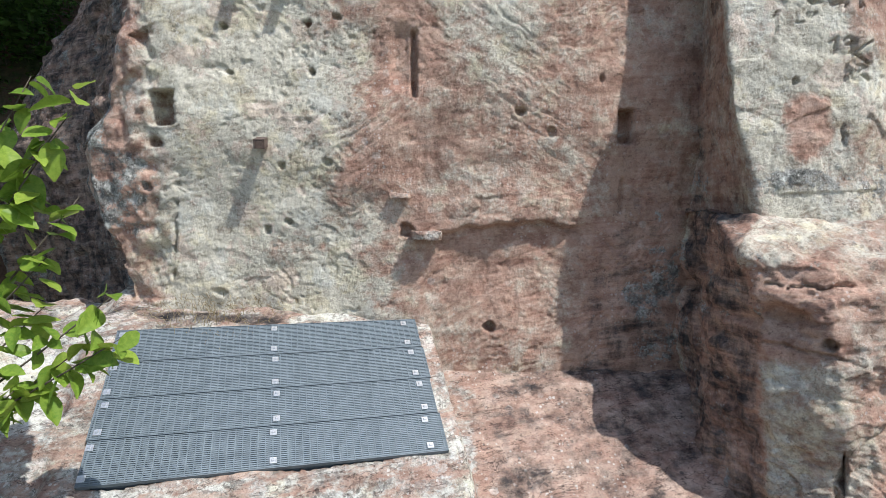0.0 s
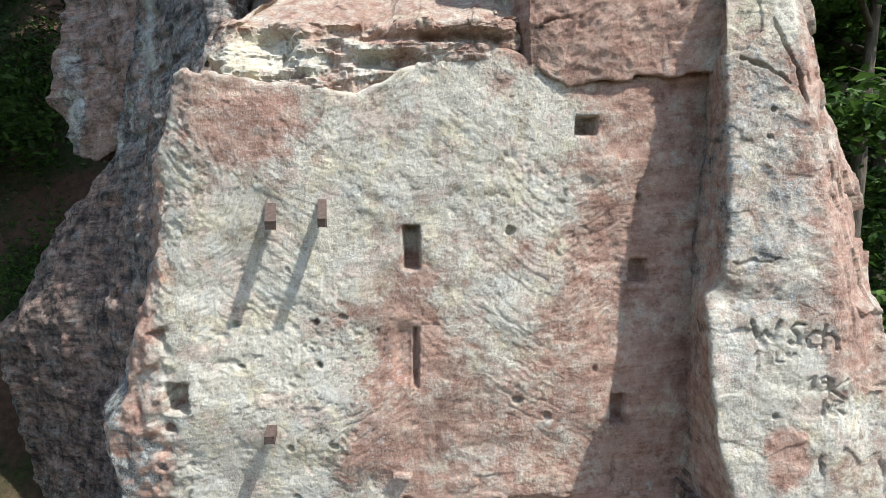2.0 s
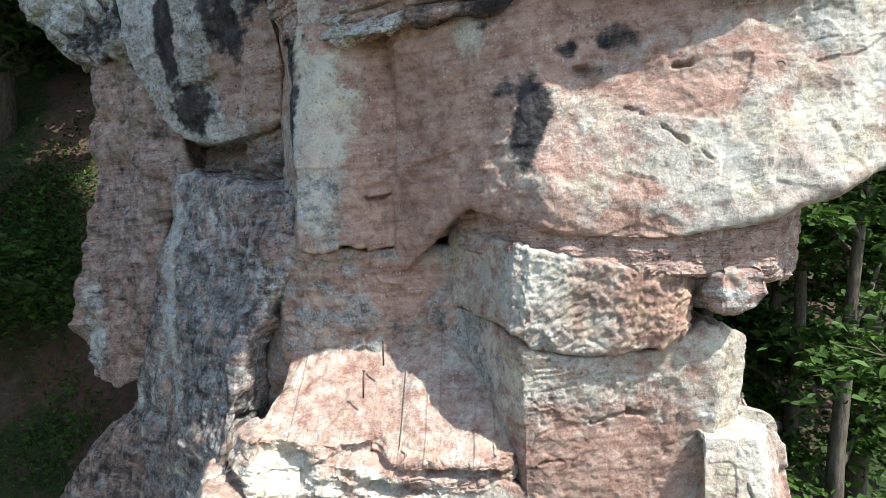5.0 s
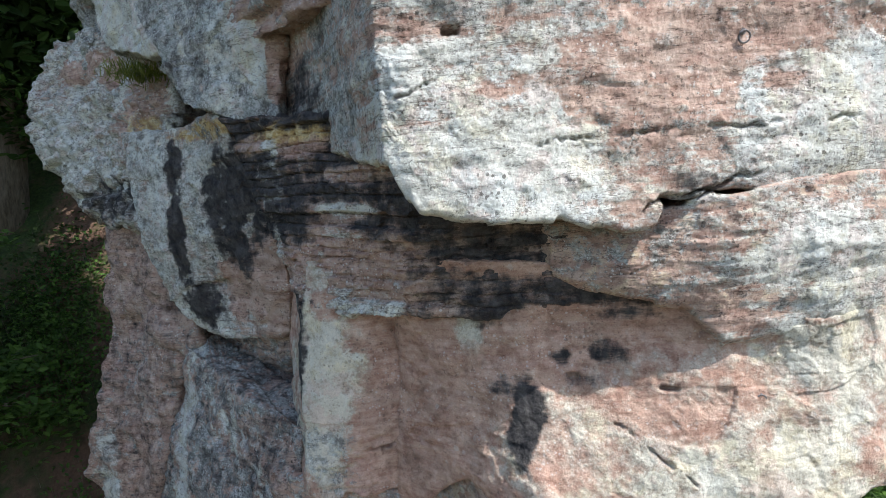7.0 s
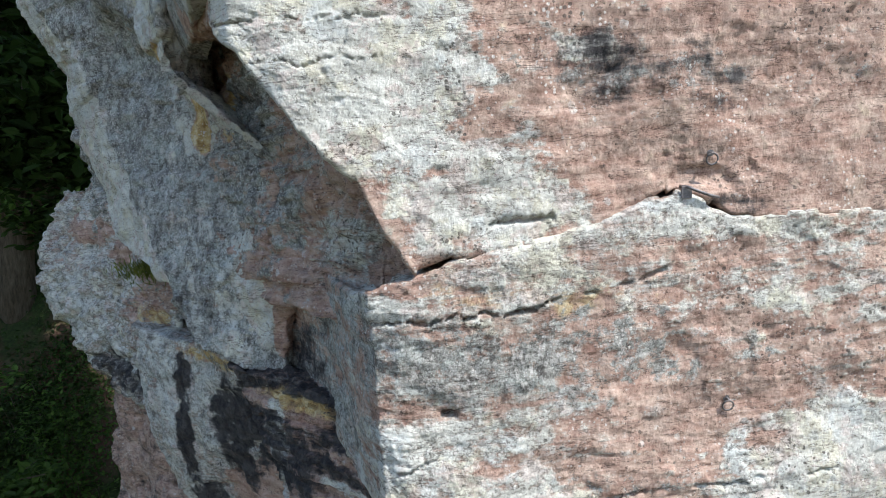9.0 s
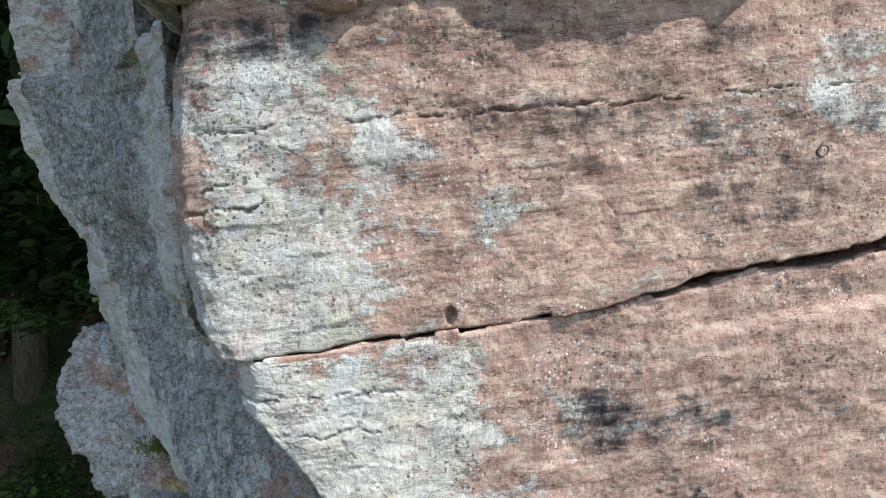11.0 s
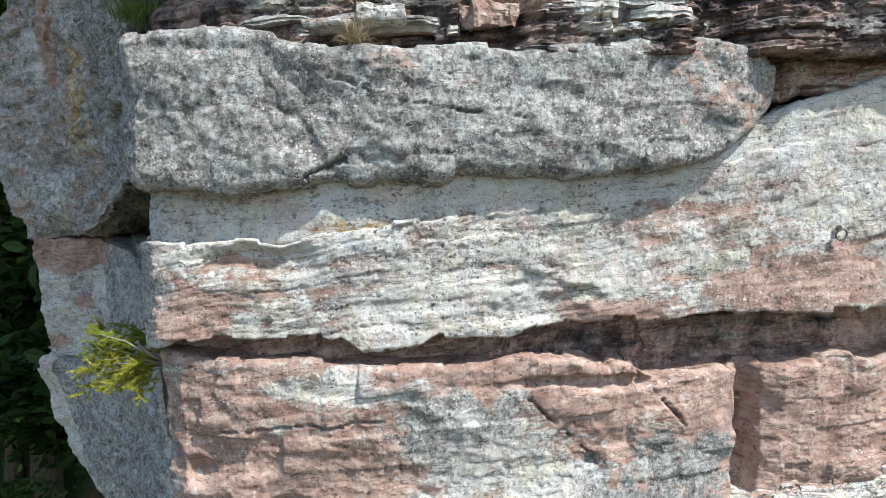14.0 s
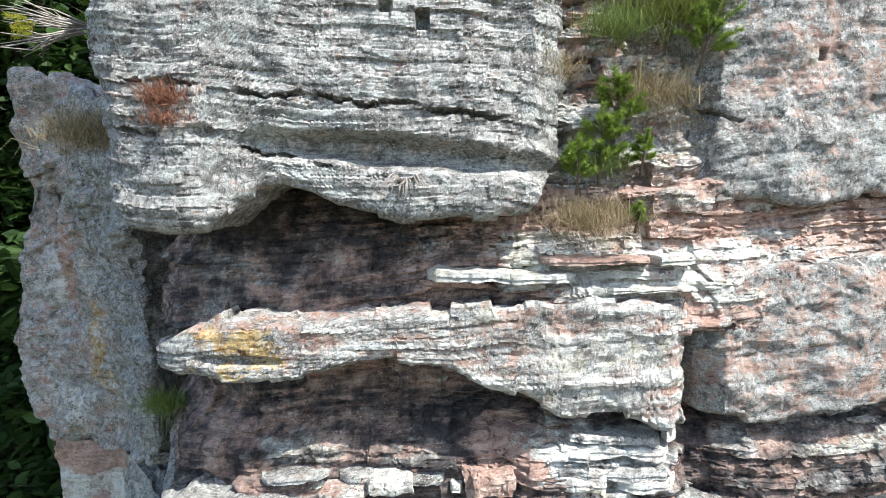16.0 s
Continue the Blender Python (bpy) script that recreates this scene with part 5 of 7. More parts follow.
def carving(X, Y, Z):
    d = groove(X, Z, "W", 2.28, 5.29, 0.2, 0.15, 0.02, 0.032) + groove(X, Z, "Sch", 2.55, 5.27, 0.1, 0.16, 0.02, 0.032, 0.2, 0.015) + groove(X, Z, "LM", 2.46, 5.14, 0.06, 0.07, 0.012, 0.015)
    d = d + groove(X, Z, "1", 2.30, 5.06, 0.05, 0.16, 0.014, 0.02) + groove(X, Z, "19", 2.70, 4.93, 0.07, 0.11, 0.016, 0.026) + groove(X, Z, "K", 2.86, 4.86, 0.12, 0.15, 0.019, 0.03) + groove(X, Z, "NR", 2.82, 4.74, 0.07, 0.11, 0.018, 0.02)
    return d


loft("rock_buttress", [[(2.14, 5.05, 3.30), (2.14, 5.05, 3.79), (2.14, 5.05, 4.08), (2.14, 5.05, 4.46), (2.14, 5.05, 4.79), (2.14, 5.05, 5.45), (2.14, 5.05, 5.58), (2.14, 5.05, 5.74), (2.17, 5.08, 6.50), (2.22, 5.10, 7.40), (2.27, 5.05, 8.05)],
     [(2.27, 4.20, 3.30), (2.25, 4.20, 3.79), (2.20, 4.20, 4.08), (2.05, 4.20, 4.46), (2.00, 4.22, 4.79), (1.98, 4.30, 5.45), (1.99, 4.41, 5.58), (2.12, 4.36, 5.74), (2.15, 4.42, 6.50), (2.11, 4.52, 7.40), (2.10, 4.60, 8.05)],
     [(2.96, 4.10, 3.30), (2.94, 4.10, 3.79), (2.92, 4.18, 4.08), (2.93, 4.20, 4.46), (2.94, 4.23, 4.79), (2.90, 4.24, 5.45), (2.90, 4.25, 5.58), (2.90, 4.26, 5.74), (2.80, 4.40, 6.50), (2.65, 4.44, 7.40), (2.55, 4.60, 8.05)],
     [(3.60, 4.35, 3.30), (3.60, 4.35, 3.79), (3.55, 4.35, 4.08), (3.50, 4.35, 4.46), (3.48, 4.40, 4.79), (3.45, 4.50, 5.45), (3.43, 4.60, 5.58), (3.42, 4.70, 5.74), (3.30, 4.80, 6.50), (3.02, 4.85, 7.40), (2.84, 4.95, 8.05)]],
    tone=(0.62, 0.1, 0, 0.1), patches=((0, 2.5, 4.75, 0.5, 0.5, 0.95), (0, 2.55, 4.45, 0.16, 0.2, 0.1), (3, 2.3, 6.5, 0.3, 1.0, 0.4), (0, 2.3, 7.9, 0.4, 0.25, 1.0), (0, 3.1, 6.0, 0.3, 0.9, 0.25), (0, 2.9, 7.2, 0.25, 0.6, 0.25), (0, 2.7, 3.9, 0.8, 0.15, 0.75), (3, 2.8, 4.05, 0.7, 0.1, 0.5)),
    # the bands paint the shaded left flank darker
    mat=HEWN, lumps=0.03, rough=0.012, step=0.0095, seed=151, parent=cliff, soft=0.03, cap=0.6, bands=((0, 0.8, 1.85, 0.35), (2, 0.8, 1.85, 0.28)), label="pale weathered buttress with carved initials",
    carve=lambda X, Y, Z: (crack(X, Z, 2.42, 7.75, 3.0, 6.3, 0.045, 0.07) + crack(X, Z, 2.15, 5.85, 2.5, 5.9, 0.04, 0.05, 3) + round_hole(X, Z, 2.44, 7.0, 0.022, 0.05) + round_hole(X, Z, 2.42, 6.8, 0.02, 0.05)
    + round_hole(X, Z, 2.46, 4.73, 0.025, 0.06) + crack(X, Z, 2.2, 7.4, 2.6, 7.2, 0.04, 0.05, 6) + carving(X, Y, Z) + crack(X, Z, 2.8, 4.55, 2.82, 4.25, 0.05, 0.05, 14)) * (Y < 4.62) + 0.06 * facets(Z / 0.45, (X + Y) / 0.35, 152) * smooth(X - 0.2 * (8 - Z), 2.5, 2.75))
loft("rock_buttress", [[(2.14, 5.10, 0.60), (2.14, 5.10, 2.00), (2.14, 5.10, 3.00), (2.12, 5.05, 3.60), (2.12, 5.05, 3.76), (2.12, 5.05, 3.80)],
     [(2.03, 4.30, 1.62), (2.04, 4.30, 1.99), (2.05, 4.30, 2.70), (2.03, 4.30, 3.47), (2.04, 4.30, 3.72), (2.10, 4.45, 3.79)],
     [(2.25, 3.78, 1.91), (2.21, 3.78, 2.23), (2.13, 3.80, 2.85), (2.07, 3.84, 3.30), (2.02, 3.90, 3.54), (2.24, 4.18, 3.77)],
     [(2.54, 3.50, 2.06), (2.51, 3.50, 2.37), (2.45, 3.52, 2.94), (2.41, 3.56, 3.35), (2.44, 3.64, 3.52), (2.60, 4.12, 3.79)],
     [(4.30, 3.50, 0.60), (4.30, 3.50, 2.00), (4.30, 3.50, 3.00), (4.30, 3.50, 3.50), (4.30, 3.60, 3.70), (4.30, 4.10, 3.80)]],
    # the bands paint shade onto the left side face, with its black streaks
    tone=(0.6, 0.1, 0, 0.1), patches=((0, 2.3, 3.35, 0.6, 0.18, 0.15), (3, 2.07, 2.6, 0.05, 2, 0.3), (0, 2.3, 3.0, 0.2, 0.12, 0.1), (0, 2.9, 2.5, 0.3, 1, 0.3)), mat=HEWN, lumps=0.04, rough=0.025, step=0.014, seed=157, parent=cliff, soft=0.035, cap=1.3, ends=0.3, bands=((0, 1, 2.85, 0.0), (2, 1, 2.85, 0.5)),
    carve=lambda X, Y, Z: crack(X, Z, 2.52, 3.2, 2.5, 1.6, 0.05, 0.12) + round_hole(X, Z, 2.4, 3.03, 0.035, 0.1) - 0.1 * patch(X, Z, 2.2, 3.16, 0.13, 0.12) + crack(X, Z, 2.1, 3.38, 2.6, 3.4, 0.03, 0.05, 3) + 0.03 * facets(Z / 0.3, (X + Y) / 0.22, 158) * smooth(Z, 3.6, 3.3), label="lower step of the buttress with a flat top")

# ---- the rear cliff ----
loft("rear_slab", [[(-6.60, 9.40, 0.50), (-7.01, 9.00, 4.08), (-5.54, 8.60, 5.93), (-4.62, 8.30, 6.89), (-4.27, 8.25, 8.38), (-4.05, 8.35, 9.42), (-4.00, 8.50, 10.38)],
     [(-4.60, 7.80, 0.50), (-4.75, 7.70, 4.80), (-4.11, 7.60, 6.30), (-3.53, 7.20, 7.18), (-3.48, 7.40, 8.46), (-3.42, 7.70, 9.40), (-3.37, 7.90, 10.26)],
     [(-3.50, 6.60, 0.50), (-3.39, 6.50, 5.46), (-3.02, 6.40, 6.73), (-2.79, 6.30, 7.42), (-2.70, 6.50, 8.40), (-2.38, 6.60, 9.29), (-2.26, 6.70, 10.12)],
     [(-2.95, 5.60, 0.50), (-2.61, 5.60, 5.96), (-2.35, 5.55, 7.04), (-2.23, 5.60, 7.60), (-2.12, 5.95, 8.46), (-1.66, 6.05, 9.27), (-1.62, 6.20, 10.07)]],
    # dark tone and the low dark patch paint in shade, over wet streaks
    tone=(-0.1, 0.0, 0.42, 0.62), patches=((0, -3.8, 9.0, 0.22, 1.5, 0.95), (3, -3.8, 9.0, 0.2, 1.5, 0.1), (2, -3.8, 9.0, 0.2, 1.5, 0.0), (0, -4.2, 7.2, 0.35, 0.5, 0.7), (2, -4.9, 4.2, 1.8, 2.6, 0.5), (0, -5.0, 4.2, 1.9, 2.6, -0.6), (3, -5.0, 4.2, 1.9, 2.6, 0.3), (0, -2.2, 9.6, 0.5, 0.5, 0.35), (3, -2.1, 9.6, 0.5, 0.5, 0.35)),
    lumps=0.09, rough=0.03, step=0.022, seed=201, parent=rear, flecks=0.5, label="steep grey slab flecked with white lichen")
loft("rear_block", [[(-5.93, 9.50, 6.96), (-6.27, 9.55, 7.81), (-6.04, 9.70, 9.39), (-5.90, 9.90, 10.51), (-5.98, 10.00, 10.87), (-6.02, 10.10, 12.10)],
     [(-5.35, 9.20, 6.83), (-5.43, 9.20, 7.85), (-5.31, 9.40, 9.38), (-5.21, 9.50, 10.46), (-4.92, 9.20, 11.02), (-5.05, 9.30, 12.15)],
     [(-4.81, 8.90, 7.09), (-4.54, 8.90, 8.50), (-4.30, 8.90, 9.53), (-4.08, 8.80, 10.44), (-3.88, 8.60, 10.08), (-3.78, 8.60, 12.15)]],
    # the dark weight paints some shade onto this pillar
    tone=(0.15, 0.05, 0.34, 0.3), patches=((0, -4.9, 7.6, 0.3, 0.7, -0.3), (3, -4.9, 7.6, 0.3, 0.7, -0.3), (0, -5.2, 11.4, 1.2, 0.7, -0.1), (3, -5.2, 11.4, 1.2, 0.7, 0.0), (0, -5.8, 7.6, 0.25, 0.7, 0.9)),
    lumps=0.14, rough=0.03, dip=-0.2, step=0.026, seed=203, parent=rear, label="broken red and pale pillar")
loft("rear_slab", [[(-3.63, 8.10, 10.75), (-4.02, 8.20, 11.20), (-4.38, 8.30, 11.85), (-4.51, 8.30, 12.42), (-4.61, 8.30, 12.98), (-4.72, 8.40, 13.51)],
     [(-3.05, 7.75, 10.68), (-3.43, 7.80, 11.40), (-3.46, 7.60, 12.07), (-3.58, 7.60, 12.52), (-3.65, 7.62, 12.96), (-3.74, 7.70, 13.46)],
     [(-2.52, 7.45, 10.74), (-2.98, 7.65, 11.46), (-2.80, 7.25, 12.17), (-2.83, 7.20, 12.60), (-2.92, 7.20, 13.02), (-3.07, 7.20, 13.53)],
     [(-1.98, 7.10, 10.91), (-1.92, 6.80, 11.74), (-2.07, 6.75, 12.28), (-2.23, 6.75, 12.64), (-2.38, 6.75, 13.00), (-2.58, 6.65, 13.53)]],
    tone=(0.7, 0, -0.1, 0.4), patches=((2, -3.62, 12.2, 0.15, 0.9, 1.2), (2, -2.5, 12.7, 0.6, 0.55, 1.15), (2, -2.7, 12.1, 0.35, 0.5, 0.9), (2, -3.35, 11.2, 0.4, 0.3, 0.9), (0, -2.35, 11.45, 0.5, 0.6, -1.1), (3, -2.35, 11.45, 0.5, 0.6, -1.0), (1, -2.9, 13.4, 0.7, 0.12, 0.7), (0, -2.9, 13.4, 0.7, 0.12, 0.3), (0, -2.4, 10.85, 0.5, 0.12, 0.3)),
    lumps=0.05, rough=0.02, step=0.022, seed=207, parent=rear, soft=0.03, label="grey slab with black seepage streaks")
loft("rear_slab", [[(-3.69, 7.35, 14.35), (-4.84, 8.50, 14.67), (-5.71, 9.30, 15.85), (-6.19, 9.40, 17.32), (-6.54, 9.40, 17.84), (-7.12, 9.40, 18.96), (-7.21, 9.40, 19.84)],
     [(-3.49, 7.15, 14.35), (-4.42, 8.10, 15.39), (-5.02, 8.45, 16.43), (-5.44, 8.60, 17.49), (-5.88, 8.80, 17.74), (-6.74, 9.20, 18.96), (-6.85, 9.30, 19.88)],
     [(-3.06, 6.75, 13.67), (-3.45, 7.25, 14.76), (-3.81, 7.80, 15.77), (-3.88, 8.00, 17.20), (-4.80, 8.10, 18.00), (-5.52, 8.50, 19.04), (-5.84, 8.80, 19.85)],
     [(-2.35, 6.45, 13.44), (-2.38, 6.55, 14.45), (-2.61, 6.80, 15.21), (-2.88, 7.40, 16.11), (-3.85, 7.30, 17.57), (-4.01, 7.40, 18.74), (-4.25, 7.60, 19.8)],
     [(-1.86, 6.40, 13.39), (-1.79, 6.35, 14.36), (-1.68, 6.10, 15.19), (-1.72, 6.10, 15.74), (-2.87, 6.00, 16.69), (-2.83, 5.70, 17.99), (-2.78, 5.50, 19.8)]],
    tone=(0.5, 0, 0.05, 0.72), patches=((0, -3.35, 18.2, 0.5, 1.6, 1.5), (3, -3.35, 18.2, 0.5, 1.6, -0.9), (2, -3.35, 18.2, 0.5, 1.6, -0.4), (0, -2.3, 16.3, 0.5, 0.6, 1.3), (3, -2.3, 16.3, 0.5, 0.6, -0.9), (1, -3.15, 16.5, 0.13, 0.45, 1.4), (0, -3.15, 16.5, 0.13, 0.45, -1.0), (3, -3.15, 16.5, 0.13, 0.45, -1.0), (0, -2.15, 14.3, 0.35, 0.55, 1.0), (3, -2.15, 14.3, 0.3, 0.5, 0.1), (0, -1.85, 14.6, 0.1, 0.9, -0.8), (3, -1.85, 14.6, 0.1, 0.9, -0.8), (2, -3.0, 14.1, 0.3, 0.3, 0.4), (3, -5.2, 19.2, 1.1, 0.5, 0.9)),
    lumps=0.08, rough=0.028, step=0.022, seed=209, parent=rear, soft=0.04, flecks=0.25, bands=((0, 1, 2, 1.5), (3, 1, 2, -0.8), (3, 2.05, 3, 0.9)), label="great grey lichen-covered slab")
loft("rear_block", [[(-7.10, 10.80, 12.64), (-7.75, 10.90, 13.37), (-7.82, 10.90, 13.94), (-7.73, 11.10, 14.85), (-7.50, 11.30, 15.46)],
     [(-5.80, 9.80, 12.09), (-6.20, 9.90, 12.93), (-6.25, 9.90, 13.71), (-6.38, 10.20, 14.48), (-6.53, 10.70, 15.56)],
     [(-4.64, 8.70, 12.13), (-4.73, 8.60, 12.91), (-5.03, 8.90, 13.58), (-5.34, 9.40, 14.35), (-5.64, 9.90, 15.03)],
     [(-3.99, 8.40, 12.00), (-3.96, 8.40, 12.74), (-3.87, 8.30, 13.46), (-3.81, 8.20, 13.83), (-4.04, 8.60, 14.61)]],
    tone=(0.65, 0.05, 0.0, 0.35), patches=((2, -5.6, 12.5, 1.3, 0.35, 0.75), (0, -6.9, 13.2, 0.6, 0.5, 1.1), (0, -6.4, 14.75, 0.6, 0.2, -0.4), (3, -6.4, 14.75, 0.6, 0.2, -0.4), (0, -4.4, 13.9, 0.4, 0.5, -0.1), (1, -4.3, 13.6, 0.4, 0.2, 0.6), (0, -5.3, 14.5, 0.3, 0.3, 0.0), (3, -5.3, 14.5, 0.3, 0.3, 0.0)),
    lumps=0.12, rough=0.06, step=0.028, seed=211, parent=rear, label="overhanging rear boulder")
loft("rear_block", [[(-7.07, 9.45, 19.93), (-7.10, 9.40, 21.02), (-7.19, 9.35, 21.69), (-7.08, 9.30, 21.97)],
     [(-5.92, 9.20, 19.82), (-5.92, 9.20, 20.74), (-5.94, 9.25, 21.37), (-5.98, 9.30, 21.95)],
     [(-4.89, 8.20, 19.79), (-4.77, 8.10, 20.70), (-4.76, 8.10, 21.25), (-4.80, 8.10, 21.88)],
     [(-3.46, 6.30, 19.77), (-3.49, 6.20, 20.64), (-3.50, 6.20, 21.07), (-3.50, 6.20, 21.55)]],
    tone=(0.8, 0.05, 0.0, 0.25), patches=((0, -6.5, 21.75, 0.7, 0.3, -0.9), (3, -6.5, 21.75, 0.7, 0.3, -0.9), (3, -4.8, 21, 0.9, 1.6, 1.0), (0, -6.3, 20.9, 0.18, 0.12, -0.2), (0, -5.95, 20.3, 0.1, 0.35, 0.0), (0, -7.0, 20.2, 0.3, 0.15, -0.2)), lumps=0.05, rough=0.03, step=0.024, seed=217, parent=rear, soft=0.025, label="rear block with a fresh red break")
loft("rear_column", [[(-7.25, 9.40, 21.88), (-7.66, 9.40, 22.77), (-7.78, 9.40, 23.75), (-7.46, 9.40, 25.38), (-7.25, 9.40, 26.31), (-7.47, 9.40, 26.77), (-7.34, 9.40, 28.20)],
     [(-6.36, 9.10, 21.92), (-6.30, 9.10, 23.24), (-6.60, 9.15, 24.27), (-6.84, 9.40, 25.38), (-6.87, 9.60, 26.14), (-6.65, 9.20, 26.65), (-6.41, 9.00, 28.08)],
     [(-5.37, 8.30, 22.22), (-4.99, 7.90, 23.18), (-4.87, 7.60, 24.22), (-4.91, 7.50, 25.23), (-5.33, 7.80, 25.84), (-4.58, 6.80, 26.32), (-4.29, 6.40, 27.32)],
     [(-3.61, 6.20, 22.99), (-3.52, 6.00, 23.69), (-3.50, 5.90, 24.46), (-3.55, 5.90, 25.25), (-3.59, 5.80, 25.72), (-3.45, 5.60, 26.16), (-3.36, 5.50, 27.05)]],
    tone=(0.45, 0.05, 0.05, 0.55), patches=((0, -6.3, 25.0, 0.45, 0.6, -0.3), (3, -6.3, 25.0, 0.45, 0.6, -0.2), (1, -5.3, 24.0, 0.25, 0.8, 1.0), (3, -5.3, 24.0, 0.25, 0.8, 0.0), (3, -4, 25, 1.0, 3, 1.0), (0, -6.6, 22.8, 0.5, 0.35, 1.0), (0, -6.6, 25.5, 0.5, 0.1, -0.6), (0, -6.9, 24.8, 0.2, 0.5, 0.9)),
    lumps=0.15, rough=0.045, dip=0.1, step=0.024, seed=219, parent=rear, cap=1.5, label="tall lichened rear column")
bed("rear_wall", [(-7.0, 14.5), (-6.5, 12.0), (-6.1, 10.6), (-5, 9.7), (-3.5, 8.7), (-2.4, 7.6), (-1.0, 6.7), (0.6, 6.4)], [(-10, -1), (1, -1)], [(-10, 14.5), (1, 14.5)], tone=(0.05, 0.05, 0.25, 0.45), strata=0.03, rough=0.06, lumps=0.25, step=COARSE * 1.3, seed=205, parent=rear, back=1.0)
bed("rear_wall", [(-8.4, 14), (-7.2, 11.6), (-6.6, 10.4), (-5.5, 9.6), (-4, 8.7), (-2.5, 7.2), (-1, 6.2)], [(-10, 14), (0, 14)], [(-10, 29), (0, 29)], tone=(0.1, 0.05, 0.2, 0.7), strata=0.03, rough=0.05, lumps=0.25, step=COARSE * 1.3, seed=213, parent=rear)

# ---- ground ----
gx = np.linspace(-1, 1, 221)
gx = np.sign(gx) * (np.abs(gx) ** 2.4) * 1200
GX, GY = np.meshgrid(gx, gx + 12)


def ground_height(x, y):
    z = 0.25 + 1.1 * np.clip(y - 8.1, 0, 22) * smooth(-x, 3.5, 7.5) + 0.3 * np.clip(y - 10, 0, 26) * smooth(x, -2, 8) + 0.55 * np.clip(y - 34, 0, 60)
    z = z - 0.12 * np.clip(2 - y, 0, 60)
    return z + 0.25 * fbm(x * 0.35, y * 0.35, 0.7, 4, 301) + 0.05 * fbm(x * 2.5, y * 2.5, 1.7, 3, 302)


def soil():
    m, nt, b = material("soil", 0.95)
    co = n_coord(nt)
    bare = n_ramp(nt, n_noise(nt, 6, 8, 0.75, co), (0.3, (0.06, 0.035, 0.025)), (0.7, (0.15, 0.095, 0.065)))
    green = n_ramp(nt, n_noise(nt, 9, 6, 0.7, co), (0.3, (0.012, 0.022, 0.008)), (0.7, (0.045, 0.075, 0.02)))
    nt.links.new(n_mix(nt, n_ramp(nt, n_noise(nt, 0.35, 8, 0.7, co), (0.44, 0.0), (0.56, 1.0)), bare, green), b.inputs["Base Color"])
    n_bump(nt, b, (n_noise(nt, 12, 6, 0.7, co), 0.8, 0.06))
    return m


tagged(sheet("ground", GX, GY, ground_height(GX, GY), None, soil()), "brown soil slope with patches of moss and grass", "ground", "", "structure")


# ---- trees ----
def leaf_material(name, dark, light):
    m, nt, b = material(name, 0.6)
    geo = nt.nodes.new("ShaderNodeNewGeometry")
    col = n_ramp(nt, geo.outputs["Random Per Island"], (0.0, dark), (0.6, tuple((a + c) / 2 for a, c in zip(dark, light))), (1.0, light))
    nt.links.new(col, b.inputs["Base Color"])
    tr = nt.nodes.new("ShaderNodeBsdfTranslucent")
    nt.links.new(col, tr.inputs["Color"])
    mx = nt.nodes.new("ShaderNodeMixShader")
    mx.inputs[0].default_value = 0.35
    nt.links.new(b.outputs[0], mx.inputs[1])
    nt.links.new(tr.outputs[0], mx.inputs[2])
    nt.links.new(mx.outputs[0], nt.nodes["Material Output"].inputs["Surface"])
    return m


def bark_material():
    m, nt, b = material("bark", 0.9)
    co = n_coord(nt, (3, 3, 0.7))
    nt.links.new(n_ramp(nt, n_noise(nt, 5, 7, 0.7, co), (0.3, (0.05, 0.04, 0.03)), (0.7, (0.2, 0.17, 0.13))), b.inputs["Base Color"])
    n_bump(nt, b, (n_noise(nt, 9, 6, 0.7, co), 0.9, 0.03))
    return m


LEAF = leaf_material("leaf", (0.03, 0.07, 0.014), (0.10, 0.19, 0.035))
LEAF_FAR = leaf_material("far_leaf", (0.018, 0.042, 0.01), (0.05, 0.10, 0.02))
BARK = bark_material()


def mesh_of(name, verts, faces, mat, parent=None, label="", smooth_=False, at=None):
    me = bpy.data.meshes.new(name)
    me.from_pydata(np.asarray(verts).tolist(), [], np.asarray(faces).tolist() if not isinstance(faces, list) else faces)
    if smooth_:
        me.polygons.foreach_set("use_smooth", np.ones(len(me.polygons), bool))
    me.materials.append(mat)
    ob = new(name, me)
    if parent is not None:
        ob.parent = parent
    if at is not None:
        ob.location = at
    if label:
        tagged(ob, label)
    return ob


def tube(points, radii, sides=7):
    """Vertices and quads of a tapered tube along points."""
    p = np.array(points, float)
    t = np.gradient(p, axis=0)
    t /= np.linalg.norm(t, axis=1)[:, None] + 1e-9
    ref = np.where(np.abs(t[:, 2:3]) > 0.9, [[1.0, 0, 0]], [[0, 0, 1.0]])
    a = np.cross(t, ref)
    a /= np.linalg.norm(a, axis=1)[:, None] + 1e-9
    b = np.cross(t, a)
    ang = np.linspace(0, 2 * np.pi, sides, endpoint=False)
    v = p[:, None] + np.array(radii)[:, None, None] * (np.cos(ang)[None, :, None] * a[:, None] + np.sin(ang)[None, :, None] * b[:, None])
    n = len(p)
    i = np.arange(n * sides).reshape(n, sides)
    j = np.roll(i, -1, 1)
    f = np.stack([i[:-1], j[:-1], j[1:], i[1:]], -1).reshape(-1, 4)
    return v.reshape(-1, 3), f.tolist() + [i[0][::-1].tolist(), i[-1].tolist()]


def join(*pieces):
    vs, fs, n = [], [], 0
    for v, f in pieces:
        vs.append(np.asarray(v))
        fs += [[k + n for k in q] for q in f]
        n += len(v)
    return np.vstack(vs), fs


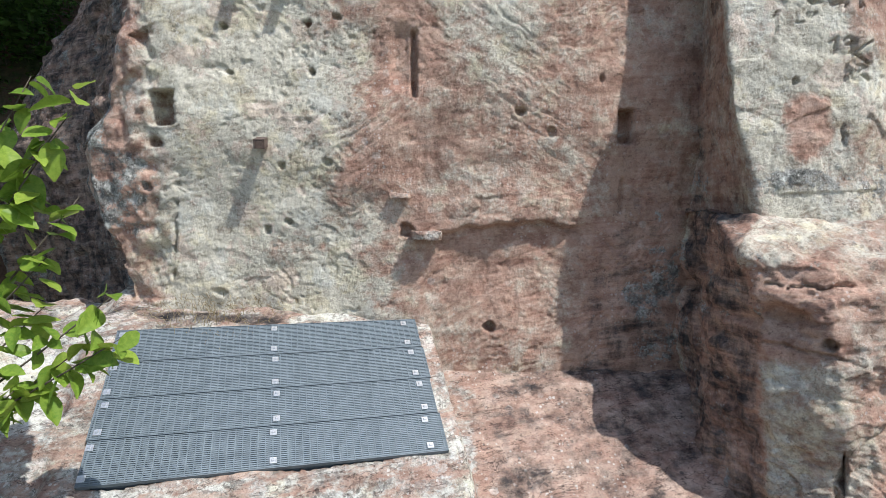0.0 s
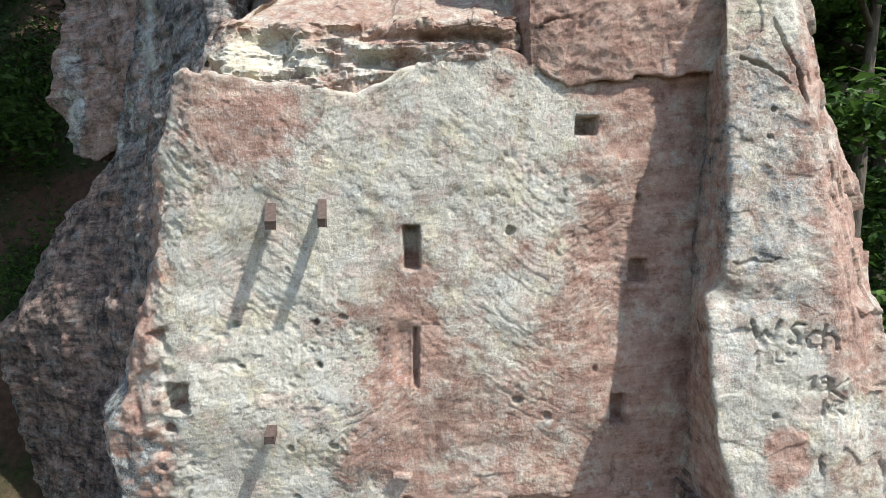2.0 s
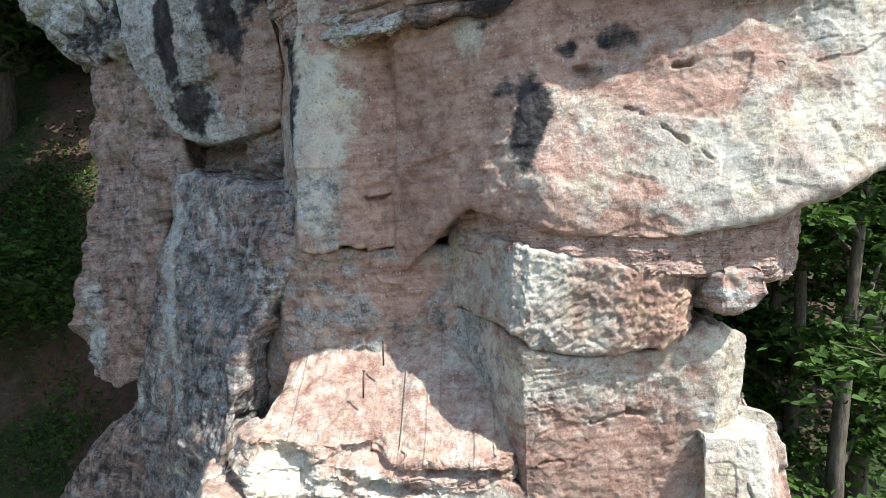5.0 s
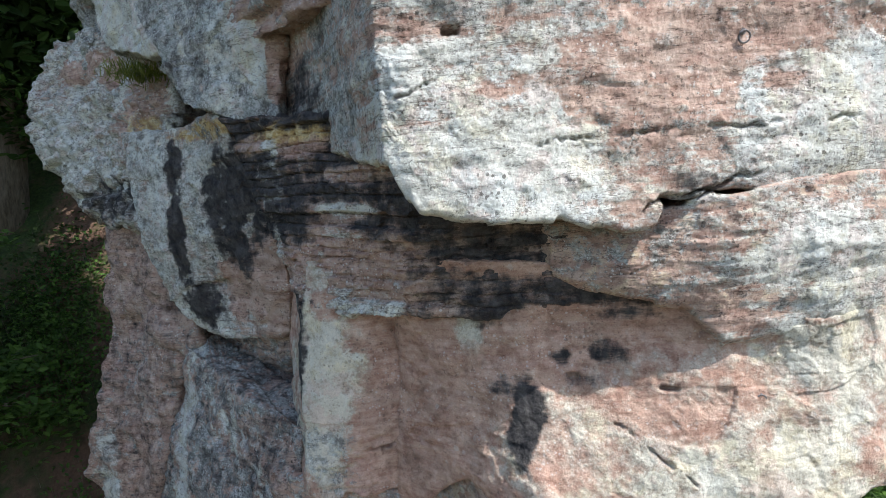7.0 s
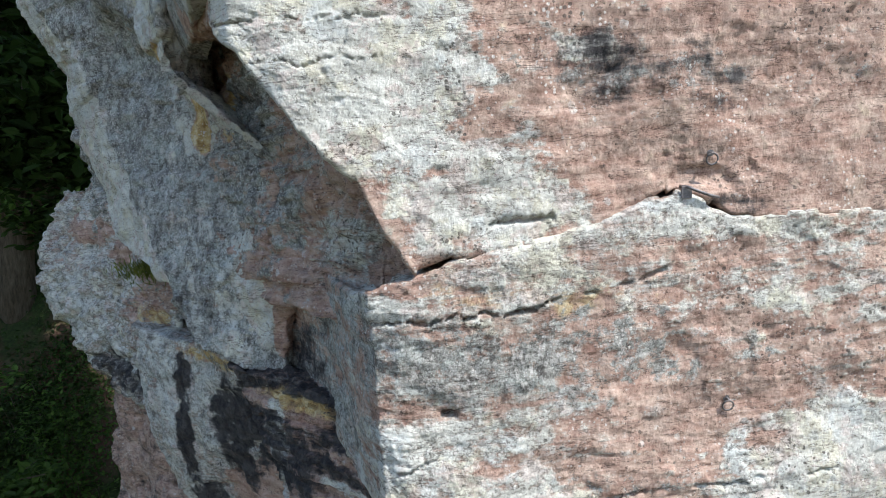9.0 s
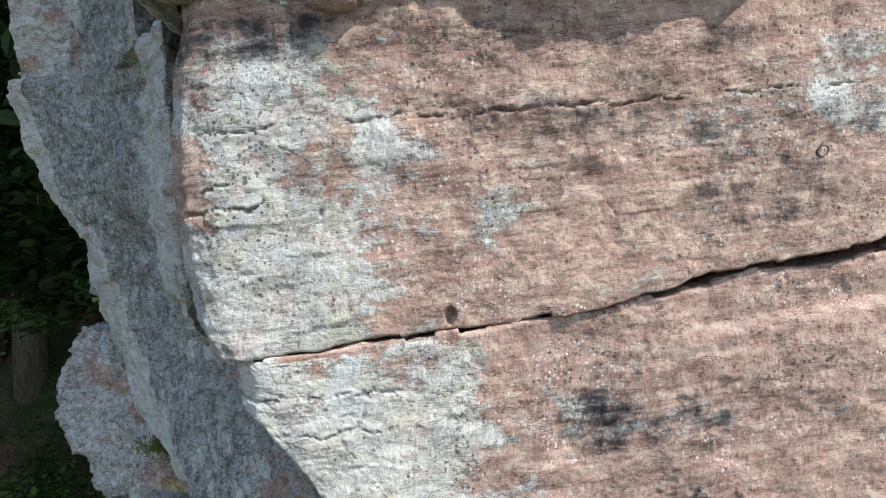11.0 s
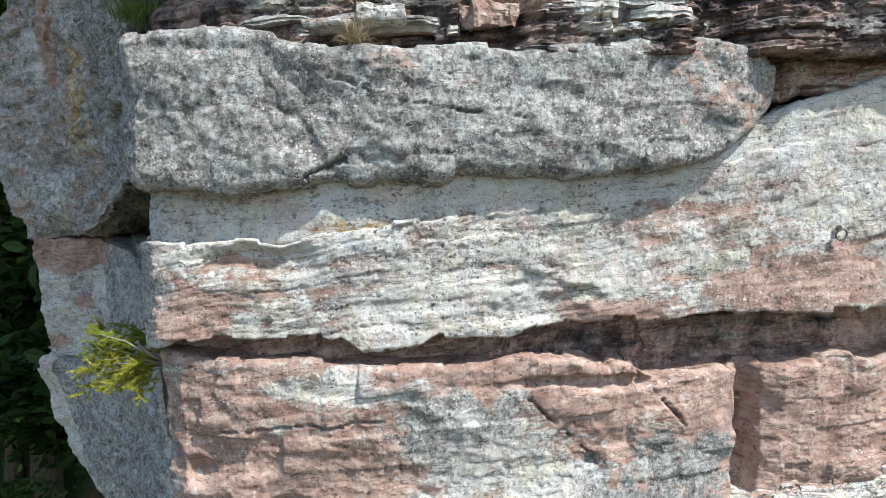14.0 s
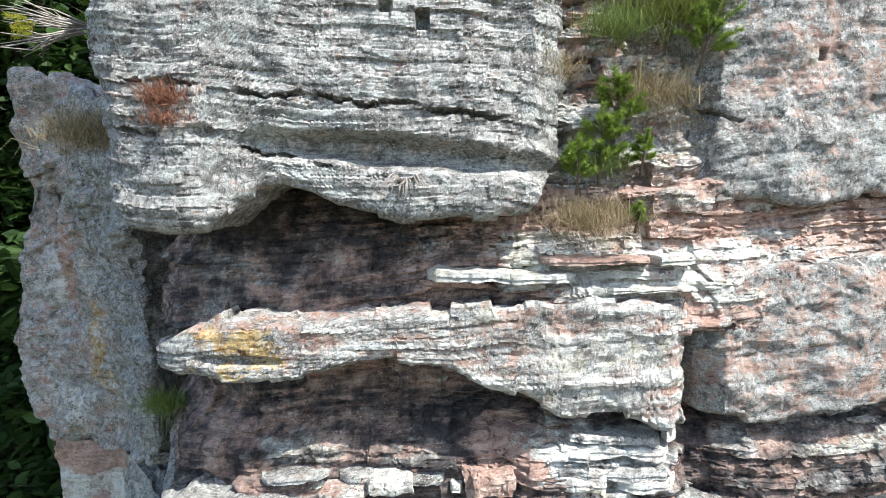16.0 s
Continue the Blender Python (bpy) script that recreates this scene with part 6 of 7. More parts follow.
def leaves(centres, size, rng, flat=0.5, shape="pointed", aim=None):
    """Folded leaf blades at the centres, each two or four faces."""
    n = len(centres)
    d = rng.normal(size=(n, 3)) if aim is None else aim + 0.5 * rng.normal(size=(n, 3))
    d[:, 2] *= flat
    d /= np.linalg.norm(d, axis=1)[:, None] + 1e-9
    up = np.array([0, 0, 1.0]) + 0.55 * rng.normal(size=(n, 3))
    side = np.cross(d, up)
    side /= np.linalg.norm(side, axis=1)[:, None] + 1e-9
    nrm = np.cross(side, d)
    s = (size * rng.uniform(0.6, 1.3, n))[:, None]
    c = np.asarray(centres)
    outline = [(-0.5, 0, 0), (-0.15, 0.27, 0.07), (0.22, 0.22, 0.05), (0.55, 0, -0.06), (0.22, -0.22, 0.05), (-0.15, -0.27, 0.07)]
    v = np.stack([c + s * (a * d + w * side + h * nrm) for a, w, h in outline], 1).reshape(-1, 3)
    i = np.arange(n)[:, None] * 6
    f = np.vstack([i + [0, 3, 2, 1], i + [0, 5, 4, 3]])
    return v, f


def sprays(rng, starts, ends, per, size, droop=0.25):
    """Leaf places along layered twigs between starts and ends."""
    t = rng.uniform(0.15, 1.05, (len(starts), per, 1))
    c = starts[:, None] * (1 - t) + ends[:, None] * t
    spread = (0.12 + 0.25 * t) * np.linalg.norm(ends - starts, axis=1)[:, None, None]
    c = c + rng.normal(size=c.shape) * spread * np.array([1, 1, 0.28])
    c[..., 2] -= droop * t[..., 0] ** 2 * np.linalg.norm(ends - starts, axis=1)[:, None]
    return c.reshape(-1, 3)


def tree(height, spread, seed, low=0.18, twigs=210, per=30, size=0.2, leaf=LEAF, label="tall leafy beech tree in the shade", lean=0.0):
    rng = np.random.default_rng(seed)
    ob = thing("tree", label, "tree", group="forest trees")
    hs = np.linspace(0, 1, 9)
    bend = np.cumsum(rng.normal(size=(9, 2)) * 0.035 * height * 0.12, 0)
    line = np.column_stack([bend[:, 0] + lean * hs * height, bend[:, 1], hs * height * 0.93 - 0.6])
    rad = 0.014 * height * (1 - 0.88 * hs) + 0.012
    mesh_of("trunk", *tube(line, rad, 9), BARK, ob, smooth_=True)
    starts, ends, limb = [], [], []
    for i in range(16):
        h = rng.uniform(low, 0.97)
        base = np.array([np.interp(h, hs, line[:, k]) for k in range(3)])
        a = rng.uniform(0, 2 * np.pi)
        reach = spread * (0.35 + 0.75 * math.sin(math.pi * min(1, (h - low) / (1 - low) * 0.8 + 0.22)))
        tip = base + np.array([math.cos(a) * reach, math.sin(a) * reach, reach * rng.uniform(0.1, 0.5)])
        mids = [base + (tip - base) * q + np.array([0, 0, 0.12 * reach * math.sin(q * 3.1)]) + rng.normal(size=3) * 0.04 * reach for q in (0, 0.3, 0.6, 1.0)]
        mids[0] = base
        mesh_of("limb", *tube(mids, [0.035 * reach * 0.5 + 0.02, 0.05, 0.03, 0.01], 6), BARK, ob, smooth_=True)
        limb.append(mids)
    for k in range(twigs):
        m_ = limb[rng.integers(len(limb))]
        q = rng.uniform(0.15, 1.0) ** 0.7 * 2.99
        i0 = int(q)
        b = m_[i0] + (m_[i0 + 1] - m_[i0]) * (q - i0)
        a = rng.normal(size=3) * np.array([1, 1, 0.35])
        a /= np.linalg.norm(a)
        starts.append(b)
        ends.append(b + a * spread * rng.uniform(0.18, 0.42))
    starts, ends = np.array(starts), np.array(ends)
    v, f = leaves(sprays(rng, starts, ends, per, size), size, rng)
    tw = join(*[tube([s, (s + e) / 2 + [0, 0, 0.02], e], [0.012, 0.008, 0.003], 3) for s, e in zip(starts[::3], ends[::3])])
    tagged(mesh_of("twigs", *tw, BARK, ob), kind="stuff")
    tagged(mesh_of("crown", v, f, leaf, ob), kind="stuff")
    return ob


def stand(ob, x, y, turn, scale=1.0):
    z = float(ground_height(np.array([x]), np.array([y]))[0])
    return pose(x, y, z - 0.1, 0, 0, turn) @ Matrix.Scale(scale, 4)


BEECH = tree(21, 4.2, 11, low=0.12, twigs=420, per=34, size=0.26)
BEECH.matrix_basis = stand(BEECH, 11.0, 15.0, 30)
YOUNG = tree(15, 3.0, 12, low=0.06, twigs=380, per=36, size=0.2, label="young leafy hornbeam with drooping sprays")
YOUNG.matrix_basis = stand(YOUNG, 7.6, 10.8, 200)
DARK = tree(25, 4.8, 13, low=0.08, twigs=480, per=34, size=0.34, leaf=LEAF_FAR, label="tall dark forest tree on the slope")
DARK.matrix_basis = stand(DARK, -14.5, 18.5, 77)
for src, spots in ((BEECH, ((14.5, 18.5, 120), (9.5, 20.5, 250), (16.5, 24.0, 10), (-15.5, 19.0, 60))),
                   (YOUNG, ((8.6, 14.0, 80), (11.2, 12.4, 300), (6.6, 14.8, 20), (9.9, 17.2, 150), (6.9, 18.5, 222))),
                   (DARK, ((-16.5, 20.5, 160), (-10.8, 21.0, 290), (-14.0, 25.0, 40), (-19.0, 26.0, 220), (-9.0, 27.0, 100), (-22, 21, 12), (-12, 31, 200), (8.0, 26.0, 190), (13.0, 29.0, 66), (19, 28, 140), (5.0, 23.0, 140), (-17, 32, 7)))):
    for x, y, turn in spots:
        copy_thing(src, stand(src, x, y, turn))
# trees added out of view, to dim the sky over the lower rear cliff
for x, y, turn in ((-10.6, 5.5, 40), (-11.6, 8.6, 110), (-10.2, 2.4, 250), (-12.5, 12.0, 310)):
    copy_thing(YOUNG, stand(YOUNG, x, y, turn))
for x, y, turn in ((-14.5, 19.0, 15), (-15.0, 20.5, 130), (-16.0, 23.0, 260), (-18.5, 18.5, 330), (-10.0, 24.0, 200)):
    copy_thing(DARK, stand(DARK, x, y, turn, 1.4))


def undergrowth(x, y, spread, count, size, leaf, label, seed):
    """Low leafy growth that hugs the slope: short stems and a mat of leaves."""
    rng = np.random.default_rng(seed)
    z0 = float(ground_height(np.array([x]), np.array([y]))[0])
    ob = thing("undergrowth", label, "undergrowth", group="hillside growth", at=(x, y, z0))
    px, py = rng.normal(size=count) * spread, rng.normal(size=count) * spread
    gz = ground_height(x + px, y + py) - z0
    h = rng.uniform(0.02, 0.4, count) * (0.5 + 0.8 * (vnoise(px * 1.3, py * 1.3, 0.5, seed) > 0))
    c = np.stack([px, py - 0.4 * h, gz + h], -1)
    stems = join(*[tube([(a, b_, g - 0.05), (a, b_ - 0.2 * k, g + 0.6 * k), (a, b_ - 0.4 * k, g + k)], [0.008, 0.006, 0.003], 3) for a, b_, g, k in zip(px[:200], py[:200], gz[:200], h[:200])])
    tagged(mesh_of("stems", *stems, BARK, ob), kind="stuff")
    tagged(mesh_of("foliage", *leaves(c, size, rng, 0.6), leaf, ob), kind="stuff")


undergrowth(-10.9, 15.6, 0.9, 2600, 0.13, LEAF, "fresh green undergrowth on the shaded slope", 71)
undergrowth(-10.2, 14.9, 0.6, 1500, 0.12, LEAF, "low green weeds below the bank", 72)
undergrowth(-11.8, 16.8, 1.0, 2200, 0.14, LEAF_FAR, "dark ferny growth higher on the slope", 73)
undergrowth(-8.6, 12.2, 0.5, 1000, 0.11, LEAF, "green weeds beside the foot of the rear cliff", 74)
undergrowth(-12.6, 15.3, 0.8, 1400, 0.13, LEAF_FAR, "dark weeds on bare soil", 75)

# ---- helpers for built things ----
def part(name, bm, mat, parent=None, label="", smooth_=False, at=None):
    me = bpy.data.meshes.new(name)
    bm.normal_update()
    bm.to_mesh(me)
    bm.free()
    if smooth_:
        me.polygons.foreach_set("use_smooth", np.ones(len(me.polygons), bool))
    me.materials.append(mat)
    ob = new(name, me)
    if parent is not None:
        ob.parent = parent
    if at is not None:
        ob.matrix_basis = at if isinstance(at, Matrix) else Matrix.Translation(at)
    if label:
        tagged(ob, label)
    return ob


def boxes(*specs, bevel=0.0):
    """A bmesh of boxes given as (x0, y0, z0, x1, y1, z1)."""
    bm = bmesh.new()
    for x0, y0, z0, x1, y1, z1 in specs:
        m = Matrix.Translation(((x0 + x1) / 2, (y0 + y1) / 2, (z0 + z1) / 2)) @ Matrix.Diagonal((x1 - x0, y1 - y0, z1 - z0, 1))
        bmesh.ops.create_cube(bm, size=1, matrix=m)
    if bevel:
        bmesh.ops.bevel(bm, geom=list(bm.edges), offset=bevel, segments=1, affect="EDGES")
    return bm


def metal_material(name, base, low, rough=0.5, metal=0.7, scale=12):
    m, nt, b = material(name, rough, metal)
    co = n_coord(nt)
    nt.links.new(n_ramp(nt, n_noise(nt, scale, 7, 0.7, co), (0.35, low), (0.65, base)), b.inputs["Base Color"])
    n_bump(nt, b, (n_noise(nt, 60, 4, 0.6, co), 0.3, 0.004))
    return m


GALVANISED = metal_material("galvanised_steel", (0.17, 0.21, 0.235), (0.11, 0.14, 0.16), 0.6, 0.3)
BRIGHT = metal_material("bright_zinc", (0.75, 0.77, 0.79), (0.55, 0.57, 0.6), 0.35, 0.8)
RUST = metal_material("rusty_iron", (0.15, 0.105, 0.085), (0.07, 0.05, 0.04), 0.8, 0.25, 30)
IRON = metal_material("weathered_iron", (0.22, 0.21, 0.21), (0.10, 0.09, 0.09), 0.6, 0.6, 40)

# ---- the apron of rock in front of the wall ----
ax, ay = np.arange(-5.6, 2.6, 0.018), np.arange(2.2, 5.4, 0.018)
AX, AY = np.meshgrid(ax, ay)


def apron_height(x, y):
    # a and w: along and down the slope of the cover that lies over the shaft
    dx, dy = x + 2.44, y - 4.32
    a = (dx * -0.819 - dy * 0.211) / (0.965 * -0.819 - 0.263 * 0.211)
    w = (dy - 0.263 * a) / -0.819
    rim = 2.885 - 0.021 * a - 0.534 * np.maximum(w, 0) + 0.15 * np.maximum(-w, 0)
    floor = 2.38 - 0.52 * (5.0 - y) - 0.05 * (x - 0.4)
    k = smooth(a, 2.40, 2.52)
    z = rim * (1 - k) + floor * k
    shaft = smooth(a, 0.05, 0.1) * (1 - smooth(a, 2.18, 2.23)) * smooth(w, 0.05, 0.1) * (1 - smooth(w, 1.19, 1.25))
    z = z - 0.8 * shaft
    left = smooth(-a, 0.15, 0.3)
    z = z - 0.12 * left + 0.10 * left * fbm(x * 1.8, y * 1.8, 0.2, 4, 402)
    bl = vnoise(np.floor(x * 3.1 + 0.4 * vnoise(x * 2, y * 2, 0, 404)), np.floor(y * 3.7), 0.5, 403)
    front = smooth(w, 1.3, 1.42) * (1 - k)
    return z + 0.05 * bl * np.maximum(left, front) - 0.16 * front * smooth(w, 1.35, 1.8) + 0.022 * fbm(x * 5, y * 5, 0.8, 5, 405) + 0.02 * fbm(x * 1.4, y * 1.4, 2.8, 2, 406)


AT = np.zeros(AX.shape + (4,))
aw = 0.6 * fbm(AX * 2, AY * 2, 0.3, 4, 411)
AT[..., 0] = 0.5 - 0.42 * smooth(AX, 0.2, 0.35) + 0.25 * patch(AX, AY, -4.0, 3.4, 1.2, 1.2, aw)
AT[..., 1] = 0.15
AT[..., 3] = 0.25 * smooth(-AX, 2.7, 3.0)
AT[..., 2] = 0.22 + 0.18 * smooth(AX, 0.2, 0.5) + 0.4 * patch(AX, AY, -1.9, 4.8, 0.7, 0.1, aw)
tagged(sheet("apron", AX, AY, apron_height(AX, AY), AT, STONE, None), "sloping rock apron with rubble below the wall", "rock floor", "", "structure")

# ---- the grating over the shaft ----
grate = thing("grating_cover", "sloping galvanised steel grating cover over a rock shaft", "grating")
U = Vector((0.965, 0.263, -0.021)).normalized()
V = Vector((0.211, -0.819, -0.534)).normalized()
N = U.cross(V).normalized() * -1
LONG, DEEP, PANELS = 2.28, 1.285, 4
frame_m = Matrix((U, V, -U.cross(V).normalized())).transposed().to_4x4()
grate.matrix_basis = Matrix.Translation((-2.44, 4.32, 2.935)) @ frame_m
each = DEEP / PANELS


def panel_mesh():
    """One panel: edge strips, close bearing bars and cross bars."""
    bars = [(0.0, y, -0.03, LONG, y + 0.006, 0.0) for y in (0.004, each - 0.010)] + [(x, 0.004, -0.03, x + 0.006, each - 0.004, 0.0) for x in (0.0, LONG - 0.006)]
    n = int((each - 0.02) / 0.0145)
    bars += [(0.006, 0.012 + (i + 0.5) * (each - 0.024) / n - 0.0052, -0.026, LONG - 0.006, 0.012 + (i + 0.5) * (each - 0.024) / n + 0.0052, -0.002) for i in range(n)]
    c = int(LONG / 0.047)
    bars += [((i + 0.5) * LONG / c - 0.004, 0.008, -0.012, (i + 0.5) * LONG / c + 0.004, each - 0.008, 0.0006) for i in range(c)]
    verts, faces = [], []
    for x0, y0, z0, x1, y1, z1 in bars:
        k = len(verts)
        verts += [(x0, y0, z0), (x1, y0, z0), (x1, y1, z0), (x0, y1, z0), (x0, y0, z1), (x1, y0, z1), (x1, y1, z1), (x0, y1, z1)]
        faces += [[k + a for a in q] for q in ((3, 2, 1, 0), (4, 5, 6, 7), (0, 1, 5, 4), (1, 2, 6, 5), (2, 3, 7, 6), (3, 0, 4, 7))]
    return verts, faces


pv, pf = panel_mesh()
first = mesh_of("grating_panel", pv, pf, GALVANISED, grate)
for i in range(1, PANELS):
    o = new("grating_panel", first.data)
    o.parent, o.location = grate, (0.012 * (i % 2), i * each, 0)
clip_me = None
for x in (0.045, 1.14, LONG - 0.1):
    for i in range(PANELS):
        for y in (0.055, each - 0.055):
            if clip_me is None:
                bm = boxes((-0.023, -0.023, 0.001, 0.023, 0.023, 0.007), (-0.009, -0.009, 0.007, 0.009, 0.009, 0.014), bevel=0.002)
                clip_me = part("clip", bm, BRIGHT, grate, "bright zinc clip", at=(x, y, 0)).data
            else:
                o = new("clip", clip_me)
                o.parent, o.location = grate, (x + 0.01 * ((i * 7) % 3 - 1), i * each + y, 0)
for y0, y1 in ((0.03, 0.09), (DEEP - 0.08, DEEP - 0.02)):
    part("beam", boxes((0.0, y0, -0.10, LONG - 0.03, y1, -0.032), bevel=0.003), GALVANISED, grate)
for x in (0.02, 1.1, LONG - 0.12):
    part("bearer", boxes((x, 0.02, -0.095, x + 0.06, DEEP - 0.01, -0.033), bevel=0.003), GALVANISED, grate)
for x in (1.1, 0.05, LONG - 0.1):
    part("leg", boxes((x, DEEP - 0.075, -0.55, x + 0.05, DEEP - 0.025, -0.1), bevel=0.003), GALVANISED, grate)


# ---- ironwork in the rock ----
def bracket(x, y, z, reach, width, turn=0.0, droop=0.0):
    ob = thing("bracket", "short rusty steel channel let into the rock wall", "bracket", group="wall brackets", at=(x, y, z))
    ob.rotation_euler = (radians(droop), 0, radians(turn))
    t = 0.008
    part("channel", boxes((-width / 2, -reach, 0.035, width / 2, 0.12, 0.035 + t), (-width / 2, -reach, -0.035, -width / 2 + t, 0.12, 0.0345), (width / 2 - t, -reach, -0.035, width / 2, 0.12, 0.0345), bevel=0.001), RUST, ob)
    part("end_plate", boxes((-width / 2 + t + 0.001, -reach + 0.002, -0.03, width / 2 - t - 0.001, -reach + 0.009, 0.0335), bevel=0.001), RUST, ob)
    return ob


bracket(-1.41, 4.80, 6.25, 0.34, 0.085, 15, 20)
bracket(-0.99, 4.80, 6.27, 0.34, 0.07, 11, 20)
bracket(-1.47, 4.84, 4.36, 0.16, 0.085, 8, 10)


def peg(x, y, z, h, lean):
    ob = thing("iron_peg", "thin rusty iron peg standing in the ledge", "peg", group="iron pegs", at=(x, y, z))
    ob.rotation_euler = (radians(lean), radians(lean * 0.4), 0)
    mesh_of("shaft", *tube([(0, 0, -0.1), (0, 0, h * 0.5), (0.004, 0, h)], [0.009, 0.009, 0.008], 8), RUST, ob, smooth_=True)
    mesh_of("head", *tube([(0.004, 0, h - 0.004), (0.004, 0, h + 0.014)], [0.013, 0.012], 8), RUST, ob)


peg(-0.79, 5.30, 8.22, 0.16, 3)
peg(-0.63, 5.58, 8.45, 0.13, -4)


def ring_bolt(x, y, z, r=0.042):
    ob = thing("ring_bolt", "weathered iron ring bolt drilled into the rock", "ring bolt", group="climbing rings", at=(x, y, z))
    ang = np.linspace(0, 2 * np.pi, 25)
    mesh_of("ring", *tube([(r * math.sin(a), -0.035 - 0.01 * math.cos(a), -r + r * math.cos(a) - 0.004) for a in ang], [0.007] * 25, 8), IRON, ob, smooth_=True)
    mesh_of("stud", *tube([(0, 0.08, 0), (0, -0.03, 0), (0, -0.045, 0)], [0.012, 0.012, 0.009], 10), IRON, ob, smooth_=True)
    mesh_of("washer", *tube([(0, 0.004, 0), (0, -0.004, 0)], [0.026, 0.026], 12), IRON, ob)


for x, y, z in ((2.2, 4.44, 13.88), (2.54, 4.56, 11.06), (1.98, 4.43, 15.79), (2.82, 4.52, 18.57), (2.93, 4.42, 22.47)):
    ring_bolt(x, y + 0.035, z)
clamp = thing("steel_clamp", "bent bare steel clamp in a crack of the cliff", "clamp", at=(1.84, 4.38, 15.49))
mesh_of("bar", *tube([(-0.07, 0.1, 0.05), (-0.06, -0.02, 0.045), (0.0, -0.03, 0.02), (0.12, -0.02, -0.02), (0.2, 0.05, -0.03)], [0.012] * 5, 7), IRON, clamp, smooth_=True)
part("plate", boxes((-0.10, -0.006, -0.04, -0.02, 0.004, 0.05), bevel=0.002), IRON, clamp)


# ---- loose stones ----
def stone(x, y, z, sx, sy, sz, seed, tone, label, turn=0.0):
    bm = bmesh.new()
    bmesh.ops.create_cube(bm, size=1)
    bmesh.ops.subdivide_edges(bm, edges=list(bm.edges), cuts=11, use_grid_fill=True)
    me = bpy.data.meshes.new("loose_stone")
    bm.to_mesh(me)
    bm.free()
    co = np.zeros(len(me.vertices) * 3)
    me.vertices.foreach_get("co", co)
    co = co.reshape(-1, 3)
    rnd = 0.8 + 0.17 / np.maximum(np.linalg.norm(co, axis=1, keepdims=True) * 1.25, 0.4)
    co = co * rnd * np.array([sx, sy, sz])
    q = co * 9 + seed * 3.3
    co = co + 0.11 * min(sx, sy, sz) * 2 * np.stack([fbm(q[:, 0], q[:, 1], q[:, 2], 4, seed + i) for i in range(3)], -1)
    me.vertices.foreach_set("co", co.ravel())
    a = me.attributes.new("tone", "FLOAT_COLOR", "POINT")
    a.data.foreach_set("color", np.tile(np.array(tone, np.float32), len(co)))
    me.materials.append(STONE)
    ob = tagged(new("loose_stone", me), label, "stone", "loose stones")
    ob.matrix_basis = pose(x, y, z, 0, 0, turn)


stone(-0.14, 4.93, 3.60, 0.24, 0.2, 0.075, 1, (0.35, 0.1, 0, 0), "flat pinkish stone wedged under the cut lip")
stone(-0.36, 4.94, 3.93, 0.16, 0.16, 0.05, 2, (0.1, 0, 0, 0), "small red stone wedged in a slot")
stone(-0.62, 4.12, 24.0, 0.34, 0.3, 0.1, 3, (0.8, 0, 0, 0.1), "white flat slab lying on the grey block", 6)
stone(-0.98, 4.12, 23.93, 0.36, 0.3, 0.06, 4, (0.5, 0.3, 0, 0), "thin ochre slab lying on the grey block", -5)
stone(0.15, 4.16, 24.0, 0.36, 0.3, 0.14, 5, (0.05, 0, 0, 0), "broken red slab in the recess", 10)

# ---- plants ----
NEEDLE = leaf_material("young_needle", (0.10, 0.17, 0.03), (0.30, 0.40, 0.06))
YELLOW = leaf_material("yellow_needle", (0.26, 0.28, 0.03), (0.52, 0.50, 0.08))
DRY = leaf_material("dry_grass", (0.20, 0.15, 0.08), (0.45, 0.37, 0.22))
GREEN = leaf_material("grass", (0.08, 0.13, 0.03), (0.24, 0.30, 0.08))
RUSTY = leaf_material("rusty_leaf", (0.20, 0.09, 0.05), (0.38, 0.20, 0.13))
MOSS = leaf_material("moss_leaf", (0.07, 0.09, 0.015), (0.20, 0.22, 0.04))
DEAD = metal_material("dead_wood", (0.45, 0.41, 0.36), (0.25, 0.22, 0.19), 0.85, 0.0, 20)


def blades(root, n, length, width, rng, droop=0.5, spread=0.05, aim=(0, -0.3, 1)):
    base = np.array(root) + rng.normal(size=(n, 3)) * spread * np.array([1, 0.6, 0.3])
    d = np.array(aim) + 0.55 * rng.normal(size=(n, 3))
    d /= np.linalg.norm(d, axis=1)[:, None]
    L = (length * rng.uniform(0.4, 1.15, n))[:, None]
    side = np.cross(d, rng.normal(size=(n, 3)))
    side *= width / (np.linalg.norm(side, axis=1)[:, None] + 1e-9)
    mid = base + d * L * 0.55
    tip = base + d * L + np.array([0, 0, -1]) * droop * L * rng.uniform(0.2, 1, (n, 1))
    v = np.stack([base - side, base + side, mid + side * 0.8, mid - side * 0.8, tip], 1).reshape(-1, 3)
    i = np.arange(n) * 5
    return v, [[a, a + 1, a + 2, a + 3] for a in i] + [[a + 3, a + 2, a + 4] for a in i]


def tuft(x, y, z, n, length, mat, label, seed, width=0.003, droop=0.5, spread=0.05, aim=(0, -0.4, 1), name="grass_tuft", cat="grass"):
    rng = np.random.default_rng(seed)
    v, f = blades((0, 0, 0), n, length, width, rng, droop, spread, aim)
    ob = mesh_of(name, v, f, mat, at=(x, y, z))
    return tagged(ob, label, cat, kind="stuff" if cat == "moss" else "")


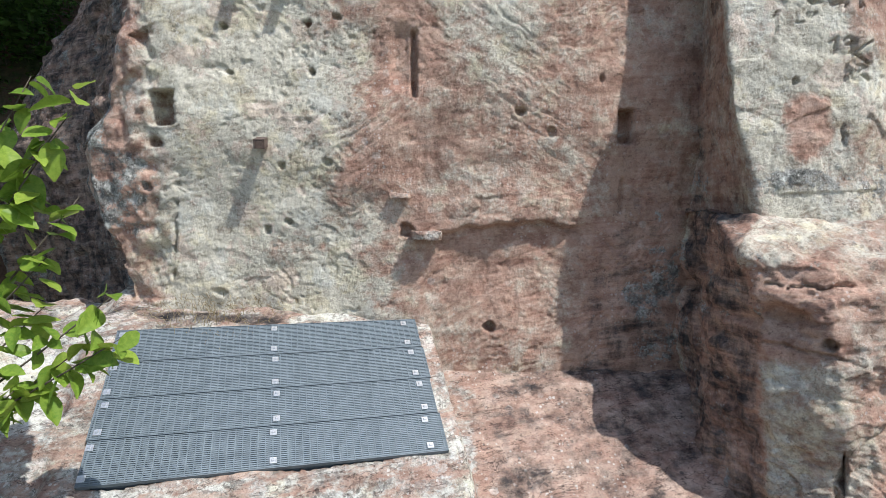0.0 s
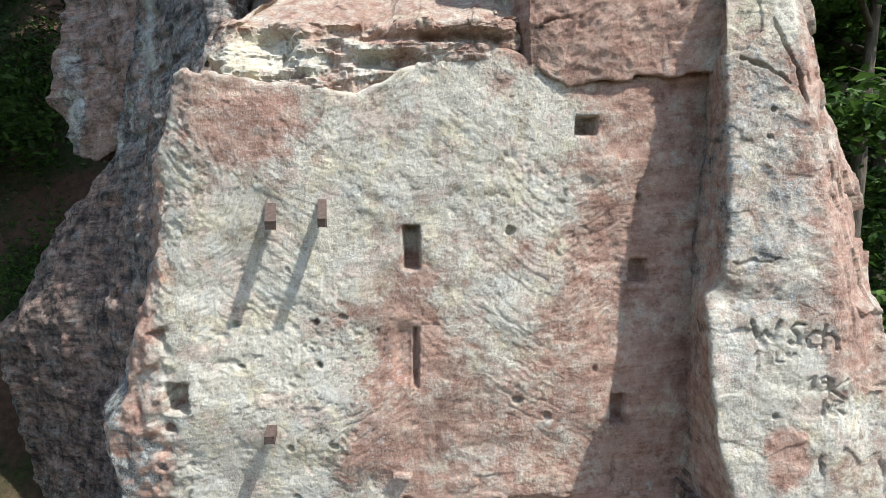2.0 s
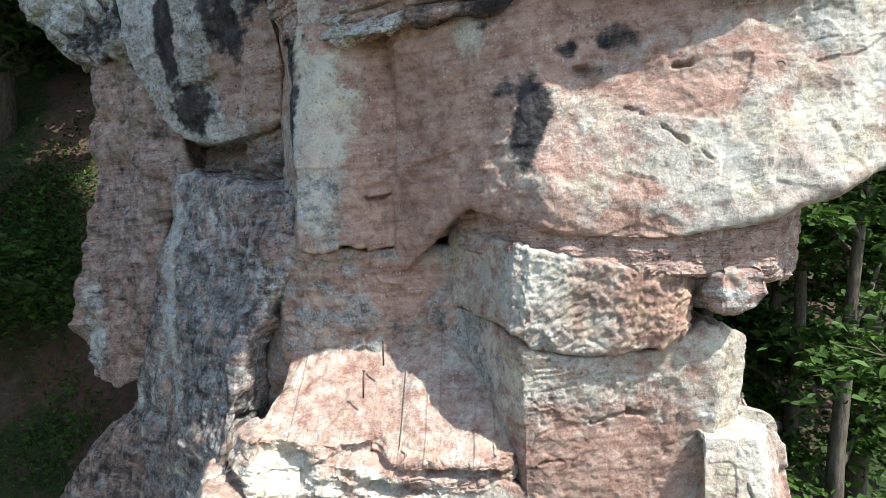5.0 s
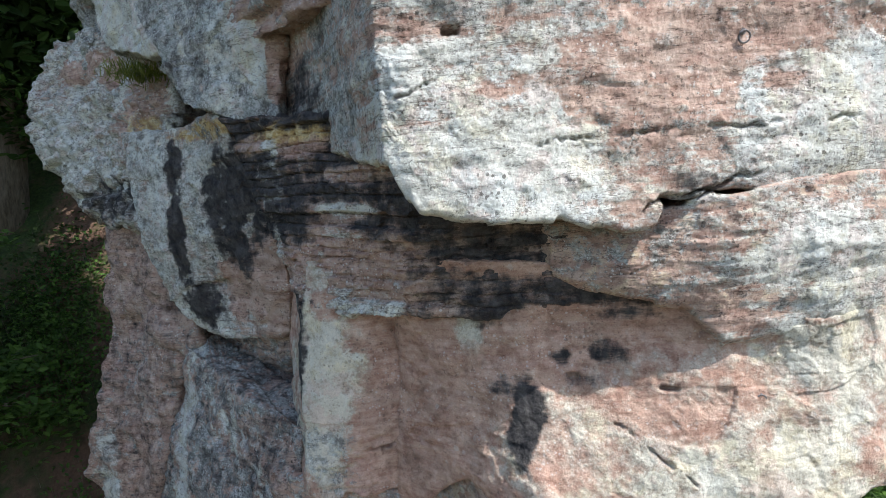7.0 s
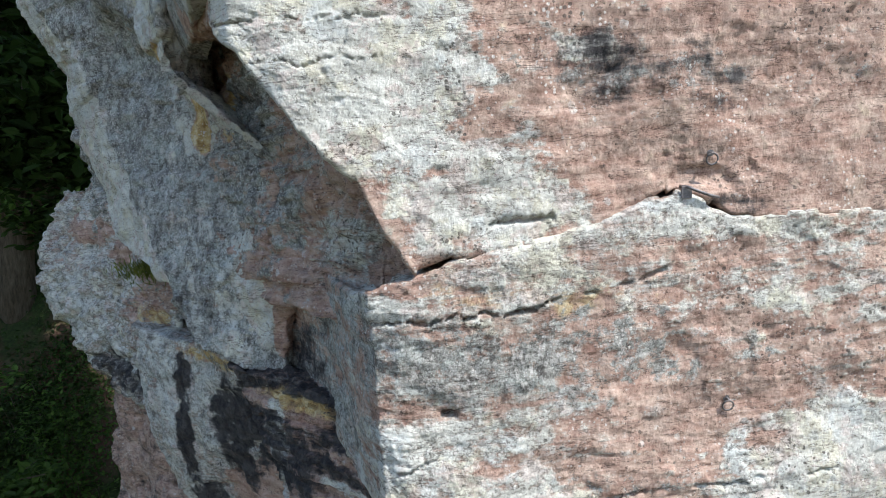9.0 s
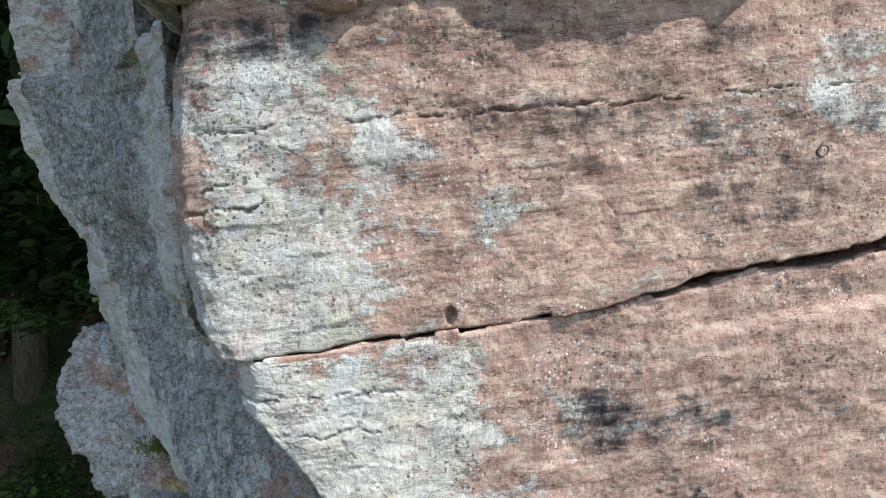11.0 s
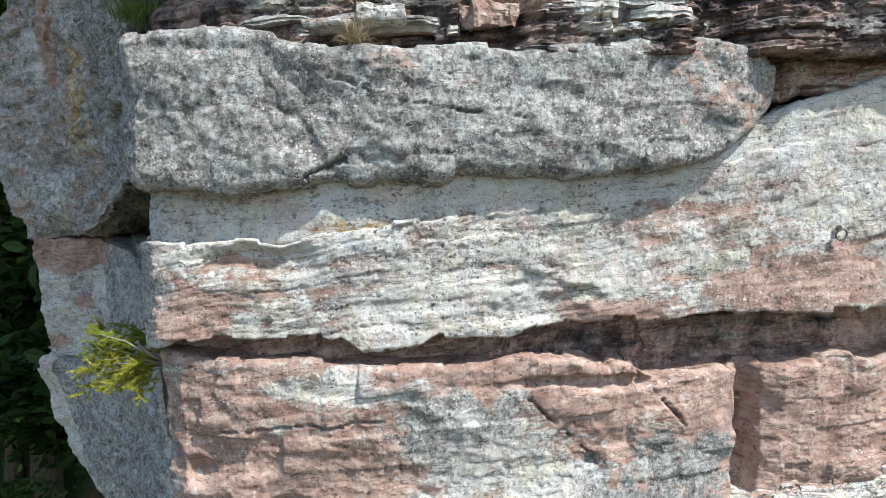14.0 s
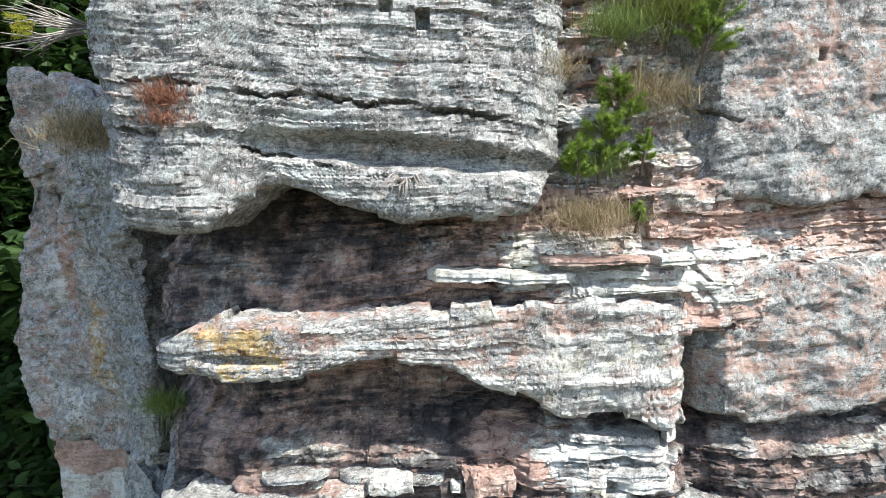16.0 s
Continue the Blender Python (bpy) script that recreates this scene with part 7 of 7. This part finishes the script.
tuft(-0.78, 3.86, 23.78, 130, 0.26, DRY, "dry straw-coloured grass tuft on the grey block", 1, 0.0025, 0.7, 0.035)
tuft(-2.85, 5.0, 24.25, 420, 0.3, GREEN, "green hanging grass in a shaded joint", 2, 0.003, 0.9, 0.1)
tuft(0.87, 4.12, 26.03, 700, 0.34, DRY, "dry brown grass hanging over the ledge", 3, 0.002, 1.0, 0.15)
tuft(1.05, 4.12, 26.03, 300, 0.26, DRY, "withered grass at the foot of the gully", 33, 0.002, 0.9, 0.16)
tuft(0.52, 4.38, 27.15, 600, 0.3, DRY, "withered grass tuft in the gully", 4, 0.002, 0.8, 0.14)
tuft(1.40, 4.45, 26.98, 800, 0.4, DRY, "large withered grass clump in the gully", 5, 0.002, 0.9, 0.17)
tuft(1.15, 4.48, 27.5, 500, 0.4, GREEN, "yellow-green grass clump high in the gully", 6, 0.0025, 0.8, 0.14)
tuft(1.6, 4.45, 27.6, 500, 0.4, MOSS, "olive grass clump high in the gully", 36, 0.0025, 0.8, 0.14)
tuft(1.0, 4.33, 26.45, 300, 0.22, GREEN, "fresh grass below the pine sapling", 7, 0.0025, 0.9, 0.1)
tuft(-2.2, 3.93, 26.92, 420, 0.2, RUSTY, "rusty red dwarf shrub in a joint", 8, 0.003, 0.5, 0.09, name="dwarf_shrub", cat="shrub")
tuft(-2.17, 3.86, 26.78, 300, 0.09, RUSTY, "orange-brown withered moss below the dwarf shrub", 9, 0.003, 0.9, 0.08, name="moss_cushion", cat="moss")
tuft(-4.37, 8.35, 14.3, 500, 0.25, MOSS, "green moss and fern on the rear boulder", 10, 0.006, 0.8, 0.2, name="moss_cushion", cat="moss")
tuft(-5.3, 8.7, 23.9, 500, 0.5, DRY, "dry grass hanging down the rear column", 11, 0.004, 1.3, 0.15)
tuft(-1.95, 4.72, 2.95, 700, 0.1, DRY, "dry moss and grass along the foot of the wall", 12, 0.0025, 0.8, 0.28, name="moss_cushion", cat="moss")
tuft(-3.25, 3.5, 2.1, 500, 0.14, MOSS, "mossy grass between the rocks", 13, 0.003, 0.9, 0.15)
tuft(-3.3, 4.1, 2.45, 400, 0.16, DRY, "dry grass between the rocks", 14, 0.003, 0.9, 0.12)
tuft(-3.4, 5.0, 26.75, 900, 0.35, DRY, "dry grass hanging from the rear column", 15, 0.003, 1.1, 0.2)


def needles(p0, p1, n, length, rng, width=0.0016, forward=0.6):
    t = rng.uniform(0.05, 1.0, (n, 1))
    base = p0 + (p1 - p0) * t
    ax = (p1 - p0) / (np.linalg.norm(p1 - p0) + 1e-9)
    d = rng.normal(size=(n, 3))
    d -= (d @ ax)[:, None] * ax
    d /= np.linalg.norm(d, axis=1)[:, None] + 1e-9
    d = d + forward * ax
    d /= np.linalg.norm(d, axis=1)[:, None]
    side = np.cross(d, rng.normal(size=(n, 3)))
    side *= width / (np.linalg.norm(side, axis=1)[:, None] + 1e-9)
    L = (length * rng.uniform(0.7, 1.2, n))[:, None]
    v = np.stack([base - side, base + side, base + d * L], 1).reshape(-1, 3)
    i = np.arange(n) * 3
    return v, [[a, a + 1, a + 2] for a in i]


def pine(x, y, z, height, seed, mat, label, lean=(0.0, -0.2), tiers=5, length=0.045):
    rng = np.random.default_rng(seed)
    ob = thing("pine_sapling", label, "sapling", group="pine saplings", at=(x, y, z))
    top = np.array([lean[0], lean[1], 1.0]) * height
    line = [np.zeros(3) - [0, 0, 0.06], top * 0.4 + [0.01, 0, 0], top]
    mesh_of("stem", *tube(line, [0.012, 0.009, 0.004], 6), BARK, ob, smooth_=True)
    pieces = [needles(top * 0.6, top * 1.08, 300, length, rng, 0.0026)]
    for k in range(tiers):
        h = 0.2 + 0.75 * k / tiers
        for j in range(5):
            a = rng.uniform(0, 2 * np.pi)
            r = height * (0.55 - 0.35 * h) * rng.uniform(0.7, 1.2)
            p0 = top * h
            p1 = p0 + np.array([math.cos(a) * r, math.sin(a) * r * 0.7, r * rng.uniform(0.2, 0.7)])
            mesh_of("branch", *tube([p0, (p0 + p1) / 2, p1], [0.005, 0.004, 0.002], 4), BARK, ob)
            pieces.append(needles(p0 + (p1 - p0) * 0.25, p1, 240, length, rng, 0.0026))
    v, f = join(*pieces)
    mesh_of("needle_crown", v, f, mat, ob)


pine(0.98, 4.30, 26.38, 0.5, 21, NEEDLE, "young green pine rooted in the gully")
pine(0.80, 4.22, 26.3, 0.34, 22, NEEDLE, "small green pine beside the grey block")
pine(1.15, 4.35, 26.75, 0.4, 27, NEEDLE, "low green pine in the middle of the gully", (-0.2, -0.3))
pine(1.72, 4.35, 27.2, 0.55, 23, NEEDLE, "bushy pine sapling high in the gully", (0.25, -0.2))
pine(1.20, 4.05, 26.02, 0.16, 24, NEEDLE, "tiny pine seedling on the ledge", (0.1, -0.3), 3, 0.035)
pine(1.30, 4.3, 26.45, 0.26, 25, NEEDLE, "thin pine seedling in a crack", (0.1, -0.3), 3, 0.035)

# the yellow-green spruce bush that leans out of a joint
bush = thing("spruce_bush", "yellow-green spruce bush leaning out of a rock joint", "bush", at=(-2.46, 4.4, 21.37))
rng = np.random.default_rng(31)
pieces_g, pieces_y = [], []
for k in range(46):
    a = np.array([-0.08 - 0.56 * rng.uniform(), -0.12 + 0.13 * rng.normal(), -0.26 + 0.62 * rng.uniform()])
    a[2] *= 1.15 - 0.5 * abs(a[0])
    base = a * 0.25 + [0.0, 0.0, 0.0]
    mid = (base + a) / 2 + [0, 0, 0.03]
    if k % 2 == 0:
        mesh_of("branch", *tube([np.zeros(3) + [0.08, 0.06, -0.05], base, mid, a], [0.008, 0.006, 0.004, 0.002], 5), DEAD, bush, smooth_=True)
    upper = a[2] > 0.1
    for j in range(13):
        p0 = mid + (a - mid) * rng.uniform(0, 1)
        p1 = p0 + np.array([-0.05, 0, 0.0]) * rng.uniform(0.4, 1.3) + rng.normal(size=3) * [0.05, 0.05, 0.035]
        (pieces_g if upper else pieces_y).append(needles(p0, p1, 110, 0.018, rng, 0.0028, 0.9))
mesh_of("green_sprays", *join(*pieces_g), leaf_material("spruce_needle", (0.14, 0.19, 0.02), (0.36, 0.40, 0.05)), bush, "bright yellow-green sprays")
mesh_of("yellow_sprays", *join(*pieces_y), YELLOW, bush, "yellowing lower sprays")
for k in range(7):
    tip = np.array([0.02 + 0.07 * rng.uniform(), -0.06, -0.08 - 0.22 * rng.uniform()])
    mesh_of("root", *tube([(0.06, 0.04, 0.02), (0.05, -0.04, -0.02), tip * 0.7, tip], [0.005, 0.005, 0.003, 0.001], 5), DEAD, bush, smooth_=True)

# the dead branch with a few live sprays, and the dry twigs on the ledge
dead = thing("dead_branch", "bare grey dead branch with a few yellow sprays", "branch", at=(-3.45, 5.3, 27.78))
rng = np.random.default_rng(41)
pieces = []
for k in range(26):
    tip = np.array([-0.35 - 0.8 * rng.uniform(), -0.1 + 0.2 * rng.normal(), -0.25 + 0.45 * rng.uniform()])
    start = tip * rng.uniform(0.05, 0.5)
    mesh_of("twig", *tube([start, (start + tip) / 2 + rng.normal(size=3) * 0.04, tip], [0.011, 0.007, 0.002], 5), DEAD, dead, smooth_=True)
    if k % 4 == 0:
        pieces.append(needles(tip * 0.85, tip * 1.12, 400, 0.05, rng, 0.002))
mesh_of("spray", *join(*pieces), YELLOW, dead, "yellow needle sprays")
for k in range(3):
    v0 = np.array([0.15 + 0.1 * k, -0.15, 0.22 + 0.1 * k])
    mesh_of("spray", *needles(v0 - [0.25, 0, 0], v0, 900, 0.09, rng, 0.002), NEEDLE, dead, "green needle spray")
nest = thing("dry_twigs", "bundle of pale dry roots and twigs on a ledge", "twigs", at=(-0.47, 3.98, 26.32))
rng = np.random.default_rng(51)
for k in range(30):
    a = rng.uniform(-0.22, 0.2)
    p = [np.array([a * 0.2, 0.08, 0.03]), np.array([a * 0.6, -0.05, 0.045 + 0.02 * rng.normal()]), np.array([a, -0.09, -0.01]), np.array([a * 1.15, -0.10, -0.05 - 0.07 * rng.uniform()])]
    mesh_of("twig", *tube(p, [0.004, 0.0035, 0.003, 0.0012], 4), DEAD, nest, smooth_=True)


# ---- the leafy shrub beside the first view ----
def shrub_leaf(fold, bend, seed):
    n, m_ = 7, 4
    rng = np.random.default_rng(seed)
    vs, fs = [], []
    for i in range(n + 1):
        t = i / n
        w = 0.36 * math.sin(math.pi * min(1, t * 0.93 + 0.05)) ** 0.8 * (1.05 - 0.45 * t)
        for j in range(-m_, m_ + 1):
            s = j / m_
            vs.append((t, w * s * (1 + 0.03 * rng.normal()), fold * abs(s) * w - bend * t * t + 0.012 * math.sin(t * 26 + abs(s) * 5)))
    k = 2 * m_ + 1
    for i in range(n):
        for j in range(k - 1):
            a = i * k + j
            fs.append([a, a + 1, a + 1 + k, a + k])
    me = bpy.data.meshes.new("leaf")
    me.from_pydata(vs, [], fs)
    me.polygons.foreach_set("use_smooth", np.ones(len(fs), bool))
    return me


def broad_leaf_material():
    m, nt, b = material("broad_leaf", 0.45)
    info = nt.nodes.new("ShaderNodeObjectInfo")
    co = n_coord(nt)
    vein = n_ramp(nt, n_math(nt, "ABSOLUTE", n_math(nt, "SINE", n_math(nt, "MULTIPLY", n_noise(nt, 2.0, 0, 0, n_coord(nt, (9, 0.6, 0.1))), 30.0))), (0.0, 0.75), (0.25, 1.0))
    col = n_ramp(nt, info.outputs["Random"], (0.0, (0.09, 0.20, 0.02)), (0.5, (0.20, 0.34, 0.04)), (1.0, (0.34, 0.46, 0.07)))
    col = n_mix(nt, 1.0, n_mix(nt, 0.4, col, n_ramp(nt, n_noise(nt, 6, 5, 0.6, co), (0.35, (0.10, 0.20, 0.03)), (0.65, (0.34, 0.42, 0.08)))), vein, "MULTIPLY")
    nt.links.new(col, b.inputs["Base Color"])
    tr = nt.nodes.new("ShaderNodeBsdfTranslucent")
    nt.links.new(col, tr.inputs["Color"])
    mx = nt.nodes.new("ShaderNodeMixShader")
    mx.inputs[0].default_value = 0.4
    nt.links.new(b.outputs[0], mx.inputs[1])
    nt.links.new(tr.outputs[0], mx.inputs[2])
    nt.links.new(mx.outputs[0], nt.nodes["Material Output"].inputs["Surface"])
    return m


shrub = thing("shrub", "leafy shrub with fresh green oval leaves", "shrub", at=(-3.3, 3.0, 1.3))
rng = np.random.default_rng(61)
LEAVES = [shrub_leaf(f, b_, i) for i, (f, b_) in enumerate(((0.25, 0.1), (0.35, 0.2), (0.15, 0.05), (0.3, 0.3)))]
BROAD = broad_leaf_material()
for me in LEAVES:
    me.materials.append(BROAD)
root = Vector((0, 0, 0))
# stems end at places in the world, given from the root
for tx, ty, tz, count in ((-1.86, 2.95, 4.45, 16), (-1.98, 2.9, 4.25, 14), (-2.15, 3.0, 4.55, 12), (-2.2, 2.95, 4.0, 14), (-1.95, 3.0, 3.95, 10), (-1.78, 2.95, 3.45, 12), (-1.66, 2.9, 3.28, 12), (-1.9, 2.95, 3.22, 12), (-2.15, 3.0, 3.4, 14), (-2.25, 2.9, 3.0, 12), (-2.05, 2.95, 3.7, 10), (-2.3, 3.05, 4.3, 10)):
    tip = Vector((tx + 3.4, ty - 3.0, tz - 1.3))
    start = Vector((0.1 * rng.normal(), 0.1 * rng.normal(), tip.z * 0.25))
    midp = start.lerp(tip, 0.55) + Vector((-0.12, 0.02, 0.12))
    mesh_of("stem", *tube([(0, 0, -0.2), start, midp, start.lerp(tip, 0.82) + Vector((-0.03, 0, 0.05)), tip], [0.014, 0.011, 0.008, 0.005, 0.002], 6), BARK, shrub, smooth_=True)
    count = int(count * 1.5)
    for k in range(count):
        t = 0.62 + 0.4 * k / count
        p = midp.lerp(tip, (t - 0.55) / 0.45) + Vector(rng.normal(size=3) * 0.03)
        o = new("leaf", LEAVES[int(rng.integers(4))])
        o.parent = shrub
        d = Vector((rng.normal() * 0.8 + 0.25, rng.normal() * 0.7 - 0.3, -0.25 + 0.4 * rng.normal())).normalized()
        q = d.to_track_quat("X", "Z").to_matrix().to_4x4()
        o.matrix_basis = Matrix.Translation(p) @ q @ pose(0, 0, 0, 35 * rng.normal(), 0, 0) @ Matrix.Scale(float(rng.uniform(0.11, 0.19)), 4)
